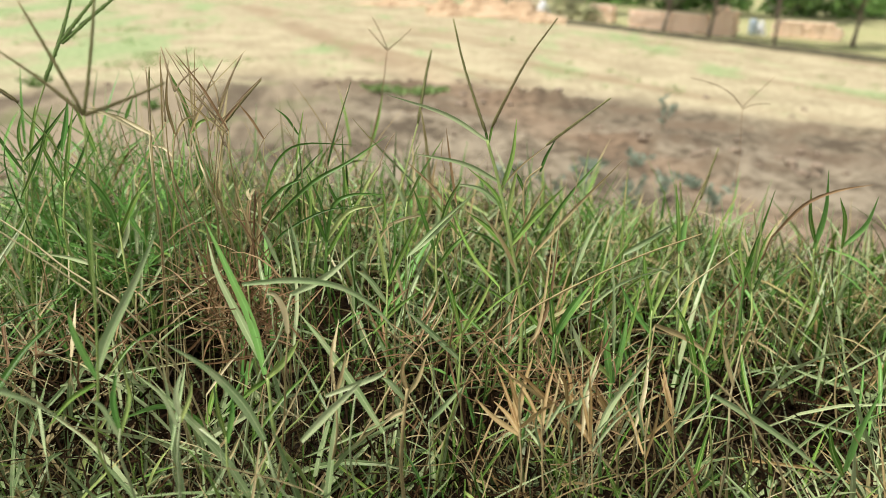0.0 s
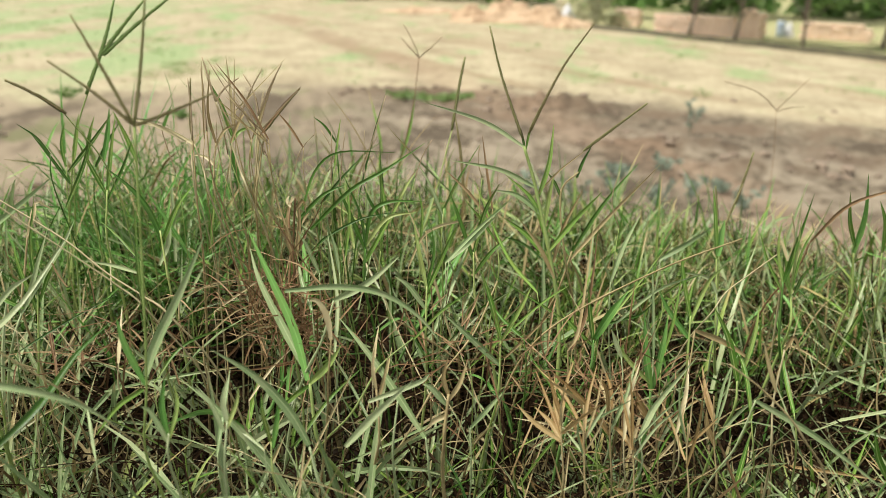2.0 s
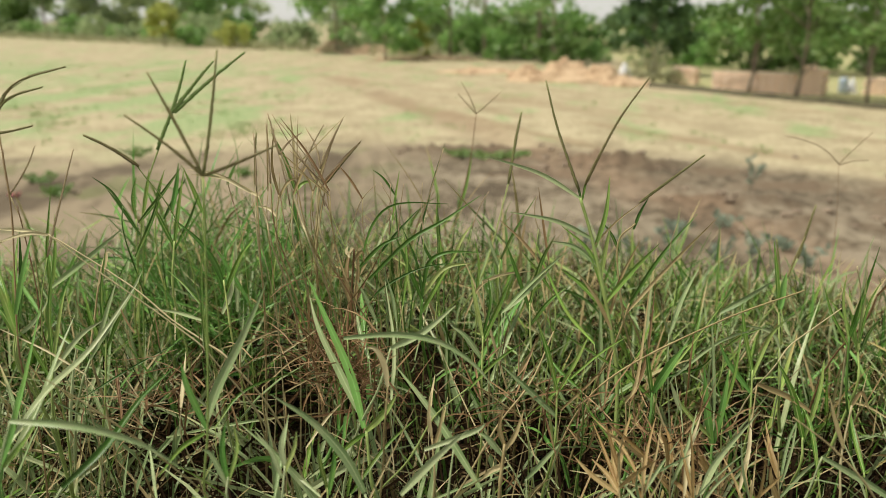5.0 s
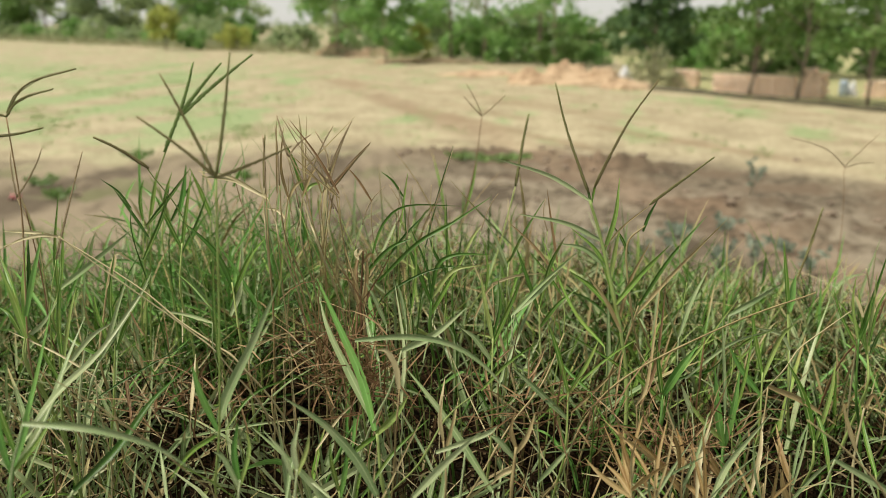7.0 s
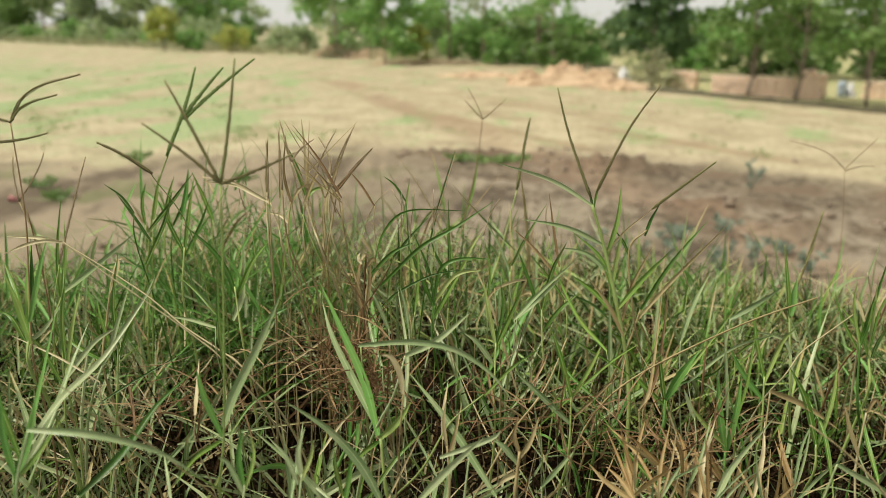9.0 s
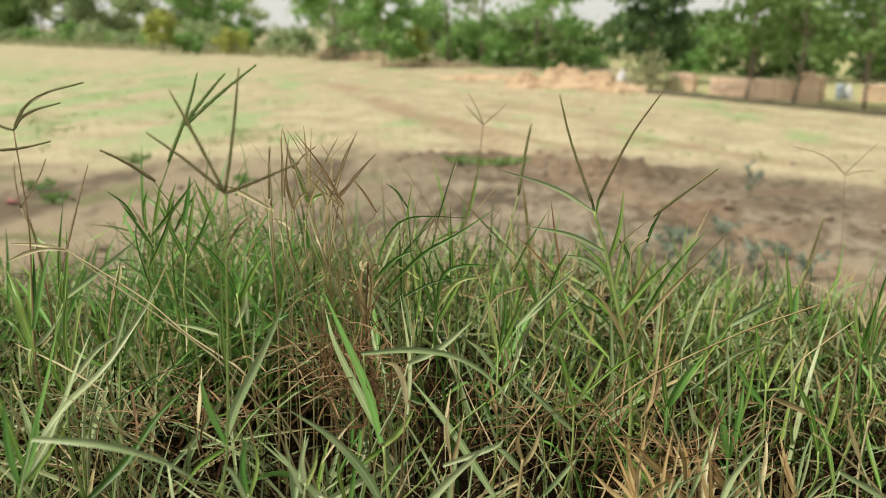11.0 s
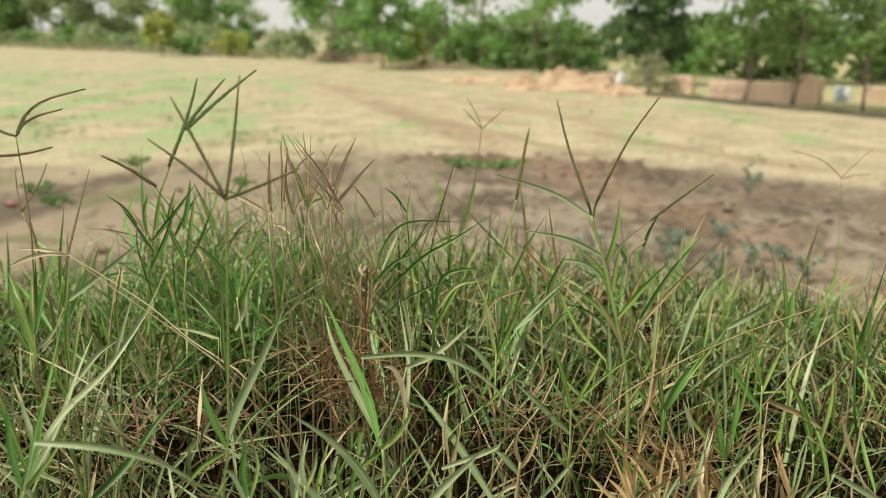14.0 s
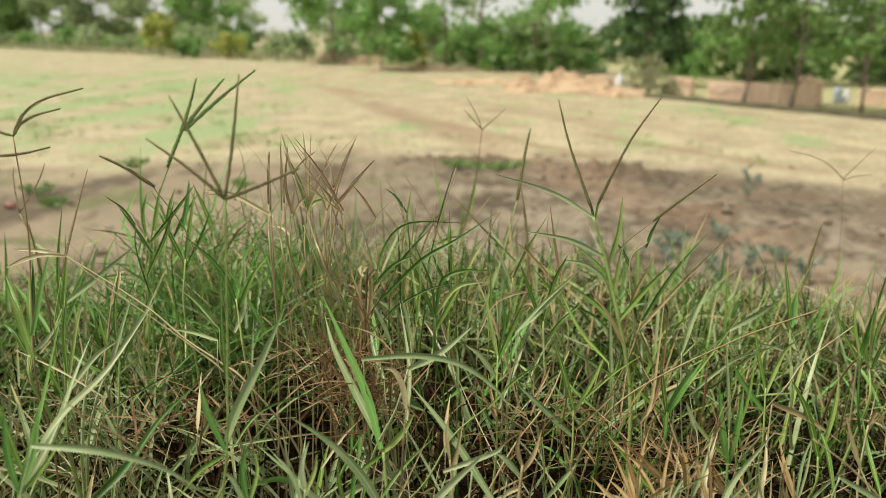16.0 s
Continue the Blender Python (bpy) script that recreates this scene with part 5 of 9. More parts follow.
grass_plant("grass_seed_head", "tall grass plant with long dark pointed leaves in a fork",
            stem=[(0.081, 0.388, 1.440), (0.083, 0.406, 1.506), (0.078, 0.416, 1.546), (0.064, 0.431, 1.604), (0.055, 0.437, 1.632)], r=0.0040, tone=GREEN,
            spikes=[[(0.054, 0.438, 1.637), (0.048, 0.442, 1.652), (0.038, 0.449, 1.679), (0.030, 0.455, 1.708)],
                    [(0.058, 0.438, 1.641), (0.066, 0.443, 1.658), (0.080, 0.452, 1.684), (0.099, 0.462, 1.710)],
                    [(0.095, 0.441, 1.629), (0.115, 0.446, 1.644), (0.137, 0.452, 1.660)]], spike_r=0.0012, spike=SPIKE,
            leaves=[(0.0027, PALE, [(0.056, 0.437, 1.631), (0.027, 0.439, 1.648), (-0.012, 0.438, 1.660)]),
                    (0.0010, STRAW, [(0.065, 0.430, 1.601), (0.079, 0.436, 1.616), (0.097, 0.441, 1.630)]),
                    (0.0014, GREEN, [(0.056, 0.437, 1.629), (0.053, 0.439, 1.640), (0.047, 0.443, 1.654)]),
                    (0.0014, GREEN, [(0.056, 0.437, 1.629), (0.059, 0.439, 1.644), (0.067, 0.444, 1.660)]),
                    (0.0030, PALE, [(0.063, 0.431, 1.606), (0.039, 0.432, 1.617), (0.007, 0.430, 1.623)]),
                    (0.0027, GREEN, [(0.072, 0.423, 1.572), (0.062, 0.429, 1.597), (0.043, 0.431, 1.614)]),
                    (0.0025, STRAW, [(0.077, 0.407, 1.550), (0.066, 0.412, 1.571), (0.052, 0.415, 1.589)]),
                    (0.0023, STRAW, [(0.077, 0.419, 1.557), (0.083, 0.426, 1.579), (0.096, 0.434, 1.605)]),
                    (0.0028, GREEN, [(0.071, 0.434, 1.576), (0.074, 0.440, 1.598), (0.077, 0.445, 1.613)]),
                    (0.0030, GREEN, [(0.065, 0.430, 1.598), (0.072, 0.434, 1.622), (0.074, 0.438, 1.647)]),
                    (0.0030, PALE, [(0.068, 0.427, 1.588), (0.052, 0.430, 1.600), (0.034, 0.432, 1.603)]),
                    (0.0032, GREEN, [(0.074, 0.420, 1.565), (0.090, 0.425, 1.585), (0.108, 0.430, 1.604)]),
                    (0.0032, GREEN, [(0.075, 0.419, 1.558), (0.058, 0.424, 1.575), (0.043, 0.428, 1.585)])])
grass_plant("grass_shoot", "kinked brown grass stem with a thin leaf",
            stem=[(0.088, 0.439, 1.550), (0.083, 0.451, 1.596), (0.095, 0.456, 1.611)], r=0.0020, tone=STRAW,
            leaves=[(0.0020, DEEP, [(0.094, 0.455, 1.607), (0.098, 0.459, 1.618), (0.104, 0.462, 1.629)]),
                    (0.0019, GREEN, [(0.084, 0.450, 1.592), (0.079, 0.453, 1.603), (0.073, 0.454, 1.611)])])
grass_plant("grass_shoot", "olive grass shoot with two long narrow leaves",
            stem=[(0.086, 0.453, 1.524), (0.095, 0.461, 1.551)], r=0.0020, tone=STRAW,
            leaves=[(0.0026, DEEP, [(0.095, 0.461, 1.551), (0.116, 0.471, 1.583), (0.142, 0.482, 1.613)]),
                    (0.0024, STRAW, [(0.093, 0.459, 1.544), (0.121, 0.470, 1.575), (0.157, 0.483, 1.611)])])
grass_plant("grass_shoot", "long dry brown grass stem lying across the sward",
            stem=[(0.036, 0.351, 1.472), (0.053, 0.358, 1.513), (0.080, 0.363, 1.541), (0.139, 0.372, 1.572), (0.186, 0.376, 1.591)], r=0.0019, tone=STRAW)
grass_plant("grass_seed_head", "thin dark grass spike leaning behind the sward",
            stem=[(0.261, 0.667, 1.487), (0.281, 0.680, 1.528)], r=0.0022, tone=GREEN,
            spikes=[[(0.281, 0.680, 1.528), (0.289, 0.688, 1.552), (0.297, 0.695, 1.577)]], spike_r=0.0016, spike=SPIKE)
grass_plant("grass_seed_head", "thin upright dark grass spike",
            stem=[(0.252, 0.611, 1.474), (0.249, 0.624, 1.523)], r=0.0020, tone=GREEN,
            spikes=[[(0.249, 0.624, 1.523), (0.247, 0.629, 1.542), (0.245, 0.633, 1.558)]], spike_r=0.0015, spike=SPIKE)
grass_plant("grass_seed_head", "faint thin seed head with wide-spread spikes",
            stem=[(0.381, 0.873, 1.436), (0.392, 0.895, 1.514), (0.393, 0.913, 1.583)], r=0.0009, tone=RUSSET,
            spikes=[[(0.393, 0.913, 1.583), (0.369, 0.917, 1.604), (0.327, 0.916, 1.616)],
                    [(0.393, 0.913, 1.583), (0.410, 0.919, 1.599), (0.433, 0.927, 1.620)],
                    [(0.393, 0.913, 1.581), (0.410, 0.916, 1.586), (0.428, 0.918, 1.587)]], spike_r=0.00070, spike=SPIKE_DRY)
grass_plant("grass_seed_head", "reddish thin grass stem with a small seed head",
            stem=[(-0.380, 0.509, 1.509), (-0.391, 0.522, 1.564), (-0.411, 0.532, 1.605)], r=0.0014, tone=STRAW,
            spikes=[[(-0.411, 0.532, 1.605), (-0.416, 0.537, 1.628), (-0.417, 0.541, 1.642)],
                    [(-0.411, 0.532, 1.605), (-0.397, 0.539, 1.628), (-0.391, 0.544, 1.645)]], spike_r=0.00084, spike=SPIKE_DRY)
grass_plant("grass_shoot", "grass shoot with one broad bright green leaf",
            stem=[(-0.062, 0.294, 1.488), (-0.068, 0.303, 1.523)], r=0.0035, tone=GREEN,
            leaves=[(0.0048, BRIGHT, [(-0.069, 0.303, 1.525), (-0.079, 0.319, 1.549), (-0.095, 0.335, 1.574), (-0.111, 0.350, 1.599)]),
                    (0.0042, PALE, [(-0.071, 0.308, 1.528), (-0.086, 0.323, 1.548), (-0.102, 0.339, 1.570), (-0.111, 0.354, 1.586)]),
                    (0.0036, GREEN, [(-0.068, 0.303, 1.523), (-0.058, 0.306, 1.533), (-0.051, 0.310, 1.544)]),
                    (0.0025, GREEN, [(-0.067, 0.293, 1.527), (-0.075, 0.291, 1.521), (-0.087, 0.287, 1.509)])])
grass_plant("grass_shoot", "grass shoot with a pale arching leaf",
            stem=[(-0.082, 0.333, 1.525), (-0.086, 0.343, 1.563)], r=0.0020, tone=GREEN,
            leaves=[(0.0030, PALE, [(-0.078, 0.297, 1.581), (-0.050, 0.300, 1.583), (-0.026, 0.301, 1.579), (-0.007, 0.300, 1.567), (0.005, 0.297, 1.553)])])
grass_plant("grass_shoot", "grass shoot with a pale leaf across others",
            stem=[(-0.060, 0.301, 1.551), (-0.054, 0.307, 1.572)], r=0.0019, tone=PALE,
            leaves=[(0.0037, PALE, [(-0.054, 0.307, 1.572), (-0.036, 0.311, 1.581), (-0.019, 0.316, 1.595)])])
grass_plant("grass_shoot", "grass shoot with a pale grey-green leaf bowing to the soil",
            stem=[(-0.206, 0.183, 1.553), (-0.202, 0.191, 1.579)], r=0.0015, tone=PALE,
            leaves=[(0.0031, PALE, [(-0.202, 0.191, 1.579), (-0.173, 0.193, 1.577), (-0.146, 0.194, 1.570), (-0.126, 0.192, 1.559)])])
grass_plant("grass_shoot", "grass shoot with a broad grey-green leaf",
            stem=[(-0.213, 0.212, 1.506), (-0.200, 0.219, 1.530)], r=0.0022, tone=PALE,
            leaves=[(0.0036, DEEP, [(-0.200, 0.219, 1.530), (-0.187, 0.241, 1.542), (-0.178, 0.263, 1.557), (-0.167, 0.284, 1.567)])])
grass_plant("grass_shoot", "grass shoot with long slanting grey-green leaves",
            stem=[(-0.242, 0.233, 1.519), (-0.239, 0.239, 1.538)], r=0.0023, tone=BRIGHT,
            leaves=[(0.0037, PALE, [(-0.239, 0.239, 1.538), (-0.235, 0.271, 1.554), (-0.225, 0.303, 1.567), (-0.211, 0.340, 1.596)]),
                    (0.0034, PALE, [(-0.241, 0.235, 1.527), (-0.237, 0.262, 1.545), (-0.237, 0.288, 1.566), (-0.238, 0.313, 1.583)]),
                    (0.0033, GREEN, [(-0.228, 0.221, 1.548), (-0.239, 0.227, 1.574), (-0.245, 0.231, 1.589)])])
grass_plant("grass_shoot", "bright green grass shoot at the edge of the tuft",
            stem=[(-0.218, 0.199, 1.538), (-0.217, 0.202, 1.550)], r=0.0023, tone=BRIGHT,
            leaves=[(0.0036, BRIGHT, [(-0.218, 0.202, 1.550), (-0.212, 0.207, 1.567), (-0.210, 0.212, 1.585)]),
                    (0.0036, BRIGHT, [(-0.218, 0.202, 1.548), (-0.224, 0.206, 1.567), (-0.227, 0.211, 1.587)]),
                    (0.0021, GREEN, [(-0.217, 0.202, 1.549), (-0.208, 0.206, 1.560), (-0.198, 0.211, 1.575)])])
grass_plant("grass_shoot", "grass shoot with a grey-green leaf slanting down",
            stem=[(-0.052, 0.245, 1.494), (-0.059, 0.250, 1.516)], r=0.0023, tone=PALE,
            leaves=[(0.0046, PALE, [(-0.059, 0.250, 1.517), (-0.070, 0.254, 1.535), (-0.087, 0.257, 1.552), (-0.108, 0.258, 1.565)])])
grass_plant("grass_shoot", "pale dry stem bent over the grass",
            stem=[(-0.146, 0.287, 1.568), (-0.168, 0.290, 1.587), (-0.217, 0.294, 1.620), (-0.238, 0.296, 1.635)], r=0.0012, tone=CREAM,
            leaves=[(0.0015, CREAM, [(-0.238, 0.296, 1.635), (-0.251, 0.295, 1.635), (-0.269, 0.291, 1.629)])])
grass_plant("grass_shoot", "dry brown withered shoot standing in the sward",
            stem=[(-0.095, 0.400, 1.546), (-0.096, 0.405, 1.564), (-0.095, 0.414, 1.599)], r=0.0026, tone=RUSSET,
            leaves=[(0.0026, STRAW, [(-0.095, 0.403, 1.557), (-0.100, 0.408, 1.579), (-0.099, 0.413, 1.597)]),
                    (0.0023, STRAW, [(-0.094, 0.404, 1.560), (-0.092, 0.410, 1.582), (-0.093, 0.415, 1.601)]),
                    (0.0014, STRAW, [(-0.096, 0.409, 1.579), (-0.103, 0.408, 1.580), (-0.111, 0.408, 1.582)]),
                    (0.0020, STRAW, [(-0.096, 0.412, 1.590), (-0.090, 0.414, 1.597), (-0.088, 0.412, 1.590)])])
grass_plant("grass_shoot", "dark green grass shoot with an arching leaf",
            stem=[(-0.097, 0.412, 1.553), (-0.092, 0.422, 1.587)], r=0.0027, tone=DEEP,
            leaves=[(0.0015, DEEP, [(-0.090, 0.412, 1.592), (-0.083, 0.423, 1.615), (-0.067, 0.425, 1.628), (-0.031, 0.428, 1.628)]),
                    (0.0024, DEEP, [(-0.085, 0.410, 1.579), (-0.059, 0.419, 1.604), (-0.036, 0.425, 1.617), (-0.011, 0.431, 1.634)]),
                    (0.0024, DEEP, [(-0.094, 0.420, 1.583), (-0.079, 0.426, 1.598), (-0.064, 0.429, 1.605)])])
grass_plant("grass_shoot", "dark green grass shoot with bowed leaves",
            stem=[(-0.050, 0.413, 1.539), (-0.050, 0.421, 1.568)], r=0.0027, tone=DEEP,
            leaves=[(0.0027, DEEP, [(-0.050, 0.420, 1.566), (-0.046, 0.426, 1.587), (-0.033, 0.429, 1.594), (-0.011, 0.431, 1.594)]),
                    (0.0027, DEEP, [(-0.049, 0.419, 1.561), (-0.061, 0.425, 1.587), (-0.069, 0.428, 1.604)]),
                    (0.0028, GREEN, [(-0.050, 0.420, 1.565), (-0.036, 0.426, 1.583), (-0.017, 0.429, 1.587)]),
                    (0.0028, GREEN, [(-0.052, 0.426, 1.550), (-0.041, 0.432, 1.569), (-0.026, 0.441, 1.596)])])
grass_plant("grass_shoot", "green grass shoot with stiff upright leaves",
            stem=[(-0.039, 0.465, 1.537), (-0.040, 0.475, 1.573)], r=0.0021, tone=DEEP,
            leaves=[(0.0023, GREEN, [(-0.039, 0.474, 1.569), (-0.045, 0.480, 1.593), (-0.047, 0.486, 1.616)]),
                    (0.0023, GREEN, [(-0.039, 0.473, 1.565), (-0.028, 0.480, 1.589), (-0.020, 0.484, 1.601)]),
                    (0.0020, DEEP, [(-0.040, 0.472, 1.561), (-0.053, 0.476, 1.581), (-0.058, 0.479, 1.593)])])
grass_plant("grass_shoot", "curled dry leaf hanging in the grass",
            stem=[(-0.053, 0.277, 1.540), (-0.052, 0.283, 1.560)], r=0.0015, tone=STRAW,
            leaves=[(0.0030, CREAM, [(-0.052, 0.283, 1.560), (-0.054, 0.286, 1.571), (-0.059, 0.288, 1.579), (-0.064, 0.287, 1.580)])])
grass_plant("grass_shoot", "dry tan leaf lying across the shoots",
            stem=[(0.155, 0.349, 1.502), (0.159, 0.359, 1.536)], r=0.0017, tone=STRAW,
            leaves=[(0.0033, STRAW, [(0.159, 0.359, 1.537), (0.180, 0.359, 1.528), (0.201, 0.357, 1.514)])])
grass_plant("grass_shoot", "bright green upright grass shoot",
            stem=[(0.132, 0.341, 1.479), (0.133, 0.347, 1.502)], r=0.0027, tone=BRIGHT,
            leaves=[(0.0041, BRIGHT, [(0.133, 0.347, 1.502), (0.129, 0.353, 1.525), (0.127, 0.359, 1.548)]),
                    (0.0037, BRIGHT, [(0.133, 0.347, 1.499), (0.139, 0.354, 1.525), (0.142, 0.360, 1.545)]),
                    (0.0027, GREEN, [(0.133, 0.348, 1.505), (0.119, 0.350, 1.519), (0.109, 0.353, 1.532)])])
grass_plant("grass_shoot", "bright green grass shoot with a broad fork of leaves",
            stem=[(0.098, 0.365, 1.503), (0.100, 0.371, 1.523)], r=0.0025, tone=BRIGHT,
            leaves=[(0.0049, BRIGHT, [(0.100, 0.371, 1.523), (0.109, 0.375, 1.537), (0.121, 0.381, 1.553)]),
                    (0.0026, GREEN, [(0.100, 0.370, 1.521), (0.097, 0.375, 1.540), (0.095, 0.379, 1.557)]),
                    (0.0026, GREEN, [(0.099, 0.370, 1.520), (0.085, 0.372, 1.533), (0.077, 0.374, 1.543)])])
grass_plant("grass_shoot", "green grass shoot with long narrow leaves",
            stem=[(0.186, 0.349, 1.489), (0.187, 0.353, 1.506)], r=0.0024, tone=GREEN,
            leaves=[(0.0038, GREEN, [(0.187, 0.353, 1.506), (0.180, 0.360, 1.532), (0.170, 0.364, 1.551)]),
                    (0.0027, GREEN, [(0.187, 0.353, 1.502), (0.196, 0.361, 1.532), (0.199, 0.367, 1.551)])])
grass_plant("grass_shoot", "dark green tufted grass shoot",
            stem=[(0.252, 0.459, 1.489), (0.253, 0.470, 1.528)], r=0.0028, tone=DEEP,
            leaves=[(0.0020, GREEN, [(0.253, 0.469, 1.524), (0.248, 0.476, 1.552), (0.250, 0.481, 1.571)]),
                    (0.0029, DEEP, [(0.253, 0.470, 1.528), (0.262, 0.478, 1.556), (0.273, 0.488, 1.591)]),
                    (0.0020, GREEN, [(0.253, 0.468, 1.520), (0.240, 0.473, 1.544), (0.234, 0.477, 1.563)]),
                    (0.0024, GREEN, [(0.254, 0.470, 1.528), (0.259, 0.474, 1.544), (0.262, 0.479, 1.560)])])
grass_plant("grass_shoot", "pale dry upright stalk",
            stem=[(0.195, 0.308, 1.489), (0.195, 0.315, 1.513), (0.200, 0.323, 1.542)], r=0.0019, tone=CREAM,
            leaves=[(0.0021, STRAW, [(0.200, 0.323, 1.542), (0.205, 0.325, 1.549), (0.210, 0.323, 1.538)]),
                    (0.0023, STRAW, [(0.196, 0.316, 1.519), (0.191, 0.320, 1.534), (0.188, 0.323, 1.546)])])
grass_plant("grass_shoot", "long dry stalk leaning towards the lens",
            stem=[(0.187, 0.255, 1.527), (0.168, 0.259, 1.548), (0.148, 0.261, 1.563)], r=0.0016, tone=STRAW)
grass_plant("grass_shoot", "dry tan grass shoot with brittle pointed leaves",
            stem=[(0.073, 0.274, 1.482), (0.071, 0.281, 1.508), (0.072, 0.285, 1.523)], r=0.0015, tone=STRAW,
            leaves=[(0.0027, GOLD, [(0.071, 0.280, 1.505), (0.057, 0.287, 1.512), (0.047, 0.295, 1.519)]),
                    (0.0027, GOLD, [(0.071, 0.280, 1.506), (0.066, 0.291, 1.510), (0.058, 0.302, 1.513)]),
                    (0.0018, GOLD, [(0.072, 0.280, 1.504), (0.066, 0.305, 1.514), (0.060, 0.330, 1.522)]),
                    (0.0023, GOLD, [(0.071, 0.283, 1.516), (0.067, 0.288, 1.528), (0.063, 0.293, 1.541)]),
                    (0.0023, GOLD, [(0.071, 0.279, 1.503), (0.070, 0.308, 1.513), (0.072, 0.335, 1.517)]),
                    (0.0010, STRAW, [(0.071, 0.282, 1.512), (0.069, 0.275, 1.530), (0.070, 0.268, 1.547)]),
                    (0.0023, GOLD, [(0.070, 0.282, 1.511), (0.075, 0.307, 1.522), (0.082, 0.330, 1.528)]),
                    (0.0014, PALE, [(0.072, 0.279, 1.503), (0.092, 0.294, 1.511), (0.116, 0.308, 1.518)]),
                    (0.0019, GOLD, [(0.071, 0.281, 1.509), (0.079, 0.276, 1.521), (0.089, 0.272, 1.532)])])
grass_plant("grass_shoot", "dry tan grass shoot with brittle pointed leaves",
            stem=[(0.103, 0.295, 1.474), (0.101, 0.302, 1.501), (0.103, 0.306, 1.514)], r=0.0016, tone=STRAW,
            leaves=[(0.0019, GOLD, [(0.100, 0.302, 1.501), (0.078, 0.293, 1.525), (0.059, 0.282, 1.542)]),
                    (0.0030, GOLD, [(0.101, 0.301, 1.497), (0.085, 0.306, 1.516), (0.068, 0.310, 1.531)]),
                    (0.0019, GOLD, [(0.100, 0.304, 1.508), (0.097, 0.302, 1.525), (0.091, 0.299, 1.536)]),
                    (0.0015, STRAW, [(0.101, 0.305, 1.509), (0.100, 0.321, 1.512), (0.098, 0.336, 1.514)]),
                    (0.0025, GOLD, [(0.101, 0.304, 1.508), (0.104, 0.324, 1.513), (0.104, 0.343, 1.515)]),
                    (0.0020, PALE, [(0.101, 0.302, 1.499), (0.113, 0.319, 1.512), (0.122, 0.334, 1.519)]),
                    (0.0013, STRAW, [(0.100, 0.305, 1.509), (0.112, 0.329, 1.509), (0.123, 0.352, 1.506)]),
                    (0.0018, PALE, [(0.100, 0.301, 1.495), (0.111, 0.314, 1.515), (0.118, 0.327, 1.533)])])
grass_plant("grass_shoot", "dry tan grass shoot with brittle pointed leaves",
            stem=[(0.140, 0.332, 1.442), (0.138, 0.339, 1.471), (0.138, 0.345, 1.493)], r=0.0017, tone=STRAW,
            leaves=[(0.0018, GOLD, [(0.137, 0.341, 1.477), (0.124, 0.363, 1.488), (0.110, 0.383, 1.491)]),
                    (0.0030, GOLD, [(0.136, 0.341, 1.477), (0.128, 0.344, 1.492), (0.119, 0.348, 1.506)]),
                    (0.0018, PALE, [(0.136, 0.340, 1.473), (0.137, 0.349, 1.485), (0.132, 0.356, 1.492)]),
                    (0.0015, STRAW, [(0.137, 0.338, 1.466), (0.143, 0.337, 1.493), (0.145, 0.334, 1.514)]),
                    (0.0029, GOLD, [(0.137, 0.340, 1.473), (0.142, 0.350, 1.483), (0.147, 0.360, 1.493)]),
                    (0.0020, PALE, [(0.138, 0.338, 1.466), (0.150, 0.353, 1.476), (0.166, 0.366, 1.483)])])
grass_plant("grass_shoot", "dry tan grass shoot with brittle pointed leaves",
            stem=[(0.177, 0.335, 1.442), (0.174, 0.343, 1.471), (0.173, 0.350, 1.497)], r=0.0017, tone=STRAW,
            leaves=[(0.0027, GOLD, [(0.175, 0.345, 1.480), (0.173, 0.365, 1.491), (0.174, 0.384, 1.501)]),
                    (0.0032, GOLD, [(0.175, 0.342, 1.466), (0.169, 0.344, 1.480), (0.168, 0.345, 1.490)]),
                    (0.0023, GOLD, [(0.174, 0.345, 1.480), (0.174, 0.371, 1.486), (0.176, 0.395, 1.488)]),
                    (0.0018, PALE, [(0.174, 0.345, 1.480), (0.184, 0.367, 1.497), (0.198, 0.387, 1.509)]),
                    (0.0015, PALE, [(0.174, 0.344, 1.476), (0.181, 0.352, 1.497), (0.185, 0.359, 1.516)]),
                    (0.0022, PALE, [(0.174, 0.343, 1.470), (0.189, 0.349, 1.486), (0.207, 0.356, 1.499)])])
grass_plant("grass_shoot", "dry tan grass shoot with brittle pointed leaves",
            stem=[(0.084, 0.264, 1.481), (0.082, 0.271, 1.507), (0.081, 0.277, 1.529)], r=0.0015, tone=STRAW,
            leaves=[(0.0013, PALE, [(0.082, 0.270, 1.504), (0.077, 0.281, 1.506), (0.072, 0.291, 1.508)]),
                    (0.0016, GOLD, [(0.082, 0.273, 1.515), (0.073, 0.298, 1.524), (0.059, 0.321, 1.529)]),
                    (0.0025, GOLD, [(0.083, 0.270, 1.504), (0.081, 0.294, 1.503), (0.082, 0.318, 1.499)]),
                    (0.0011, PALE, [(0.082, 0.270, 1.502), (0.078, 0.270, 1.516), (0.078, 0.269, 1.526)]),
                    (0.0011, STRAW, [(0.082, 0.272, 1.510), (0.089, 0.284, 1.526), (0.093, 0.296, 1.541)]),
                    (0.0018, GOLD, [(0.081, 0.271, 1.508), (0.086, 0.295, 1.520), (0.094, 0.319, 1.532)]),
                    (0.0009, STRAW, [(0.081, 0.270, 1.502), (0.093, 0.291, 1.507), (0.101, 0.312, 1.513)]),
                    (0.0016, PALE, [(0.082, 0.272, 1.511), (0.094, 0.297, 1.513), (0.109, 0.323, 1.517)])])
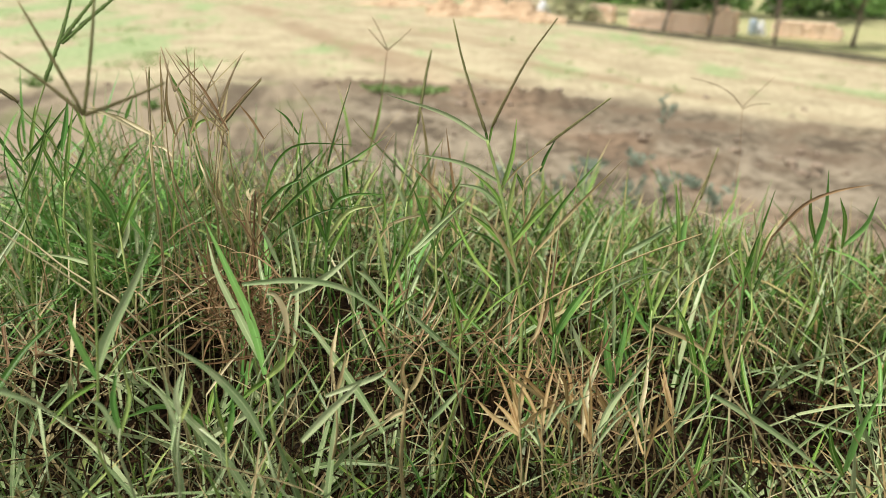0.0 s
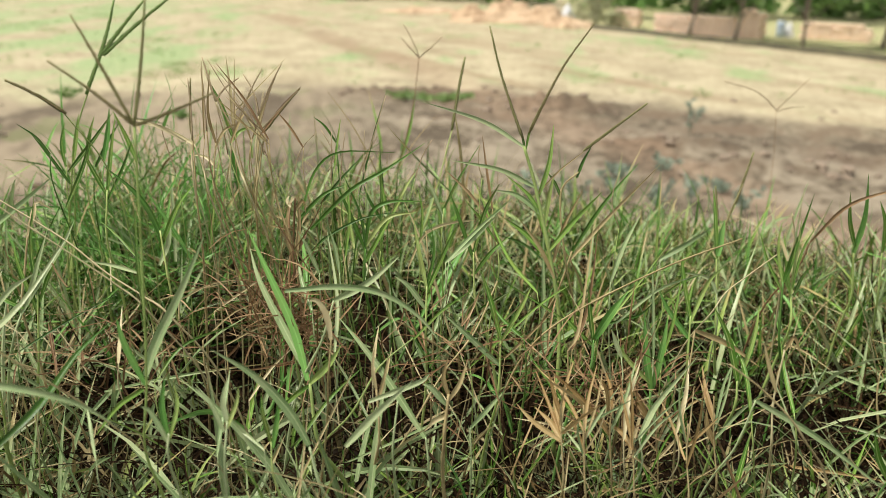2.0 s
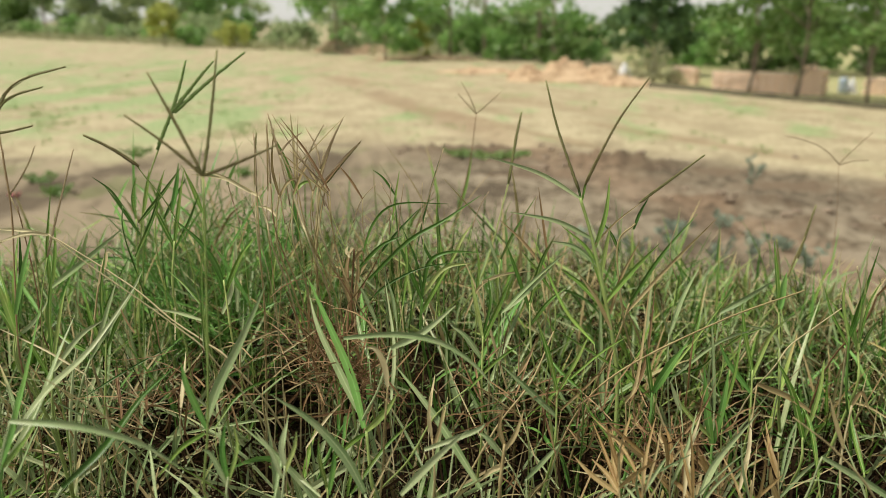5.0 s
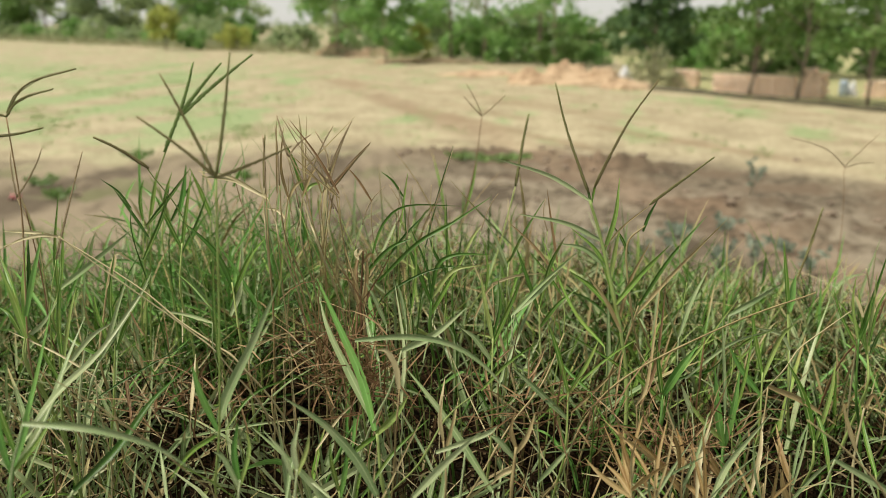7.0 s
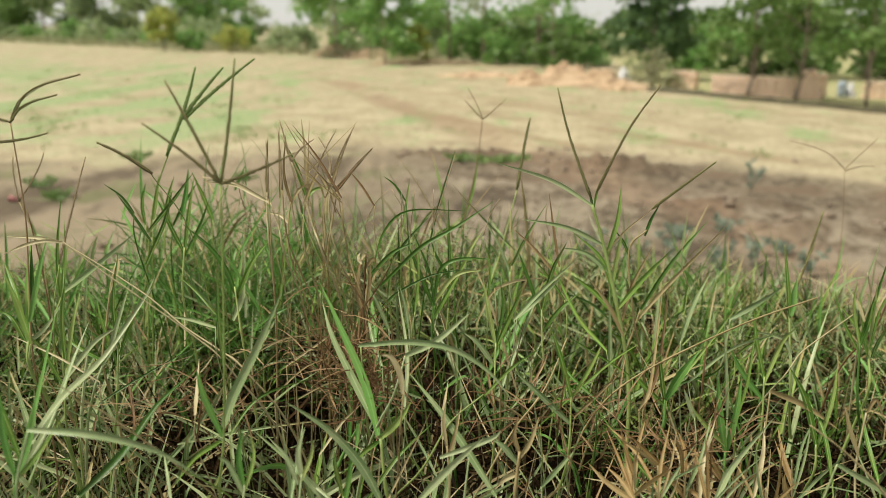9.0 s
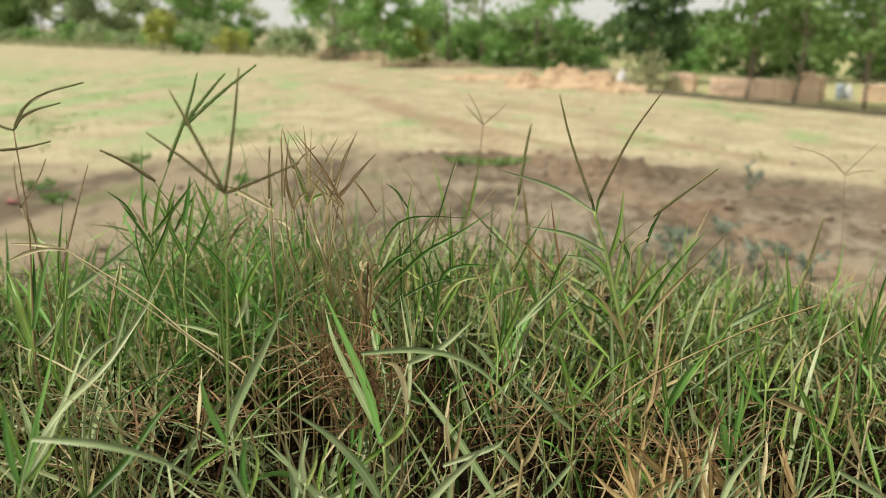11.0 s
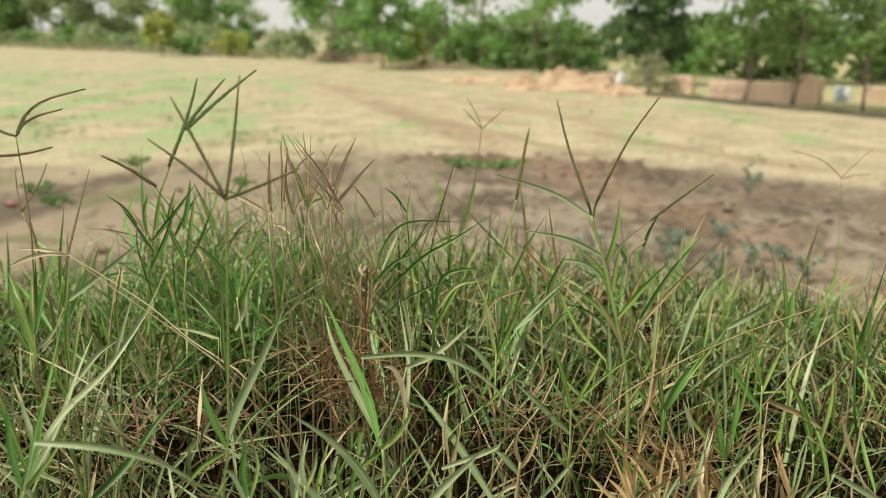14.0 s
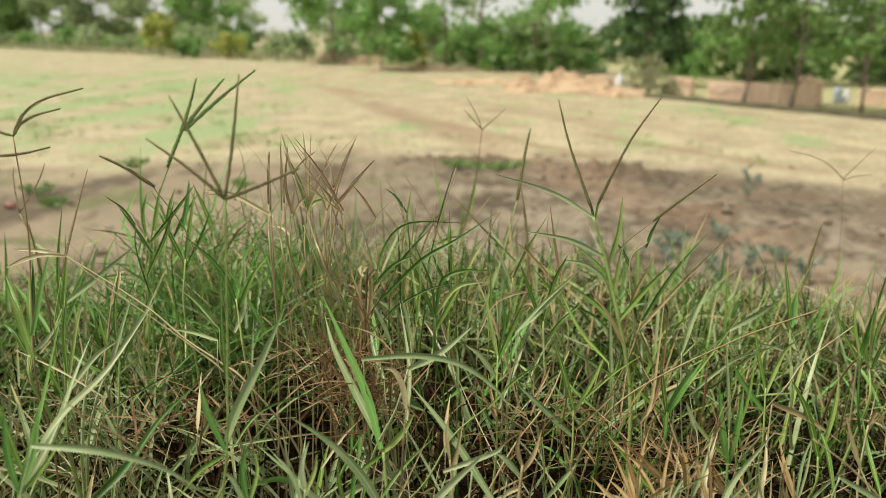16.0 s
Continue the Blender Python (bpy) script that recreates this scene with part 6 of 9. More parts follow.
grass_plant("grass_shoot", "dry tan grass shoot with brittle pointed leaves",
            stem=[(0.115, 0.284, 1.465), (0.113, 0.291, 1.491), (0.110, 0.296, 1.514)], r=0.0015, tone=STRAW,
            leaves=[(0.0029, GOLD, [(0.112, 0.291, 1.494), (0.108, 0.302, 1.498), (0.099, 0.313, 1.500)]),
                    (0.0018, PALE, [(0.113, 0.290, 1.490), (0.115, 0.314, 1.499), (0.114, 0.337, 1.504)]),
                    (0.0016, GOLD, [(0.113, 0.291, 1.494), (0.109, 0.303, 1.511), (0.106, 0.313, 1.523)]),
                    (0.0012, PALE, [(0.113, 0.289, 1.487), (0.116, 0.309, 1.490), (0.117, 0.329, 1.492)]),
                    (0.0016, GOLD, [(0.112, 0.291, 1.495), (0.111, 0.297, 1.518), (0.109, 0.302, 1.538)]),
                    (0.0014, PALE, [(0.113, 0.290, 1.490), (0.130, 0.310, 1.499), (0.150, 0.329, 1.502)]),
                    (0.0011, PALE, [(0.112, 0.292, 1.497), (0.133, 0.318, 1.501), (0.153, 0.343, 1.501)])])
grass_plant("grass_shoot", "dry tan grass shoot with brittle pointed leaves",
            stem=[(0.148, 0.295, 1.456), (0.146, 0.302, 1.483), (0.146, 0.307, 1.502)], r=0.0016, tone=STRAW,
            leaves=[(0.0016, GOLD, [(0.145, 0.301, 1.482), (0.142, 0.326, 1.491), (0.137, 0.350, 1.499)]),
                    (0.0015, STRAW, [(0.145, 0.304, 1.492), (0.144, 0.312, 1.501), (0.146, 0.318, 1.506)]),
                    (0.0012, PALE, [(0.145, 0.304, 1.492), (0.140, 0.305, 1.510), (0.138, 0.307, 1.528)]),
                    (0.0016, GOLD, [(0.146, 0.300, 1.478), (0.150, 0.301, 1.505), (0.150, 0.301, 1.529)]),
                    (0.0009, STRAW, [(0.146, 0.304, 1.492), (0.154, 0.330, 1.495), (0.162, 0.356, 1.500)]),
                    (0.0018, GOLD, [(0.146, 0.304, 1.490), (0.157, 0.311, 1.496), (0.166, 0.317, 1.501)])])
grass_plant("grass_shoot", "dry tan stalk with brittle leaves",
            stem=[(-0.027, 0.280, 1.503), (-0.029, 0.287, 1.529)], r=0.0021, tone=STRAW,
            leaves=[(0.0018, STRAW, [(-0.029, 0.287, 1.528), (-0.031, 0.290, 1.541), (-0.030, 0.293, 1.553)]),
                    (0.0018, STRAW, [(-0.028, 0.286, 1.523), (-0.025, 0.289, 1.535), (-0.023, 0.293, 1.547)])])
grass_plant("grass_shoot", "dry yellow-green shoot with short leaves",
            stem=[(0.008, 0.283, 1.500), (0.010, 0.290, 1.526)], r=0.0031, tone=STRAW,
            leaves=[(0.0023, STRAW, [(0.010, 0.290, 1.525), (0.007, 0.292, 1.535), (0.009, 0.295, 1.545)]),
                    (0.0025, STRAW, [(0.010, 0.289, 1.523), (0.016, 0.292, 1.532), (0.020, 0.296, 1.544)]),
                    (0.0031, PALE, [(0.009, 0.289, 1.520), (0.001, 0.290, 1.529), (-0.004, 0.290, 1.532)]),
                    (0.0027, STRAW, [(0.010, 0.287, 1.515), (0.003, 0.286, 1.512), (-0.003, 0.284, 1.506)])])
grass_plant("grass_shoot", "grass shoot with a narrow pale leaf slanting across",
            stem=[(-0.018, 0.261, 1.505), (-0.016, 0.269, 1.533)], r=0.0018, tone=PALE,
            leaves=[(0.0026, PALE, [(-0.031, 0.267, 1.533), (-0.006, 0.272, 1.542), (0.000, 0.274, 1.546)]),
                    (0.0037, PALE, [(-0.041, 0.251, 1.516), (-0.025, 0.257, 1.533), (-0.008, 0.263, 1.548)])])
grass_plant("grass_shoot", "pale grass shoot rising from the dark hollow",
            stem=[(-0.095, 0.227, 1.522), (-0.094, 0.232, 1.540)], r=0.0019, tone=PALE,
            leaves=[(0.0027, PALE, [(-0.094, 0.232, 1.539), (-0.096, 0.235, 1.550), (-0.093, 0.238, 1.562)]),
                    (0.0022, PALE, [(-0.098, 0.239, 1.530), (-0.104, 0.242, 1.543), (-0.112, 0.244, 1.551)]),
                    (0.0019, GREEN, [(-0.094, 0.231, 1.537), (-0.090, 0.235, 1.548), (-0.089, 0.237, 1.556)])])
grass_plant("grass_shoot", "pale grass shoot rising from the dark hollow",
            stem=[(-0.121, 0.225, 1.522), (-0.121, 0.228, 1.535)], r=0.0019, tone=PALE,
            leaves=[(0.0030, BRIGHT, [(-0.121, 0.228, 1.533), (-0.124, 0.231, 1.548), (-0.123, 0.235, 1.561)]),
                    (0.0019, GREEN, [(-0.121, 0.227, 1.532), (-0.117, 0.232, 1.548), (-0.119, 0.235, 1.558)]),
                    (0.0024, PALE, [(-0.121, 0.227, 1.530), (-0.129, 0.230, 1.545), (-0.134, 0.230, 1.548)])])
grass_plant("grass_shoot", "grey-green narrow grass shoot",
            stem=[(-0.076, 0.244, 1.500), (-0.078, 0.249, 1.519)], r=0.0017, tone=GREEN,
            leaves=[(0.0022, GREEN, [(-0.078, 0.249, 1.518), (-0.082, 0.252, 1.533), (-0.083, 0.255, 1.543)]),
                    (0.0026, BRIGHT, [(-0.077, 0.248, 1.516), (-0.075, 0.252, 1.530), (-0.075, 0.254, 1.538)])])
grass_plant("grass_shoot", "upright green grass shoot with narrow leaves",
            stem=[(-0.260, 0.314, 1.518), (-0.261, 0.323, 1.550)], r=0.0020, tone=GREEN,
            leaves=[(0.0025, GREEN, [(-0.261, 0.323, 1.549), (-0.264, 0.330, 1.577), (-0.263, 0.337, 1.603)]),
                    (0.0022, GREEN, [(-0.261, 0.322, 1.547), (-0.257, 0.330, 1.577), (-0.254, 0.335, 1.593)]),
                    (0.0025, GREEN, [(-0.261, 0.320, 1.537), (-0.275, 0.324, 1.560), (-0.282, 0.325, 1.567)]),
                    (0.0031, PALE, [(-0.260, 0.321, 1.544), (-0.245, 0.328, 1.564), (-0.232, 0.332, 1.573)])])
grass_plant("grass_shoot", "upright green grass shoot with narrow leaves",
            stem=[(-0.254, 0.363, 1.502), (-0.254, 0.374, 1.545)], r=0.0022, tone=GREEN,
            leaves=[(0.0024, GREEN, [(-0.253, 0.373, 1.542), (-0.258, 0.381, 1.571), (-0.256, 0.390, 1.603)]),
                    (0.0027, GREEN, [(-0.253, 0.373, 1.538), (-0.245, 0.379, 1.560), (-0.233, 0.388, 1.589)]),
                    (0.0024, GREEN, [(-0.254, 0.371, 1.531), (-0.265, 0.377, 1.560), (-0.269, 0.381, 1.574)])])
grass_plant("grass_shoot", "green grass shoot with stiff narrow leaves",
            stem=[(-0.252, 0.478, 1.543), (-0.252, 0.488, 1.581)], r=0.0026, tone=GREEN,
            leaves=[(0.0032, GREEN, [(-0.252, 0.488, 1.579), (-0.249, 0.495, 1.607), (-0.246, 0.504, 1.636)]),
                    (0.0032, GREEN, [(-0.252, 0.487, 1.577), (-0.264, 0.492, 1.598), (-0.274, 0.496, 1.617)]),
                    (0.0024, DEEP, [(-0.252, 0.486, 1.573), (-0.242, 0.493, 1.594), (-0.234, 0.500, 1.617)])])
grass_plant("grass_shoot", "green grass shoot with narrow leaves",
            stem=[(0.026, 0.407, 1.528), (0.023, 0.416, 1.564)], r=0.0023, tone=GREEN,
            leaves=[(0.0027, GREEN, [(0.023, 0.416, 1.562), (0.030, 0.424, 1.590), (0.039, 0.429, 1.608)]),
                    (0.0024, DEEP, [(0.024, 0.414, 1.557), (0.013, 0.421, 1.586), (0.007, 0.424, 1.601)]),
                    (0.0024, GREEN, [(0.024, 0.412, 1.550), (0.035, 0.417, 1.564), (0.048, 0.421, 1.575)])])
grass_plant("grass_shoot", "green grass shoot with narrow leaves",
            stem=[(-0.006, 0.361, 1.526), (-0.006, 0.370, 1.557)], r=0.0021, tone=GREEN,
            leaves=[(0.0026, GREEN, [(-0.006, 0.369, 1.555), (-0.011, 0.375, 1.577), (-0.015, 0.380, 1.597)]),
                    (0.0026, GREEN, [(-0.006, 0.369, 1.553), (0.003, 0.375, 1.574), (0.010, 0.380, 1.591)]),
                    (0.0032, PALE, [(-0.006, 0.366, 1.543), (-0.017, 0.369, 1.557), (-0.026, 0.370, 1.563)]),
                    (0.0017, DEEP, [(-0.006, 0.370, 1.557), (-0.002, 0.376, 1.577), (-0.004, 0.380, 1.594)])])
grass_plant("grass_shoot", "pale grass shoot with long leaf",
            stem=[(0.038, 0.319, 1.509), (0.039, 0.329, 1.543)], r=0.0020, tone=GREEN,
            leaves=[(0.0026, GREEN, [(0.039, 0.328, 1.542), (0.032, 0.334, 1.565), (0.026, 0.338, 1.581)]),
                    (0.0023, GREEN, [(0.039, 0.328, 1.540), (0.050, 0.334, 1.559), (0.056, 0.338, 1.571)]),
                    (0.0033, PALE, [(0.039, 0.324, 1.527), (0.021, 0.327, 1.543), (0.006, 0.329, 1.556)])])
grass_plant("grass_shoot", "green grass shoot with long narrow leaves",
            stem=[(0.172, 0.409, 1.484), (0.173, 0.418, 1.521)], r=0.0023, tone=GREEN,
            leaves=[(0.0027, GREEN, [(0.173, 0.418, 1.519), (0.167, 0.425, 1.546), (0.165, 0.429, 1.564)]),
                    (0.0027, GREEN, [(0.173, 0.417, 1.517), (0.184, 0.425, 1.543), (0.195, 0.429, 1.554)]),
                    (0.0034, BRIGHT, [(0.172, 0.414, 1.506), (0.158, 0.418, 1.524), (0.150, 0.421, 1.539)])])
grass_plant("grass_shoot", "dry stem slanting through the sward",
            stem=[(-0.016, 0.299, 1.489), (0.005, 0.320, 1.521), (0.024, 0.337, 1.542), (0.037, 0.356, 1.567)], r=0.0016, tone=STRAW)
grass_plant("grass_shoot", "long narrow green stem slanting through the sward",
            stem=[(-0.043, 0.292, 1.512), (-0.029, 0.304, 1.534), (-0.011, 0.315, 1.547)], r=0.0016, tone=GREEN,
            leaves=[(0.0015, GREEN, [(-0.010, 0.305, 1.551), (0.005, 0.311, 1.566), (0.023, 0.316, 1.578)])])
grass_plant("grass_seed_head", "dry thin brown grass spike leaning out of the sward",
            stem=[(-0.100, 0.431, 1.584), (-0.116, 0.438, 1.618)], r=0.0009, tone=GREEN,
            spikes=[[(-0.116, 0.438, 1.618), (-0.128, 0.443, 1.639), (-0.140, 0.447, 1.660)]], spike_r=0.00050, spike=SPIKE_DRY)
grass_plant("grass_seed_head", "dry thin brown grass spike leaning out of the sward",
            stem=[(-0.104, 0.431, 1.588), (-0.120, 0.439, 1.622)], r=0.0009, tone=GREEN,
            spikes=[[(-0.120, 0.439, 1.622), (-0.128, 0.444, 1.645), (-0.135, 0.448, 1.663)]], spike_r=0.00050, spike=SPIKE_DRY)
grass_plant("grass_seed_head", "dry thin brown grass spike leaning out of the sward",
            stem=[(-0.074, 0.433, 1.584), (-0.075, 0.438, 1.603)], r=0.0009, tone=GREEN,
            spikes=[[(-0.075, 0.438, 1.603), (-0.075, 0.442, 1.618), (-0.075, 0.447, 1.637)]], spike_r=0.00050, spike=SPIKE_DRY)
grass_plant("grass_seed_head", "dry thin brown grass spike leaning out of the sward",
            stem=[(-0.068, 0.433, 1.580), (-0.069, 0.438, 1.599)], r=0.0009, tone=GREEN,
            spikes=[[(-0.069, 0.438, 1.599), (-0.068, 0.443, 1.618), (-0.066, 0.448, 1.637)]], spike_r=0.00050, spike=SPIKE_DRY)
grass_plant("grass_seed_head", "dry thin brown grass spike leaning out of the sward",
            stem=[(-0.059, 0.435, 1.588), (-0.054, 0.442, 1.611)], r=0.0009, tone=GREEN,
            spikes=[[(-0.054, 0.442, 1.611), (-0.048, 0.448, 1.630), (-0.039, 0.457, 1.661)]], spike_r=0.00050, spike=SPIKE_DRY)
grass_plant("grass_seed_head", "dry thin brown grass spike leaning out of the sward",
            stem=[(-0.080, 0.435, 1.595), (-0.077, 0.440, 1.611)], r=0.0009, tone=GREEN,
            spikes=[[(-0.077, 0.440, 1.611), (-0.073, 0.443, 1.622), (-0.082, 0.447, 1.638)]], spike_r=0.00050, spike=SPIKE_DRY)
grass_plant("grass_seed_head", "dry thin brown grass spike leaning out of the sward",
            stem=[(-0.051, 0.435, 1.584), (-0.051, 0.440, 1.603)], r=0.0009, tone=GREEN,
            spikes=[[(-0.051, 0.440, 1.603), (-0.053, 0.444, 1.618), (-0.053, 0.449, 1.638)]], spike_r=0.00050, spike=SPIKE_DRY)
grass_plant("grass_seed_head", "dry thin brown grass spike leaning out of the sward",
            stem=[(-0.139, 0.428, 1.588), (-0.147, 0.433, 1.610)], r=0.0009, tone=GREEN,
            spikes=[[(-0.147, 0.433, 1.610), (-0.151, 0.438, 1.629), (-0.152, 0.442, 1.644)]], spike_r=0.00050, spike=SPIKE_DRY)
grass_plant("grass_seed_head", "dry thin brown grass spike leaning out of the sward",
            stem=[(-0.107, 0.430, 1.584), (-0.100, 0.438, 1.611)], r=0.0009, tone=GREEN,
            spikes=[[(-0.100, 0.438, 1.611), (-0.095, 0.442, 1.626), (-0.085, 0.446, 1.637)]], spike_r=0.00050, spike=SPIKE_DRY)
grass_plant("grass_seed_head", "dry thin brown grass spike leaning out of the sward",
            stem=[(-0.131, 0.430, 1.592), (-0.144, 0.437, 1.622)], r=0.0009, tone=GREEN,
            spikes=[[(-0.144, 0.437, 1.622), (-0.150, 0.443, 1.648), (-0.159, 0.449, 1.674)]], spike_r=0.00050, spike=SPIKE_DRY)
grass_plant("grass_seed_head", "dry thin brown grass spike leaning out of the sward",
            stem=[(-0.174, 0.424, 1.584), (-0.178, 0.430, 1.610)], r=0.0009, tone=GREEN,
            spikes=[[(-0.178, 0.430, 1.610), (-0.185, 0.435, 1.629), (-0.188, 0.437, 1.640)]], spike_r=0.00050, spike=SPIKE_DRY)
grass_plant("grass_seed_head", "dry thin brown grass spike leaning out of the sward",
            stem=[(-0.024, 0.438, 1.584), (-0.018, 0.444, 1.607)], r=0.0009, tone=GREEN,
            spikes=[[(-0.018, 0.444, 1.607), (-0.013, 0.449, 1.622), (-0.007, 0.452, 1.632)]], spike_r=0.00050, spike=SPIKE_DRY)
grass_plant("grass_seed_head", "dry thin brown grass spike leaning out of the sward",
            stem=[(0.027, 0.443, 1.584), (0.028, 0.449, 1.607)], r=0.0009, tone=GREEN,
            spikes=[[(0.028, 0.449, 1.607), (0.025, 0.452, 1.618), (0.026, 0.454, 1.629)]], spike_r=0.00050, spike=SPIKE_DRY)
grass_plant("grass_seed_head", "dry thin brown grass spike leaning out of the sward",
            stem=[(0.122, 0.442, 1.550), (0.125, 0.449, 1.573)], r=0.0009, tone=GREEN,
            spikes=[[(0.125, 0.449, 1.573), (0.119, 0.453, 1.592), (0.124, 0.459, 1.611)]], spike_r=0.00050, spike=SPIKE_DRY)
grass_plant("grass_tuft", "dry brownish grass tuft on the falling edge of the bank",
            stem=[(0.380, 0.899, 1.338), (0.379, 0.907, 1.369)], r=0.0028, tone=STRAW,
            leaves=[(0.0022, STRAW, [(0.379, 0.907, 1.370), (0.350, 0.902, 1.390), (0.317, 0.895, 1.403)]),
                    (0.0029, STRAW, [(0.379, 0.907, 1.371), (0.362, 0.904, 1.392), (0.337, 0.899, 1.408)]),
                    (0.0032, STRAW, [(0.380, 0.905, 1.361), (0.356, 0.890, 1.408), (0.336, 0.872, 1.441)]),
                    (0.0027, STRAW, [(0.379, 0.907, 1.368), (0.377, 0.935, 1.387), (0.379, 0.961, 1.398)]),
                    (0.0028, STRAW, [(0.380, 0.905, 1.361), (0.389, 0.909, 1.401), (0.390, 0.909, 1.428)]),
                    (0.0029, STRAW, [(0.380, 0.904, 1.359), (0.384, 0.897, 1.386), (0.384, 0.887, 1.405)]),
                    (0.0025, GREEN, [(0.380, 0.904, 1.360), (0.394, 0.914, 1.386), (0.416, 0.922, 1.403)]),
                    (0.0029, STRAW, [(0.379, 0.906, 1.368), (0.401, 0.908, 1.390), (0.420, 0.908, 1.406)])])
grass_plant("grass_tuft", "dry brownish grass tuft on the falling edge of the bank",
            stem=[(0.396, 0.855, 1.364), (0.395, 0.863, 1.393)], r=0.0027, tone=STRAW,
            leaves=[(0.0027, STRAW, [(0.395, 0.863, 1.392), (0.367, 0.861, 1.410), (0.345, 0.859, 1.423)]),
                    (0.0029, GREEN, [(0.395, 0.861, 1.386), (0.378, 0.874, 1.410), (0.364, 0.885, 1.424)]),
                    (0.0021, STRAW, [(0.395, 0.862, 1.391), (0.389, 0.862, 1.420), (0.376, 0.859, 1.439)]),
                    (0.0031, GREEN, [(0.395, 0.862, 1.390), (0.388, 0.853, 1.419), (0.388, 0.843, 1.439)]),
                    (0.0026, STRAW, [(0.395, 0.861, 1.386), (0.409, 0.888, 1.411), (0.417, 0.913, 1.426)]),
                    (0.0026, STRAW, [(0.395, 0.863, 1.394), (0.412, 0.880, 1.429), (0.427, 0.894, 1.451)]),
                    (0.0030, GREEN, [(0.395, 0.861, 1.388), (0.423, 0.880, 1.411), (0.450, 0.896, 1.425)])])
grass_plant("grass_tuft", "dry brownish grass tuft on the falling edge of the bank",
            stem=[(0.368, 0.946, 1.326), (0.367, 0.955, 1.358)], r=0.0030, tone=STRAW,
            leaves=[(0.0024, GREEN, [(0.367, 0.953, 1.352), (0.347, 0.966, 1.386), (0.329, 0.975, 1.409)]),
                    (0.0031, STRAW, [(0.367, 0.953, 1.351), (0.357, 0.949, 1.383), (0.345, 0.943, 1.406)]),
                    (0.0033, STRAW, [(0.367, 0.955, 1.360), (0.370, 0.991, 1.396), (0.380, 1.024, 1.419)]),
                    (0.0027, STRAW, [(0.367, 0.953, 1.352), (0.367, 0.960, 1.373), (0.365, 0.965, 1.387)]),
                    (0.0023, STRAW, [(0.367, 0.953, 1.351), (0.369, 0.938, 1.381), (0.368, 0.922, 1.404)]),
                    (0.0026, STRAW, [(0.368, 0.952, 1.350), (0.386, 0.967, 1.365), (0.401, 0.980, 1.375)])])
grass_plant("grass_tuft", "dry brownish grass tuft on the falling edge of the bank",
            stem=[(0.288, 0.852, 1.390), (0.287, 0.860, 1.419)], r=0.0027, tone=STRAW,
            leaves=[(0.0026, STRAW, [(0.287, 0.859, 1.417), (0.264, 0.847, 1.446), (0.240, 0.832, 1.466)]),
                    (0.0024, STRAW, [(0.287, 0.859, 1.415), (0.279, 0.867, 1.446), (0.276, 0.874, 1.466)]),
                    (0.0027, GREEN, [(0.287, 0.859, 1.418), (0.285, 0.870, 1.442), (0.288, 0.878, 1.458)]),
                    (0.0028, GREEN, [(0.287, 0.860, 1.423), (0.290, 0.880, 1.451), (0.297, 0.897, 1.469)]),
                    (0.0024, STRAW, [(0.287, 0.858, 1.414), (0.308, 0.883, 1.430), (0.332, 0.905, 1.438)])])
grass_plant("grass_tuft", "dry brownish grass tuft on the falling edge of the bank",
            stem=[(0.415, 0.812, 1.389), (0.414, 0.819, 1.417)], r=0.0026, tone=STRAW,
            leaves=[(0.0028, STRAW, [(0.414, 0.819, 1.416), (0.392, 0.814, 1.442), (0.374, 0.808, 1.460)]),
                    (0.0021, STRAW, [(0.414, 0.818, 1.412), (0.416, 0.850, 1.438), (0.413, 0.878, 1.454)]),
                    (0.0030, GREEN, [(0.414, 0.817, 1.409), (0.412, 0.827, 1.436), (0.404, 0.834, 1.455)]),
                    (0.0022, STRAW, [(0.414, 0.820, 1.420), (0.422, 0.848, 1.437), (0.433, 0.875, 1.446)]),
                    (0.0021, STRAW, [(0.414, 0.818, 1.412), (0.409, 0.801, 1.447), (0.411, 0.782, 1.471)]),
                    (0.0029, STRAW, [(0.414, 0.819, 1.417), (0.433, 0.826, 1.433), (0.451, 0.831, 1.444)])])
grass_plant("grass_shoot", "upright green grass shoot with one long leaf",
            stem=[(-0.281, 0.320, 1.546), (-0.283, 0.325, 1.564)], r=0.0018, tone=GREEN,
            leaves=[(0.0033, GREEN, [(-0.283, 0.325, 1.564), (-0.294, 0.347, 1.592), (-0.301, 0.368, 1.617)])])
grass_plant("grass_shoot", "upright green grass shoot with one long leaf",
            stem=[(-0.276, 0.311, 1.551), (-0.278, 0.316, 1.569)], r=0.0019, tone=GREEN,
            leaves=[(0.0034, GREEN, [(-0.278, 0.316, 1.569), (-0.295, 0.336, 1.593), (-0.312, 0.354, 1.605)])])
grass_plant("grass_shoot", "upright green grass shoot with one long leaf",
            stem=[(-0.272, 0.338, 1.534), (-0.274, 0.343, 1.553)], r=0.0016, tone=GREEN,
            leaves=[(0.0028, GREEN, [(-0.274, 0.343, 1.553), (-0.283, 0.364, 1.575), (-0.291, 0.385, 1.598)])])
grass_plant("grass_shoot", "upright green grass shoot with one long leaf",
            stem=[(-0.240, 0.232, 1.512), (-0.242, 0.235, 1.527)], r=0.0012, tone=BRIGHT,
            leaves=[(0.0026, BRIGHT, [(-0.242, 0.235, 1.527), (-0.240, 0.260, 1.562), (-0.240, 0.287, 1.602)])])
grass_plant("grass_shoot", "narrow green grass shoot leaning across others",
            stem=[(-0.177, 0.353, 1.554), (-0.179, 0.358, 1.573)], r=0.0011, tone=GREEN,
            leaves=[(0.0014, GREEN, [(-0.179, 0.358, 1.573), (-0.197, 0.374, 1.582), (-0.215, 0.389, 1.588)])])
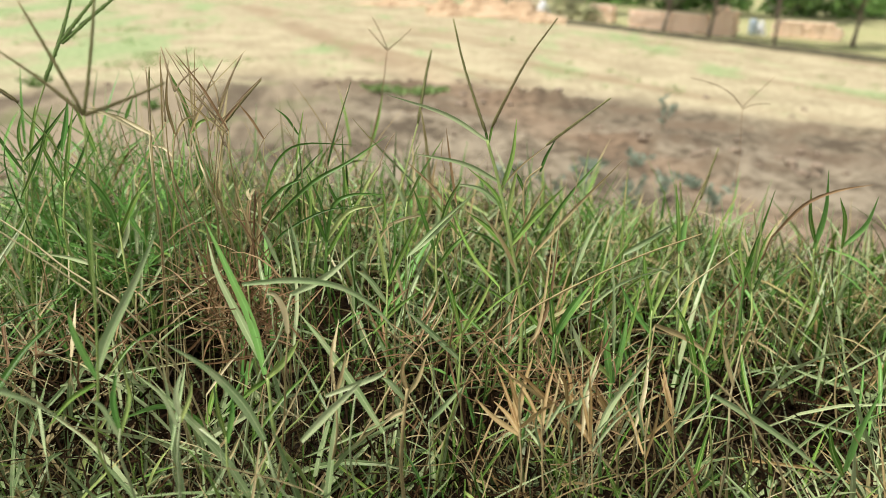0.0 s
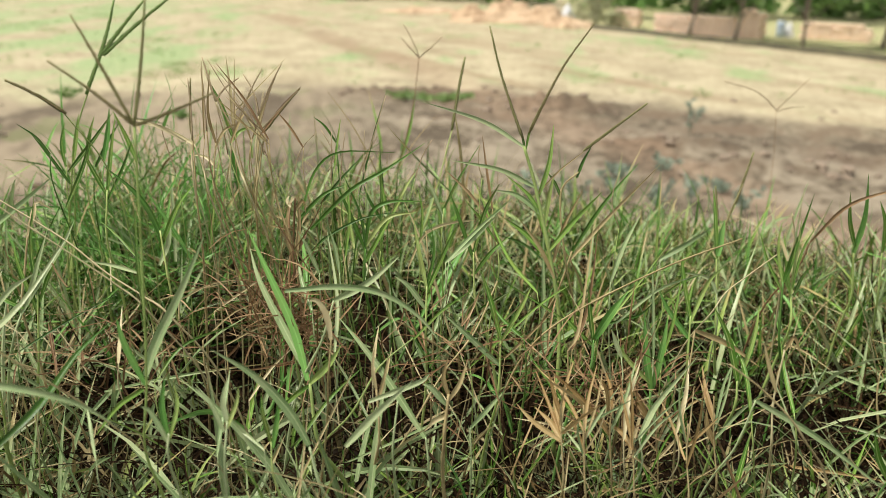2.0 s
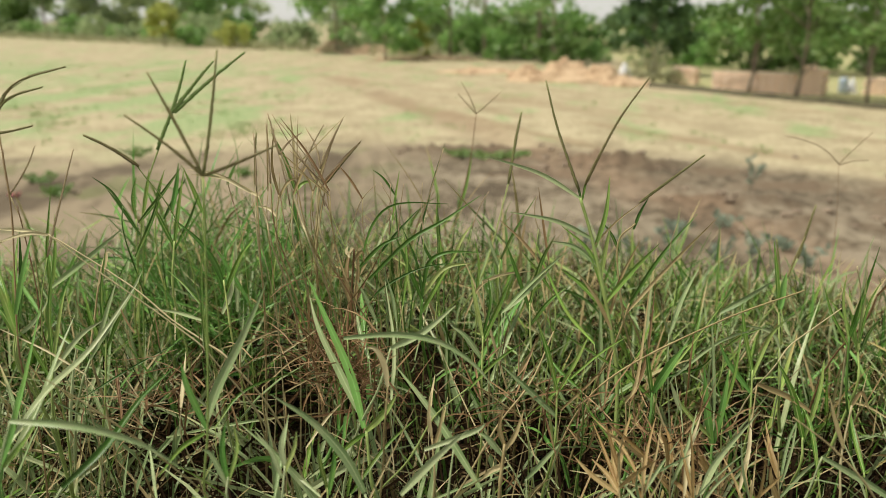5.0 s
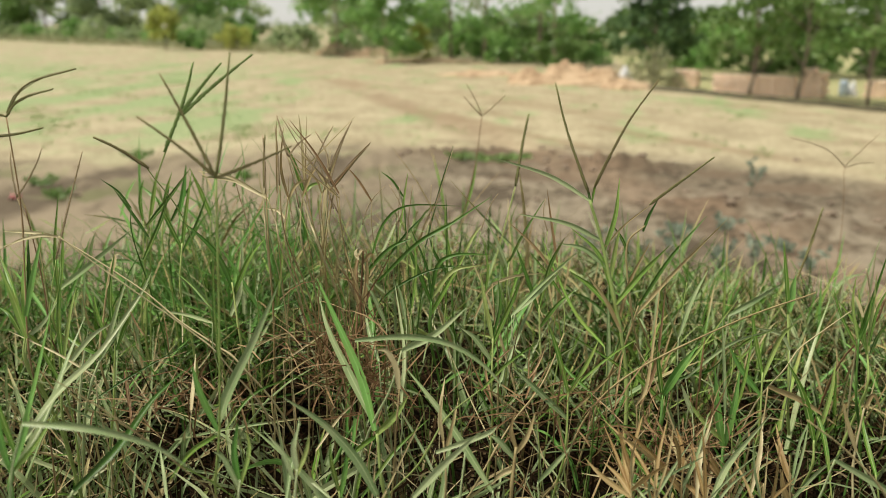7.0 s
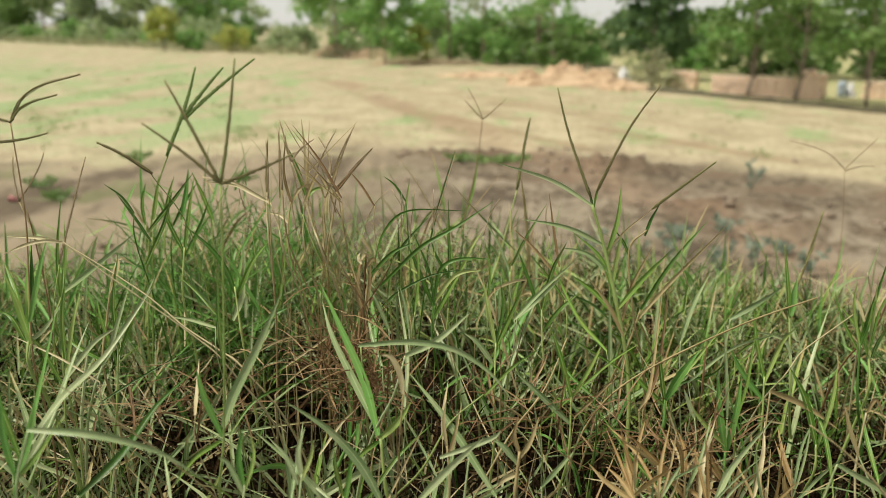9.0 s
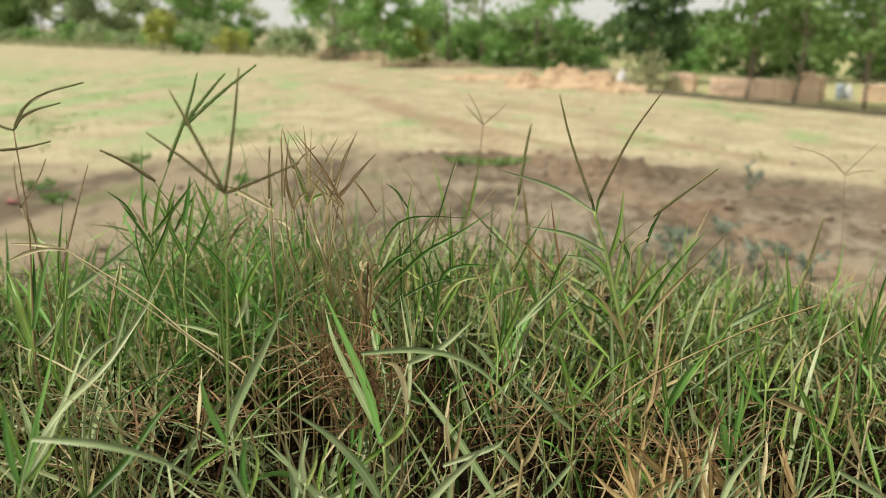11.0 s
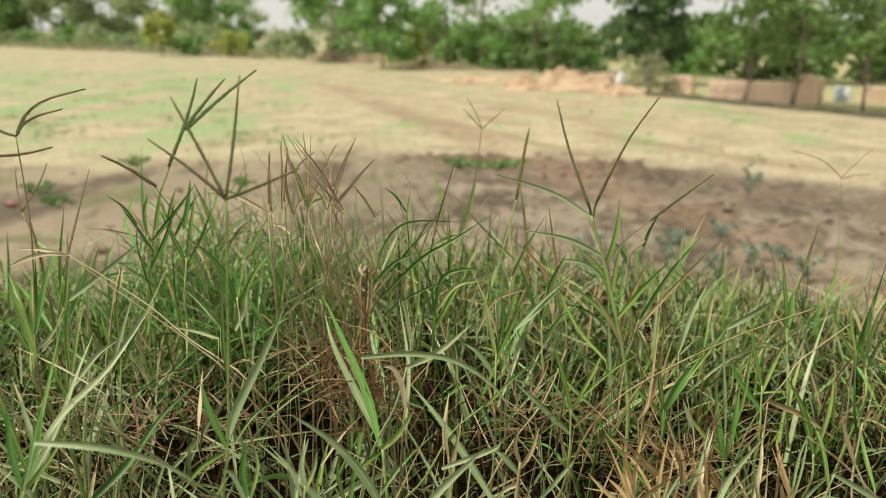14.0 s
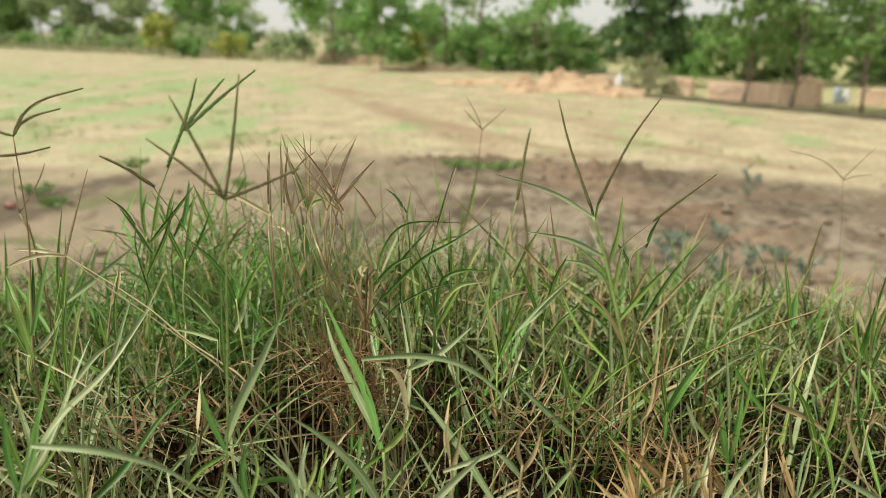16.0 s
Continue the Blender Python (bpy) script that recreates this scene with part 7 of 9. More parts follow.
grass_plant("grass_shoot", "grey-green grass shoot with a long slanting leaf",
            stem=[(-0.178, 0.351, 1.547), (-0.180, 0.356, 1.566)], r=0.0011, tone=PALE,
            leaves=[(0.0021, PALE, [(-0.180, 0.356, 1.566), (-0.202, 0.369, 1.566), (-0.229, 0.382, 1.564)])])
grass_plant("grass_shoot", "dry pale grass stalk among the green",
            stem=[(-0.224, 0.292, 1.537), (-0.226, 0.296, 1.554)], r=0.0010, tone=CREAM,
            leaves=[(0.0011, CREAM, [(-0.226, 0.296, 1.554), (-0.257, 0.311, 1.561), (-0.294, 0.325, 1.568)])])
grass_plant("grass_shoot", "narrow green grass shoot leaning across others",
            stem=[(-0.239, 0.315, 1.511), (-0.241, 0.319, 1.529)], r=0.0010, tone=DEEP,
            leaves=[(0.0010, DEEP, [(-0.241, 0.319, 1.529), (-0.222, 0.339, 1.539), (-0.192, 0.361, 1.553)])])
grass_plant("grass_shoot", "dry pale grass stalk among the green",
            stem=[(-0.171, 0.292, 1.519), (-0.172, 0.296, 1.536)], r=0.0010, tone=CREAM,
            leaves=[(0.0022, CREAM, [(-0.172, 0.296, 1.536), (-0.177, 0.314, 1.544), (-0.182, 0.332, 1.555)])])
grass_plant("grass_shoot", "grey-green grass shoot with a long slanting leaf",
            stem=[(-0.161, 0.235, 1.498), (-0.163, 0.239, 1.513)], r=0.0009, tone=PALE,
            leaves=[(0.0020, PALE, [(-0.163, 0.239, 1.513), (-0.172, 0.256, 1.519), (-0.181, 0.272, 1.526)])])
grass_plant("grass_shoot", "grey-green grass shoot with a long slanting leaf",
            stem=[(-0.085, 0.261, 1.488), (-0.086, 0.265, 1.504)], r=0.0009, tone=PALE,
            leaves=[(0.0018, PALE, [(-0.086, 0.265, 1.504), (-0.107, 0.280, 1.512), (-0.131, 0.297, 1.524)])])
grass_plant("grass_shoot", "grey-green grass shoot with a long slanting leaf",
            stem=[(-0.105, 0.249, 1.492), (-0.107, 0.253, 1.508)], r=0.0009, tone=PALE,
            leaves=[(0.0020, PALE, [(-0.107, 0.253, 1.508), (-0.108, 0.273, 1.523), (-0.109, 0.292, 1.537)])])
grass_plant("grass_shoot", "grey-green grass shoot with a long slanting leaf",
            stem=[(-0.057, 0.331, 1.508), (-0.059, 0.336, 1.526)], r=0.0010, tone=PALE,
            leaves=[(0.0022, PALE, [(-0.059, 0.336, 1.526), (-0.060, 0.358, 1.552), (-0.069, 0.382, 1.587)])])
grass_plant("grass_shoot", "grey-green grass shoot with a long slanting leaf",
            stem=[(-0.074, 0.355, 1.524), (-0.076, 0.359, 1.543)], r=0.0013, tone=PALE,
            leaves=[(0.0028, PALE, [(-0.076, 0.359, 1.543), (-0.085, 0.377, 1.555), (-0.091, 0.395, 1.565)])])
grass_plant("grass_shoot", "grey-green grass shoot with a long slanting leaf",
            stem=[(-0.000, 0.279, 1.487), (-0.002, 0.283, 1.503)], r=0.0018, tone=PALE,
            leaves=[(0.0040, PALE, [(-0.002, 0.283, 1.503), (-0.028, 0.304, 1.532), (-0.054, 0.323, 1.555)])])
grass_plant("grass_shoot", "dry pale grass stalk among the green",
            stem=[(-0.033, 0.311, 1.501), (-0.034, 0.315, 1.518)], r=0.0010, tone=CREAM,
            leaves=[(0.0023, CREAM, [(-0.034, 0.315, 1.518), (-0.035, 0.333, 1.527), (-0.034, 0.352, 1.538)])])
grass_plant("grass_shoot", "narrow green grass shoot leaning across others",
            stem=[(-0.147, 0.282, 1.513), (-0.149, 0.286, 1.530)], r=0.0009, tone=GREEN,
            leaves=[(0.0015, GREEN, [(-0.149, 0.286, 1.530), (-0.137, 0.307, 1.544), (-0.105, 0.327, 1.550)])])
grass_plant("grass_shoot", "narrow green grass shoot leaning across others",
            stem=[(0.067, 0.389, 1.526), (0.065, 0.394, 1.545)], r=0.0012, tone=GREEN,
            leaves=[(0.0021, GREEN, [(0.065, 0.394, 1.545), (0.045, 0.413, 1.564), (0.023, 0.438, 1.607)])])
grass_plant("grass_shoot", "dry pale grass stalk among the green",
            stem=[(-0.006, 0.392, 1.564), (-0.008, 0.397, 1.584)], r=0.0016, tone=STRAW,
            leaves=[(0.0016, STRAW, [(-0.008, 0.397, 1.584), (0.006, 0.415, 1.584), (0.025, 0.431, 1.582)])])
grass_plant("grass_shoot", "grey-green grass shoot with a long slanting leaf",
            stem=[(0.007, 0.389, 1.545), (0.005, 0.394, 1.564)], r=0.0011, tone=PALE,
            leaves=[(0.0022, PALE, [(0.005, 0.394, 1.564), (0.025, 0.415, 1.580), (0.049, 0.438, 1.596)])])
grass_plant("grass_shoot", "dry pale grass stalk among the green",
            stem=[(0.082, 0.344, 1.508), (0.081, 0.349, 1.526)], r=0.0016, tone=STRAW,
            leaves=[(0.0020, STRAW, [(0.081, 0.349, 1.526), (0.090, 0.368, 1.535), (0.099, 0.399, 1.591)])])
grass_plant("grass_shoot", "grey-green grass shoot with a long slanting leaf",
            stem=[(0.116, 0.370, 1.514), (0.114, 0.375, 1.533)], r=0.0011, tone=PALE,
            leaves=[(0.0018, PALE, [(0.114, 0.375, 1.533), (0.144, 0.397, 1.548), (0.176, 0.417, 1.552)])])
grass_plant("grass_shoot", "narrow green grass shoot leaning across others",
            stem=[(0.024, 0.336, 1.499), (0.022, 0.341, 1.517)], r=0.0010, tone=GREEN,
            leaves=[(0.0014, GREEN, [(0.022, 0.341, 1.517), (0.062, 0.368, 1.545), (0.084, 0.387, 1.553)])])
grass_plant("grass_shoot", "narrow green grass shoot leaning across others",
            stem=[(0.095, 0.296, 1.478), (0.093, 0.300, 1.495)], r=0.0010, tone=GREEN,
            leaves=[(0.0018, GREEN, [(0.093, 0.300, 1.495), (0.072, 0.319, 1.513), (0.051, 0.338, 1.536)])])
grass_plant("grass_shoot", "narrow green grass shoot leaning across others",
            stem=[(0.056, 0.344, 1.515), (0.054, 0.348, 1.533)], r=0.0012, tone=DEEP,
            leaves=[(0.0019, DEEP, [(0.054, 0.348, 1.533), (0.042, 0.364, 1.538), (0.032, 0.380, 1.545)])])
grass_plant("grass_shoot", "grey-green grass shoot with a long slanting leaf",
            stem=[(0.023, 0.282, 1.492), (0.022, 0.286, 1.508)], r=0.0012, tone=PALE,
            leaves=[(0.0027, PALE, [(0.022, 0.286, 1.508), (0.033, 0.304, 1.511), (0.042, 0.321, 1.512)])])
grass_plant("grass_shoot", "dry pale grass stalk among the green",
            stem=[(0.085, 0.278, 1.493), (0.083, 0.282, 1.509)], r=0.0009, tone=CREAM,
            leaves=[(0.0012, CREAM, [(0.083, 0.282, 1.509), (0.068, 0.295, 1.506), (0.047, 0.308, 1.502)])])
grass_plant("grass_shoot", "dry pale grass stalk among the green",
            stem=[(0.108, 0.288, 1.484), (0.107, 0.292, 1.500)], r=0.0012, tone=CREAM,
            leaves=[(0.0027, CREAM, [(0.107, 0.292, 1.500), (0.112, 0.312, 1.513), (0.122, 0.333, 1.529)])])
grass_plant("grass_shoot", "grey-green grass shoot with a long slanting leaf",
            stem=[(0.120, 0.298, 1.478), (0.118, 0.302, 1.495)], r=0.0017, tone=PALE,
            leaves=[(0.0037, PALE, [(0.118, 0.302, 1.495), (0.131, 0.322, 1.506), (0.159, 0.346, 1.526)])])
grass_plant("grass_shoot", "dry pale grass stalk among the green",
            stem=[(0.144, 0.310, 1.475), (0.142, 0.314, 1.492)], r=0.0011, tone=CREAM,
            leaves=[(0.0026, CREAM, [(0.142, 0.314, 1.492), (0.151, 0.335, 1.506), (0.156, 0.354, 1.519)])])
grass_plant("grass_shoot", "upright green grass shoot with one long leaf",
            stem=[(0.192, 0.325, 1.476), (0.190, 0.330, 1.493)], r=0.0015, tone=GREEN,
            leaves=[(0.0026, GREEN, [(0.190, 0.330, 1.493), (0.190, 0.351, 1.514), (0.186, 0.370, 1.527)])])
grass_plant("grass_shoot", "upright green grass shoot with one long leaf",
            stem=[(0.218, 0.328, 1.479), (0.216, 0.333, 1.496)], r=0.0015, tone=GREEN,
            leaves=[(0.0026, GREEN, [(0.216, 0.333, 1.496), (0.215, 0.352, 1.511), (0.217, 0.373, 1.527)])])
grass_plant("grass_shoot", "narrow green grass shoot leaning across others",
            stem=[(-0.070, 0.271, 1.484), (-0.072, 0.275, 1.500)], r=0.0011, tone=GREEN,
            leaves=[(0.0019, GREEN, [(-0.072, 0.275, 1.500), (-0.057, 0.297, 1.516), (-0.040, 0.317, 1.527)])])
grass_plant("grass_shoot", "dry pale grass stalk among the green",
            stem=[(-0.107, 0.319, 1.481), (-0.109, 0.324, 1.499)], r=0.0010, tone=CREAM,
            leaves=[(0.0014, CREAM, [(-0.109, 0.324, 1.499), (-0.099, 0.344, 1.511), (-0.088, 0.362, 1.518)])])
grass_plant("grass_shoot", "dry pale grass stalk among the green",
            stem=[(-0.140, 0.344, 1.507), (-0.142, 0.349, 1.526)], r=0.0016, tone=STRAW,
            leaves=[(0.0009, STRAW, [(-0.142, 0.349, 1.526), (-0.126, 0.369, 1.537), (-0.107, 0.386, 1.539)])])
grass_plant("grass_shoot", "dry pale grass stalk among the green",
            stem=[(-0.126, 0.344, 1.504), (-0.128, 0.349, 1.523)], r=0.0016, tone=STRAW,
            leaves=[(0.0009, STRAW, [(-0.128, 0.349, 1.523), (-0.111, 0.367, 1.527), (-0.092, 0.384, 1.522)])])
grass_plant("grass_shoot", "dry pale grass stalk among the green",
            stem=[(-0.139, 0.367, 1.516), (-0.141, 0.372, 1.535)], r=0.0011, tone=CREAM,
            leaves=[(0.0013, CREAM, [(-0.141, 0.372, 1.535), (-0.124, 0.391, 1.544), (-0.108, 0.411, 1.553)])])
grass_plant("grass_shoot", "dry pale grass stalk among the green",
            stem=[(-0.161, 0.367, 1.523), (-0.163, 0.372, 1.542)], r=0.0016, tone=STRAW,
            leaves=[(0.0010, STRAW, [(-0.163, 0.372, 1.542), (-0.146, 0.390, 1.547), (-0.127, 0.407, 1.544)])])
grass_plant("grass_shoot", "slender green grass blade standing in the sward",
            stem=[(-0.042, 0.437, 1.533), (-0.042, 0.442, 1.554)], r=0.0015, tone=GREEN,
            leaves=[(0.0016, GREEN, [(-0.042, 0.442, 1.554), (-0.042, 0.452, 1.591), (-0.044, 0.462, 1.629)])])
grass_plant("grass_shoot", "dark green arching grass blade in the sward",
            stem=[(-0.085, 0.441, 1.564), (-0.084, 0.447, 1.586)], r=0.0015, tone=DEEP,
            leaves=[(0.0017, DEEP, [(-0.084, 0.447, 1.586), (-0.071, 0.452, 1.602), (-0.057, 0.458, 1.617)])])
grass_plant("grass_shoot", "slender green grass blade standing in the sward",
            stem=[(-0.063, 0.483, 1.559), (-0.062, 0.489, 1.582)], r=0.0016, tone=DEEP,
            leaves=[(0.0012, DEEP, [(-0.062, 0.489, 1.582), (-0.053, 0.500, 1.622), (-0.043, 0.511, 1.657)])])
grass_plant("grass_shoot", "slender green grass blade standing in the sward",
            stem=[(-0.079, 0.467, 1.582), (-0.078, 0.473, 1.605)], r=0.0015, tone=GREEN,
            leaves=[(0.0015, GREEN, [(-0.078, 0.473, 1.605), (-0.076, 0.478, 1.624), (-0.074, 0.483, 1.640)])])
grass_plant("grass_shoot", "thin dry brown grass blade in the sward",
            stem=[(0.037, 0.450, 1.555), (0.034, 0.455, 1.576)], r=0.0010, tone=STRAW,
            leaves=[(0.0020, RUSSET, [(0.034, 0.455, 1.576), (0.018, 0.458, 1.595), (0.001, 0.461, 1.610)])])
grass_plant("grass_shoot", "thin dry brown grass blade in the sward",
            stem=[(0.038, 0.471, 1.555), (0.037, 0.476, 1.577)], r=0.0010, tone=STRAW,
            leaves=[(0.0017, RUSSET, [(0.037, 0.476, 1.577), (0.032, 0.483, 1.604), (0.028, 0.489, 1.629)])])
grass_plant("grass_shoot", "slender green grass blade standing in the sward",
            stem=[(0.001, 0.448, 1.561), (0.002, 0.454, 1.583)], r=0.0015, tone=GREEN,
            leaves=[(0.0016, GREEN, [(0.002, 0.454, 1.583), (0.012, 0.460, 1.603), (0.026, 0.467, 1.626)])])
grass_plant("grass_shoot", "narrow grey-green grass blade in the sward",
            stem=[(0.003, 0.447, 1.558), (0.001, 0.453, 1.579)], r=0.0015, tone=PALE,
            leaves=[(0.0020, PALE, [(0.001, 0.453, 1.579), (-0.008, 0.457, 1.599), (-0.017, 0.460, 1.613)])])
grass_plant("grass_shoot", "dark green arching grass blade in the sward",
            stem=[(-0.085, 0.395, 1.547), (-0.083, 0.401, 1.567)], r=0.0014, tone=DEEP,
            leaves=[(0.0013, DEEP, [(-0.083, 0.401, 1.567), (-0.072, 0.404, 1.577), (-0.050, 0.409, 1.588), (-0.026, 0.412, 1.592)])])
grass_plant("grass_shoot", "slender green grass blade standing in the sward",
            stem=[(0.041, 0.427, 1.545), (0.039, 0.432, 1.566)], r=0.0014, tone=GREEN,
            leaves=[(0.0016, GREEN, [(0.039, 0.432, 1.566), (0.028, 0.435, 1.581), (0.016, 0.437, 1.595)])])
grass_plant("grass_shoot", "narrow grey-green grass blade in the sward",
            stem=[(0.005, 0.402, 1.541), (0.007, 0.407, 1.561)], r=0.0014, tone=PALE,
            leaves=[(0.0030, PALE, [(0.007, 0.407, 1.561), (0.022, 0.412, 1.574), (0.038, 0.417, 1.590)])])
grass_plant("grass_shoot", "narrow grey-green grass blade in the sward",
            stem=[(0.119, 0.427, 1.519), (0.119, 0.432, 1.539)], r=0.0014, tone=PALE,
            leaves=[(0.0031, PALE, [(0.119, 0.432, 1.539), (0.131, 0.458, 1.556), (0.147, 0.485, 1.572)])])
grass_plant("grass_shoot", "slender green grass blade standing in the sward",
            stem=[(0.101, 0.379, 1.500), (0.104, 0.384, 1.519)], r=0.0013, tone=GREEN,
            leaves=[(0.0014, GREEN, [(0.104, 0.384, 1.519), (0.133, 0.414, 1.543), (0.165, 0.445, 1.573)])])
grass_plant("grass_shoot", "narrow grey-green grass blade in the sward",
            stem=[(0.137, 0.360, 1.496), (0.137, 0.365, 1.515)], r=0.0013, tone=PALE,
            leaves=[(0.0021, PALE, [(0.137, 0.365, 1.515), (0.136, 0.372, 1.541), (0.134, 0.380, 1.572)])])
grass_plant("grass_shoot", "slender green grass blade standing in the sward",
            stem=[(0.142, 0.361, 1.496), (0.143, 0.366, 1.515)], r=0.0013, tone=GREEN,
            leaves=[(0.0020, GREEN, [(0.143, 0.366, 1.515), (0.149, 0.372, 1.538), (0.153, 0.380, 1.564)])])
grass_plant("grass_shoot", "dark green arching grass blade in the sward",
            stem=[(0.104, 0.381, 1.506), (0.106, 0.386, 1.525)], r=0.0013, tone=DEEP,
            leaves=[(0.0015, DEEP, [(0.106, 0.386, 1.525), (0.120, 0.388, 1.530), (0.132, 0.390, 1.533), (0.144, 0.394, 1.544)])])
grass_plant("grass_shoot", "slender green grass blade standing in the sward",
            stem=[(0.152, 0.418, 1.513), (0.154, 0.423, 1.534)], r=0.0014, tone=GREEN,
            leaves=[(0.0015, GREEN, [(0.154, 0.423, 1.534), (0.166, 0.427, 1.541), (0.183, 0.430, 1.548)])])
grass_plant("grass_shoot", "thin dry brown grass blade in the sward",
            stem=[(0.085, 0.366, 1.497), (0.087, 0.371, 1.516)], r=0.0009, tone=STRAW,
            leaves=[(0.0022, RUSSET, [(0.087, 0.371, 1.516), (0.096, 0.379, 1.543), (0.101, 0.392, 1.592)])])
grass_plant("grass_shoot", "slender green grass blade standing in the sward",
            stem=[(0.084, 0.380, 1.512), (0.081, 0.385, 1.531)], r=0.0013, tone=GREEN,
            leaves=[(0.0013, GREEN, [(0.081, 0.385, 1.531), (0.060, 0.387, 1.544), (0.038, 0.388, 1.557)])])
grass_plant("grass_shoot", "thin dry brown grass blade in the sward",
            stem=[(0.041, 0.343, 1.501), (0.043, 0.348, 1.520)], r=0.0008, tone=STRAW,
            leaves=[(0.0016, STRAW, [(0.043, 0.348, 1.520), (0.058, 0.353, 1.534), (0.072, 0.358, 1.548)])])
grass_plant("grass_shoot", "narrow grey-green grass blade in the sward",
            stem=[(0.114, 0.340, 1.506), (0.113, 0.345, 1.524)], r=0.0012, tone=PALE,
            leaves=[(0.0027, PALE, [(0.113, 0.345, 1.524), (0.109, 0.347, 1.533), (0.106, 0.348, 1.541)])])
grass_plant("grass_shoot", "narrow grey-green grass blade in the sward",
            stem=[(0.196, 0.431, 1.509), (0.195, 0.437, 1.530)], r=0.0014, tone=PALE,
            leaves=[(0.0024, PALE, [(0.195, 0.437, 1.530), (0.188, 0.439, 1.541), (0.166, 0.438, 1.546)])])
grass_plant("grass_shoot", "narrow grey-green grass blade in the sward",
            stem=[(0.175, 0.530, 1.495), (0.178, 0.536, 1.520)], r=0.0017, tone=PALE,
            leaves=[(0.0042, PALE, [(0.178, 0.536, 1.520), (0.199, 0.541, 1.532), (0.220, 0.547, 1.545)])])
grass_plant("grass_shoot", "slender green grass blade standing in the sward",
            stem=[(0.098, 0.368, 1.501), (0.100, 0.374, 1.520)], r=0.0013, tone=BRIGHT,
            leaves=[(0.0032, BRIGHT, [(0.100, 0.374, 1.520), (0.109, 0.379, 1.537), (0.122, 0.384, 1.551)])])
grass_plant("grass_shoot", "narrow grey-green grass blade in the sward",
            stem=[(-0.075, 0.383, 1.538), (-0.076, 0.388, 1.557)], r=0.0013, tone=PALE,
            leaves=[(0.0026, PALE, [(-0.076, 0.388, 1.557), (-0.083, 0.391, 1.572), (-0.090, 0.394, 1.583)])])
grass_plant("grass_shoot", "slender green grass blade standing in the sward",
            stem=[(-0.063, 0.406, 1.541), (-0.062, 0.411, 1.561)], r=0.0014, tone=GREEN,
            leaves=[(0.0018, GREEN, [(-0.062, 0.411, 1.561), (-0.060, 0.418, 1.588), (-0.063, 0.424, 1.610)])])
grass_plant("grass_shoot", "slender green grass blade standing in the sward",
            stem=[(-0.048, 0.408, 1.545), (-0.049, 0.414, 1.565)], r=0.0014, tone=DEEP,
            leaves=[(0.0016, DEEP, [(-0.049, 0.414, 1.565), (-0.053, 0.419, 1.588), (-0.065, 0.425, 1.614)])])
grass_plant("grass_shoot", "narrow grey-green grass blade in the sward",
            stem=[(-0.062, 0.384, 1.538), (-0.063, 0.389, 1.557)], r=0.0013, tone=PALE,
            leaves=[(0.0022, PALE, [(-0.063, 0.389, 1.557), (-0.066, 0.393, 1.572), (-0.070, 0.396, 1.584)])])
grass_plant("grass_shoot", "slender green grass blade standing in the sward",
            stem=[(-0.014, 0.440, 1.534), (-0.015, 0.445, 1.555)], r=0.0015, tone=GREEN,
            leaves=[(0.0016, GREEN, [(-0.015, 0.445, 1.555), (-0.013, 0.451, 1.579), (-0.017, 0.456, 1.599)])])
grass_plant("grass_shoot", "thin dry brown grass blade in the sward",
            stem=[(-0.021, 0.408, 1.534), (-0.020, 0.413, 1.554)], r=0.0009, tone=STRAW,
            leaves=[(0.0015, STRAW, [(-0.020, 0.413, 1.554), (-0.011, 0.419, 1.573), (0.002, 0.422, 1.580)])])
grass_plant("grass_shoot", "thin dry straw stem with a pointed tip in the tuft",
            stem=[(-0.152, 0.409, 1.617), (-0.152, 0.414, 1.637)], r=0.0009, tone=STRAW,
            leaves=[(0.0009, STRAW, [(-0.152, 0.414, 1.637), (-0.153, 0.420, 1.661), (-0.154, 0.427, 1.685)])])
grass_plant("grass_shoot", "thin dry straw stem with a pointed tip in the tuft",
            stem=[(-0.107, 0.403, 1.619), (-0.109, 0.408, 1.639)], r=0.0009, tone=STRAW,
            leaves=[(0.0013, RUSSET, [(-0.109, 0.408, 1.639), (-0.124, 0.413, 1.663), (-0.142, 0.417, 1.685)])])
grass_plant("grass_shoot", "thin dry straw stem with a pointed tip in the tuft",
            stem=[(-0.119, 0.402, 1.619), (-0.120, 0.407, 1.639)], r=0.0009, tone=STRAW,
            leaves=[(0.0010, STRAW, [(-0.120, 0.407, 1.639), (-0.125, 0.409, 1.649), (-0.143, 0.412, 1.665)])])
grass_plant("grass_shoot", "thin dry straw stem with a pointed tip in the tuft",
            stem=[(-0.123, 0.411, 1.617), (-0.122, 0.417, 1.637)], r=0.0009, tone=STRAW,
            leaves=[(0.0010, STRAW, [(-0.122, 0.417, 1.637), (-0.113, 0.424, 1.661), (-0.105, 0.430, 1.682)])])
grass_plant("grass_shoot", "thin dry straw stem with a pointed tip in the tuft",
            stem=[(-0.119, 0.413, 1.619), (-0.117, 0.418, 1.639)], r=0.0009, tone=STRAW,
            leaves=[(0.0015, RUSSET, [(-0.117, 0.418, 1.639), (-0.104, 0.423, 1.656), (-0.091, 0.428, 1.670)])])
grass_plant("grass_shoot", "thin dry straw stem with a pointed tip in the tuft",
            stem=[(-0.145, 0.454, 1.626), (-0.143, 0.459, 1.648)], r=0.0010, tone=STRAW,
            leaves=[(0.0009, STRAW, [(-0.143, 0.459, 1.648), (-0.134, 0.462, 1.657), (-0.110, 0.471, 1.682)])])
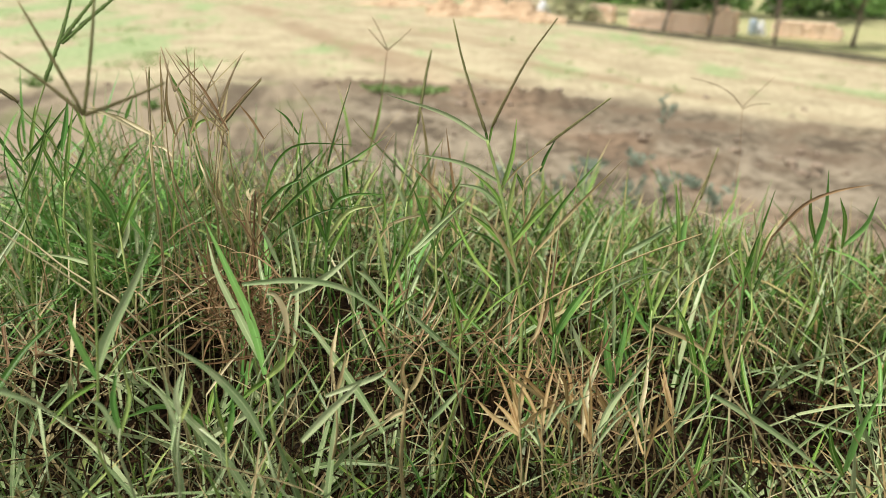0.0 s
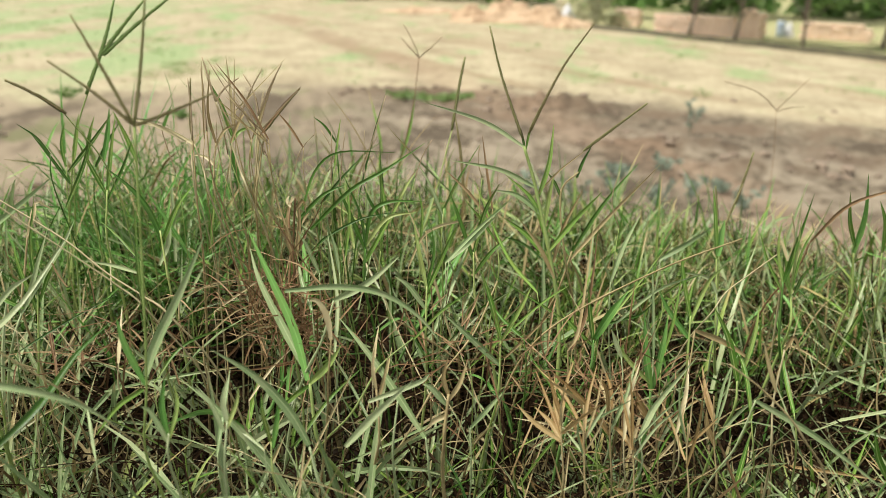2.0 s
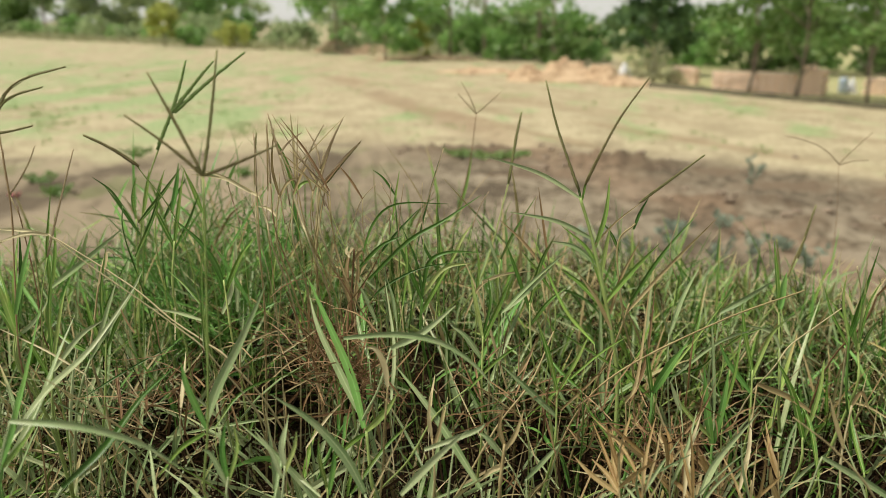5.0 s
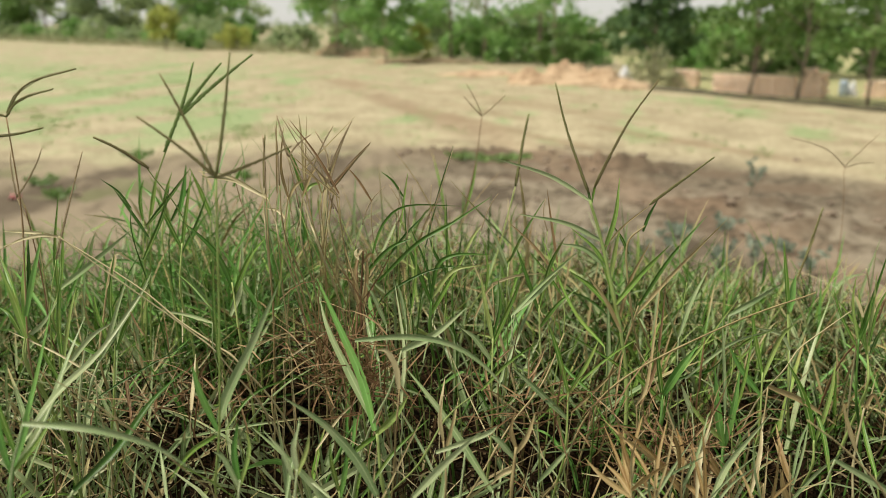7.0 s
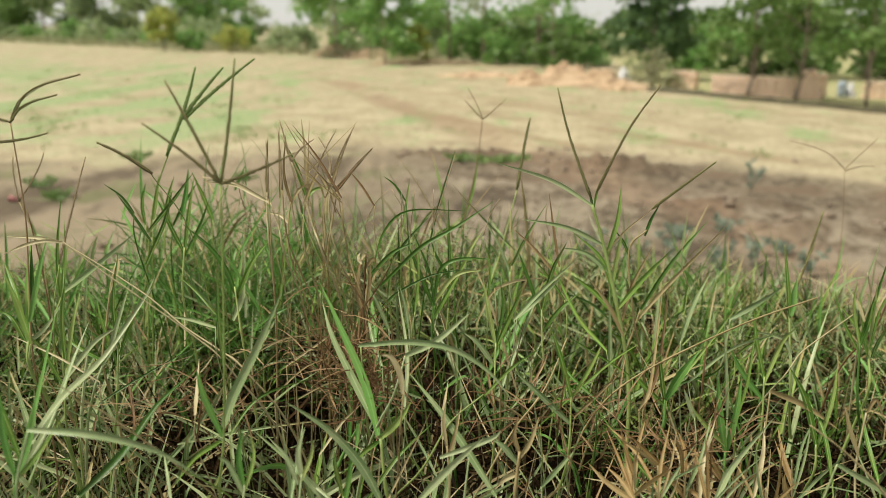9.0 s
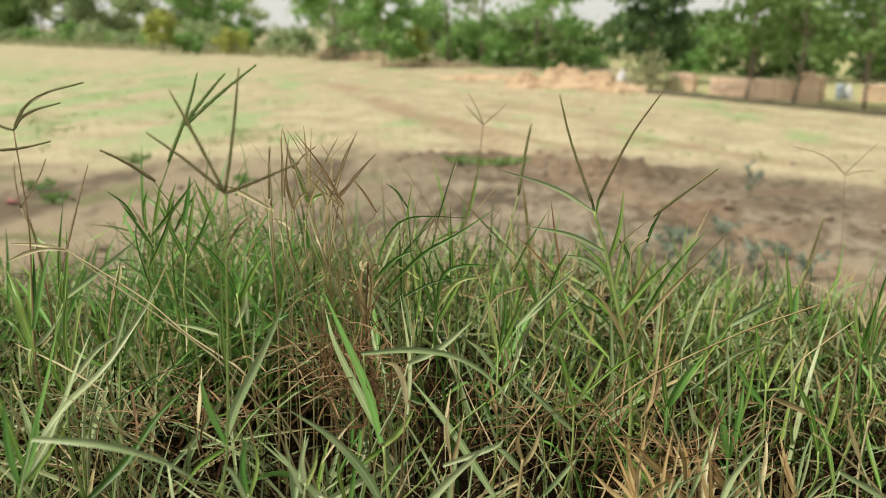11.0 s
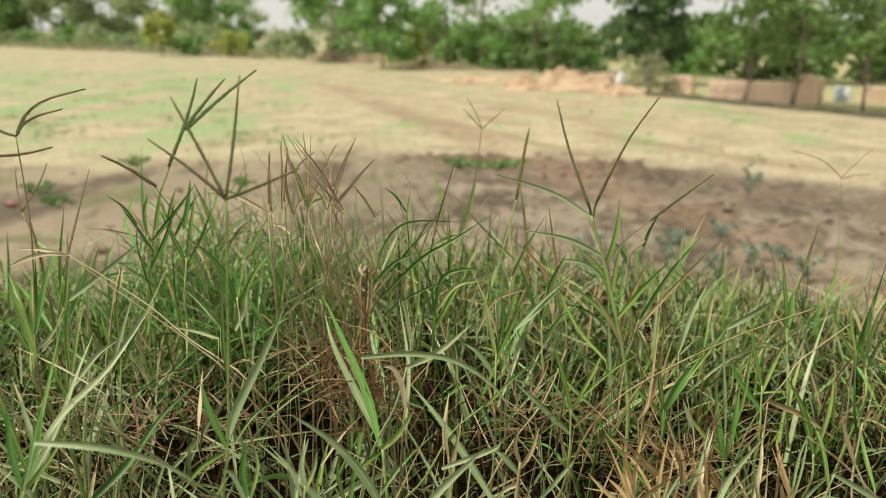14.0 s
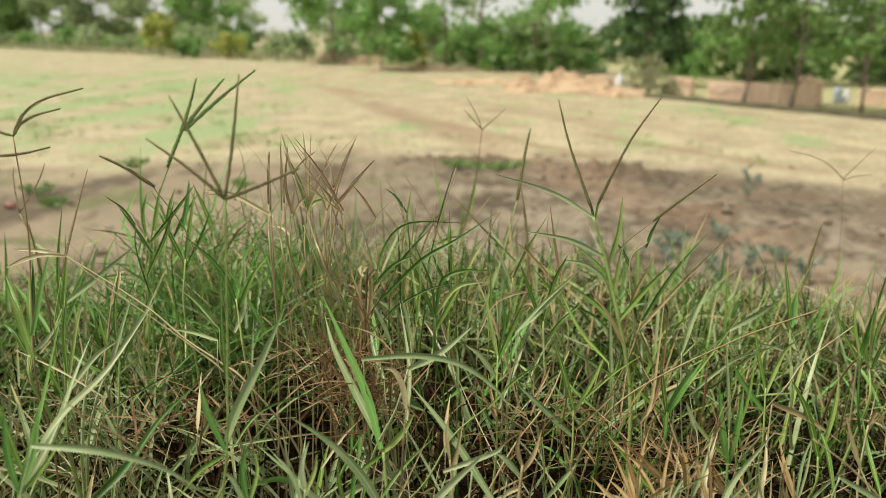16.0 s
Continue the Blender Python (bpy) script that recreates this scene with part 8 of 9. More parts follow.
grass_plant("grass_shoot", "thin dry straw stem with a pointed tip in the tuft",
            stem=[(-0.107, 0.403, 1.617), (-0.109, 0.408, 1.636)], r=0.0009, tone=STRAW,
            leaves=[(0.0010, STRAW, [(-0.109, 0.408, 1.636), (-0.124, 0.409, 1.648), (-0.139, 0.410, 1.657)])])
grass_plant("grass_shoot", "thin dry straw stem with a pointed tip in the tuft",
            stem=[(-0.090, 0.423, 1.609), (-0.091, 0.428, 1.630)], r=0.0009, tone=STRAW,
            leaves=[(0.0014, RUSSET, [(-0.091, 0.428, 1.630), (-0.100, 0.431, 1.643), (-0.109, 0.433, 1.653)])])
grass_plant("grass_shoot", "thin dry straw stem with a pointed tip in the tuft",
            stem=[(-0.142, 0.448, 1.605), (-0.143, 0.454, 1.627)], r=0.0010, tone=STRAW,
            leaves=[(0.0009, STRAW, [(-0.143, 0.454, 1.627), (-0.144, 0.460, 1.650), (-0.144, 0.468, 1.682)])])
grass_plant("grass_shoot", "pale dry stem bent under the seed head",
            stem=[(-0.128, 0.313, 1.639), (-0.131, 0.317, 1.656)], r=0.0007, tone=CREAM,
            leaves=[(0.0014, CREAM, [(-0.131, 0.317, 1.656), (-0.149, 0.318, 1.665), (-0.166, 0.317, 1.668)])])
grass_plant("grass_shoot", "dark green arching grass blade in the sward",
            stem=[(-0.256, 0.417, 1.602), (-0.258, 0.422, 1.623)], r=0.0014, tone=DEEP,
            leaves=[(0.0014, DEEP, [(-0.258, 0.422, 1.623), (-0.267, 0.424, 1.634), (-0.279, 0.425, 1.642)])])
grass_plant("grass_shoot", "dark green arching grass blade in the sward",
            stem=[(-0.072, 0.455, 1.605), (-0.074, 0.460, 1.627)], r=0.0015, tone=DEEP,
            leaves=[(0.0014, DEEP, [(-0.074, 0.460, 1.627), (-0.082, 0.462, 1.638), (-0.090, 0.463, 1.644)])])
grass_plant("grass_shoot", "upright green grass blade behind the seed heads",
            stem=[(-0.288, 0.510, 1.572), (-0.288, 0.516, 1.596)], r=0.0017, tone=GREEN,
            leaves=[(0.0034, GREEN, [(-0.288, 0.516, 1.596), (-0.286, 0.521, 1.614), (-0.284, 0.525, 1.631)])])
grass_plant("grass_shoot", "upright green grass blade behind the seed heads",
            stem=[(-0.278, 0.511, 1.572), (-0.278, 0.517, 1.596)], r=0.0017, tone=GREEN,
            leaves=[(0.0034, GREEN, [(-0.278, 0.517, 1.596), (-0.276, 0.522, 1.614), (-0.272, 0.526, 1.630)])])
grass_plant("grass_shoot", "upright green grass blade behind the seed heads",
            stem=[(-0.265, 0.512, 1.572), (-0.265, 0.518, 1.596)], r=0.0017, tone=BRIGHT,
            leaves=[(0.0042, BRIGHT, [(-0.265, 0.518, 1.596), (-0.262, 0.523, 1.616), (-0.261, 0.529, 1.636)])])
grass_plant("grass_shoot", "upright green grass blade behind the seed heads",
            stem=[(-0.239, 0.514, 1.572), (-0.240, 0.520, 1.596)], r=0.0017, tone=GREEN,
            leaves=[(0.0034, GREEN, [(-0.240, 0.520, 1.596), (-0.249, 0.525, 1.616), (-0.258, 0.528, 1.634)])])
grass_plant("grass_shoot", "upright green grass blade behind the seed heads",
            stem=[(-0.302, 0.526, 1.562), (-0.303, 0.533, 1.587)], r=0.0017, tone=GREEN,
            leaves=[(0.0030, GREEN, [(-0.303, 0.533, 1.587), (-0.306, 0.537, 1.605), (-0.304, 0.542, 1.621)])])
grass_plant("grass_shoot", "upright green grass blade behind the seed heads",
            stem=[(-0.281, 0.528, 1.562), (-0.280, 0.535, 1.587)], r=0.0017, tone=DEEP,
            leaves=[(0.0027, DEEP, [(-0.280, 0.535, 1.587), (-0.271, 0.541, 1.605), (-0.261, 0.546, 1.622)])])
grass_plant("grass_shoot", "long dry straw stem arching to a forked tip",
            stem=[(-0.1563, 0.3400, 1.5439), (-0.1778, 0.3520, 1.5531), (-0.2037, 0.3640, 1.5628), (-0.2302, 0.3760, 1.5771), (-0.2579, 0.3880, 1.5881), (-0.2885, 0.4000, 1.5997), (-0.3087, 0.4120, 1.6041)], r=0.0018, tone=CREAM,
            leaves=[(0.0022, CREAM, [(-0.2710, 0.3500, 1.6201), (-0.2897, 0.3560, 1.6210), (-0.3132, 0.3620, 1.6198)]),
                    (0.002, CREAM, [(-0.2717, 0.3500, 1.6204), (-0.2863, 0.3560, 1.6186), (-0.3035, 0.3620, 1.6141), (-0.3218, 0.3680, 1.6054)])])
grass_plant("grass_shoot", "green grass shoot with an upright dark leaf",
            stem=[(-0.3348, 0.4000, 1.5158), (-0.3403, 0.4120, 1.5345)], r=0.0028, tone=GREEN,
            leaves=[(0.0042, DEEP, [(-0.3393, 0.4100, 1.5331), (-0.3362, 0.4160, 1.5609), (-0.3354, 0.4220, 1.6030)]),
                    (0.0046, GREEN, [(-0.3397, 0.4100, 1.5331), (-0.3484, 0.4160, 1.5584), (-0.3581, 0.4220, 1.5858)]),
                    (0.003, PALE, [(-0.3394, 0.4100, 1.5288), (-0.3275, 0.4160, 1.5399), (-0.3183, 0.4220, 1.5553)]),
                    (0.0035, GREEN, [(-0.3402, 0.4100, 1.5266), (-0.3526, 0.4160, 1.5434), (-0.3645, 0.4220, 1.5474)])])
grass_plant("grass_shoot", "thin brown leaning grass stem",
            stem=[(-0.3265, 0.4200, 1.5255), (-0.3347, 0.4320, 1.5558), (-0.3448, 0.4440, 1.5823), (-0.3566, 0.4560, 1.6136)], r=0.0015, tone=RUSSET)
grass_plant("grass_shoot", "grass shoot with a broad slanting grey-green leaf",
            stem=[(-0.3482, 0.4600, 1.5234), (-0.3479, 0.4720, 1.5425)], r=0.0026, tone=GREEN,
            leaves=[(0.0046, PALE, [(-0.3464, 0.4700, 1.5455), (-0.3220, 0.4760, 1.5651), (-0.2883, 0.4820, 1.5929)]),
                    (0.003, GREEN, [(-0.3467, 0.4700, 1.5432), (-0.3431, 0.4760, 1.5736), (-0.3439, 0.4820, 1.6016)]),
                    (0.0028, GREEN, [(-0.3472, 0.4700, 1.5432), (-0.3490, 0.4760, 1.5780), (-0.3442, 0.4820, 1.6216)])])
grass_plant("grass_shoot", "dry hooked grass stem",
            stem=[(-0.2692, 0.3800, 1.5266), (-0.2698, 0.3920, 1.5546), (-0.2696, 0.4040, 1.5790), (-0.2702, 0.4160, 1.5910)], r=0.0022, tone=STRAW,
            leaves=[(0.002, CREAM, [(-0.2567, 0.3900, 1.5981), (-0.2557, 0.3960, 1.5976), (-0.2554, 0.4020, 1.5936), (-0.2543, 0.4080, 1.5892)]),
                    (0.0022, STRAW, [(-0.2642, 0.3900, 1.5755), (-0.2605, 0.3960, 1.5896), (-0.2620, 0.4020, 1.5958)])])
grass_plant("grass_shoot", "pale grass shoot with crossing upright leaves",
            stem=[(-0.2672, 0.3600, 1.5151), (-0.2645, 0.3720, 1.5321)], r=0.0026, tone=PALE,
            leaves=[(0.0034, PALE, [(-0.2644, 0.3700, 1.5309), (-0.2497, 0.3760, 1.5550), (-0.2370, 0.3820, 1.5749), (-0.2315, 0.3880, 1.5876)]),
                    (0.003, PALE, [(-0.2602, 0.3700, 1.5371), (-0.2529, 0.3760, 1.5608), (-0.2451, 0.3820, 1.5863)]),
                    (0.003, GREEN, [(-0.2624, 0.3700, 1.5350), (-0.2806, 0.3760, 1.5399), (-0.2952, 0.3820, 1.5452)])])
grass_plant("grass_shoot", "dark green grass shoot with a stiff slanting leaf",
            stem=[(-0.1858, 0.4200, 1.5305), (-0.1935, 0.4320, 1.5685)], r=0.0024, tone=GREEN,
            leaves=[(0.0038, DEEP, [(-0.1913, 0.4300, 1.5608), (-0.2004, 0.4360, 1.5798), (-0.2140, 0.4420, 1.5946), (-0.2350, 0.4480, 1.6094)]),
                    (0.0036, PALE, [(-0.1954, 0.4300, 1.5436), (-0.1897, 0.4360, 1.5589), (-0.1894, 0.4420, 1.5762)]),
                    (0.0032, GREEN, [(-0.1937, 0.4300, 1.5565), (-0.1815, 0.4360, 1.5845), (-0.1701, 0.4420, 1.5998)])])
grass_plant("grass_seed_head", "green grass stem with a broad sheath and a thin dark spike",
            stem=[(0.2051, 0.4600, 1.4944), (0.2051, 0.4720, 1.5247), (0.2064, 0.4840, 1.5423)], r=0.0026, tone=GREEN,
            spikes=[[(0.2086, 0.4800, 1.5676), (0.2163, 0.4920, 1.5784), (0.2258, 0.5040, 1.5928)]], spike_r=0.0009, spike=SPIKE,
            leaves=[(0.0028, GREEN, [(0.2021, 0.4700, 1.5449), (0.2000, 0.4760, 1.5706), (0.1974, 0.4820, 1.5943)]),
                    (0.005, BRIGHT, [(0.2027, 0.4700, 1.5470), (0.2051, 0.4760, 1.5601), (0.2085, 0.4820, 1.5712)])])
grass_plant("grass_shoot", "thin pale stem leaning across the sward",
            stem=[(0.1879, 0.4200, 1.5238), (0.1997, 0.4320, 1.5337), (0.2175, 0.4440, 1.5421), (0.2399, 0.4560, 1.5539)], r=0.0014, tone=CREAM)
grass_plant("grass_shoot", "dark green grass shoot with stiff spreading leaves",
            stem=[(0.2591, 0.4600, 1.4966), (0.2610, 0.4720, 1.5180)], r=0.0028, tone=GREEN,
            leaves=[(0.0026, GREEN, [(0.2596, 0.4700, 1.5165), (0.2558, 0.4760, 1.5402), (0.2530, 0.4820, 1.5618)]),
                    (0.0026, GREEN, [(0.2605, 0.4700, 1.5187), (0.2620, 0.4760, 1.5469), (0.2643, 0.4820, 1.5749)]),
                    (0.0017, GREEN, [(0.2604, 0.4700, 1.5231), (0.2656, 0.4760, 1.5492), (0.2751, 0.4820, 1.5667)]),
                    (0.0024, GREEN, [(0.2583, 0.4700, 1.5208), (0.2513, 0.4760, 1.5379), (0.2398, 0.4820, 1.5528)]),
                    (0.0024, GREEN, [(0.2624, 0.4700, 1.5166), (0.2689, 0.4760, 1.5298), (0.2796, 0.4820, 1.5411)]),
                    (0.0022, CREAM, [(0.2538, 0.4700, 1.5444), (0.2508, 0.4760, 1.5551), (0.2475, 0.4820, 1.5616)])])
grass_plant("grass_shoot", "dry brown grass stem with a curled pale top",
            stem=[(-0.0999, 0.4000, 1.5208), (-0.0992, 0.4120, 1.5613), (-0.1018, 0.4240, 1.5818), (-0.1023, 0.4360, 1.5907)], r=0.0022, tone=RUSSET,
            leaves=[(0.002, CREAM, [(-0.0971, 0.4100, 1.5971), (-0.0963, 0.4160, 1.5990), (-0.0947, 0.4220, 1.5963), (-0.0952, 0.4280, 1.5906)]),
                    (0.0022, CREAM, [(-0.0975, 0.4100, 1.5939), (-0.1006, 0.4160, 1.5969), (-0.1005, 0.4220, 1.5985)]),
                    (0.002, STRAW, [(-0.0991, 0.4100, 1.5781), (-0.1040, 0.4160, 1.5841), (-0.1108, 0.4220, 1.5838)])])
grass_plant("grass_shoot", "dry brown grass stem standing in the tuft",
            stem=[(-0.0921, 0.4100, 1.5169), (-0.0977, 0.4220, 1.5559), (-0.0979, 0.4340, 1.5749), (-0.1019, 0.4460, 1.5846)], r=0.0024, tone=STRAW,
            leaves=[(0.002, STRAW, [(-0.0957, 0.4200, 1.5751), (-0.0919, 0.4260, 1.5815), (-0.0897, 0.4320, 1.5839)]),
                    (0.002, RUSSET, [(-0.0969, 0.4200, 1.5587), (-0.0926, 0.4260, 1.5672), (-0.0916, 0.4320, 1.5715)])])
grass_plant("grass_shoot", "arched brown grass leaf on a bent dry stem",
            stem=[(0.274, 0.5, 1.527), (0.281, 0.5, 1.55)], r=0.0022, tone=RUSSET,
            leaves=[(0.0026, RUSSET, [(0.281, 0.5, 1.55), (0.301, 0.5, 1.576), (0.324, 0.5, 1.588), (0.351, 0.5, 1.594)])])
grass_plant("grass_shoot", "fresh upright green shoot with two stiff leaves",
            stem=[(0.327, 0.515, 1.5), (0.325, 0.52, 1.535)], r=0.0024, tone=GREEN,
            leaves=[(0.0044, BRIGHT, [(0.325, 0.52, 1.535), (0.328, 0.52, 1.566), (0.325, 0.52, 1.6)]),
                    (0.0036, GREEN, [(0.325, 0.52, 1.54), (0.318, 0.521, 1.56), (0.315, 0.522, 1.584)])])
grass_plant("grass_shoot", "short upright green blade with a dry tip",
            stem=[(0.348, 0.515, 1.5), (0.347, 0.52, 1.536)], r=0.0024, tone=GREEN,
            leaves=[(0.0036, GREEN, [(0.347, 0.52, 1.536), (0.345, 0.52, 1.56), (0.338, 0.52, 1.578)]),
                    (0.0040, BRIGHT, [(0.348, 0.52, 1.538), (0.362, 0.52, 1.556), (0.368, 0.52, 1.580)])])
grass_plant("grass_shoot", "pale dry stalk with a bent tip",
            stem=[(0.265, 0.5, 1.526), (0.269, 0.5, 1.55), (0.264, 0.5, 1.572)], r=0.0018, tone=CREAM)
grass_plant("grass_shoot", "long grey-green leaf falling across the low grass",
            stem=[(0.172, 0.302, 1.49), (0.179, 0.3, 1.522)], r=0.0018, tone=PALE,
            leaves=[(0.0034, PALE, [(0.179, 0.3, 1.522), (0.214, 0.297, 1.502), (0.258, 0.292, 1.470)])])
grass_plant("grass_shoot", "bright green shoot at the low end of the bank",
            stem=[(0.262, 0.31, 1.455), (0.261, 0.3, 1.475)], r=0.0022, tone=BRIGHT,
            leaves=[(0.0042, BRIGHT, [(0.261, 0.3, 1.475), (0.264, 0.3, 1.498), (0.272, 0.3, 1.528)]),
                    (0.0036, GREEN, [(0.261, 0.3, 1.472), (0.252, 0.3, 1.488), (0.247, 0.3, 1.505)])])

# ---- weeds on the tilled strip and the back of the bank ----
def weed(x, y, height, spread, leaves, label, material, seed, leaf=0.05):
    """A broad-leaved weed: a few stems with oval leaves in turn up each."""
    r = random.Random(seed)
    z = floor_z(x, y) - 0.01
    t = thing("weed", (x, y, z), label, "weed")
    stems = 3 if height > 0.15 else 5
    for s in range(stems):
        a = 6.28 * s / stems + r.uniform(-0.4, 0.4)
        tip = Vector((math.cos(a) * spread * r.uniform(0.3, 1), math.sin(a) * spread * r.uniform(0.3, 1), height * r.uniform(0.65, 1)))
        line = spline([(0, 0, 0), tip * 0.5 + Vector((0, 0, height * 0.12)), tip], 8)
        stem = part("stem", mesh_of("stem", *tube(line, [0.004 * (1 - 0.6 * i / 8) for i in range(9)], 5), material), t)
        for k in range(leaves):
            p = line[min(8, 2 + int(7 * k / leaves))]
            b = r.uniform(0, 6.28)
            d = Vector((math.cos(b), math.sin(b), r.uniform(0.0, 0.7))).normalized() * leaf * r.uniform(0.7, 1.3)
            part("leaf", mesh_of("leaf", *blade_mesh(spline([p, p + d * 0.5 + Vector((0, 0, 0.1 * leaf)), p + d], 6), leaf * 0.5), material), stem)
    return t


BLUE = "blue-green broad-leaved weed on the tilled soil"
weed(2.46, 8.95, 0.4, 0.1, 7, BLUE, WEED_BLUE, 1, 0.07)
weed(1.75, 7.1, 0.18, 0.2, 6, BLUE, WEED_BLUE, 2, 0.07)
weed(1.35, 6.9, 0.14, 0.2, 6, BLUE, WEED_BLUE, 3, 0.07)
weed(2.1, 6.5, 0.12, 0.16, 6, BLUE, WEED_BLUE, 4, 0.06)
for i, (bx, by, bh) in enumerate(((0.85, 5.9, 0.26), (1.15, 6.05, 0.34), (1.45, 5.85, 0.3), (1.75, 6.1, 0.28), (0.55, 6.2, 0.22), (2.05, 5.8, 0.24))):
    weed(bx, by, bh, 0.16, 8, BLUE, WEED_BLUE, 30 + i, 0.06)
LOW = "low green weed patch on bare soil"
for i, (bx, by) in enumerate(((-0.78, 10.75), (-0.5, 10.9), (-0.22, 10.75), (-0.05, 10.9))):
    weed(bx, by, 0.08, 0.24, 9, LOW, SPROUT, 70 + i, 0.09)
weed(-5.2, 8.4, 0.12, 0.25, 8, LOW, TREE_MID, 8, 0.08)
weed(-4.7, 7.9, 0.1, 0.25, 8, LOW, TREE_MID, 9, 0.08)
weed(-5.0, 10.4, 0.12, 0.25, 8, LOW, TREE_MID, 10, 0.08)
weed(-3.2, 9.3, 0.1, 0.2, 7, LOW, TREE_MID, 12, 0.07)


def sprouts():
    """Young green shoots that come up in patches through the stubble."""
    rng = np.random.RandomState(52)
    n = 16000
    y = 11.5 * np.exp(rng.uniform(0, 1.15, n))
    x = y * rng.uniform(-0.85, 0.55, n)
    west = 1 - smooth01(x + 0.33 * y, -1.5, 3.0)
    keep = rng.rand(n) < np.clip((0.35 + 0.65 * west) * (0.95 * lumps(x, 0.35 * y, 2.2, 71) + 0.5 * lumps(x, 0.5 * y, 0.9, 72) - 0.25 + 0.25 * west), 0, 1)
    x, y = x[keep], y[keep]
    k = 6
    x = np.repeat(x, k) + rng.normal(0, 0.035, len(x) * k)
    y = np.repeat(y, k) + rng.normal(0, 0.035, len(y) * k)
    m = len(x)
    base = np.stack([x, y, ground_height(x, y) - 0.004], 1)
    a0 = rng.uniform(0.1, 0.8, m)
    piece = ribbons(base, rng.uniform(0, 6.283, m), a0, a0 + rng.uniform(0, 0.9, m), rng.uniform(0.03, 0.1, m), rng.uniform(0.006, 0.014, m), 3, 0.3)
    join("field_sprout", [piece], SPROUT, "young green shoots in patches through the stubble")


sprouts()


def verge_grass():
    """Tall dry grass along the far edge of the field, below the trees."""
    rng = np.random.RandomState(63)
    n = 5200
    u = rng.rand(n)
    x, y = -86 + 82 * u, 118 - 74 * u + rng.normal(0, 1.2, n)
    keep = rng.rand(n) < 0.5 + 0.6 * lumps(x, y, 6.0, 64)
    x, y = x[keep], y[keep]
    m = len(x)
    base = np.stack([x, y, ground_height(x, y) - 0.01], 1)
    a0 = rng.uniform(0, 0.35, m)
    piece = ribbons(base, rng.uniform(0, 6.283, m), a0, a0 + rng.uniform(0, 0.7, m), rng.uniform(0.3, 0.9, m), rng.uniform(0.05, 0.13, m), 3, 0.3)
    join("verge_grass", [piece], BUSH_GREY, "tall dry pale grass along the far field edge")


verge_grass()


def scrap():
    """A crumpled bit of pink plastic caught among the weeds."""
    r = random.Random(9)
    n, k = 7, 7
    verts = [((i / n - 0.5) * 0.1 + r.uniform(-0.008, 0.008), (j / k - 0.5) * 0.06 + r.uniform(-0.008, 0.008), 0.035 + r.uniform(-0.03, 0.03)) for j in range(k + 1) for i in range(n + 1)]
    faces = [(j * (n + 1) + i, j * (n + 1) + i + 1, (j + 1) * (n + 1) + i + 1, (j + 1) * (n + 1) + i) for j in range(k) for i in range(n)]
    ob = new("plastic_scrap", mesh_of("plastic_scrap", verts, faces, PINK))
    ob.location = (-5.05, 7.7, floor_z(-5.05, 7.7))
    m = ob.modifiers.new("thickness", 'SOLIDIFY')
    m.thickness = 0.002
    tagged(ob, "crumpled scrap of pink plastic on the bare soil", "scrap")


scrap()


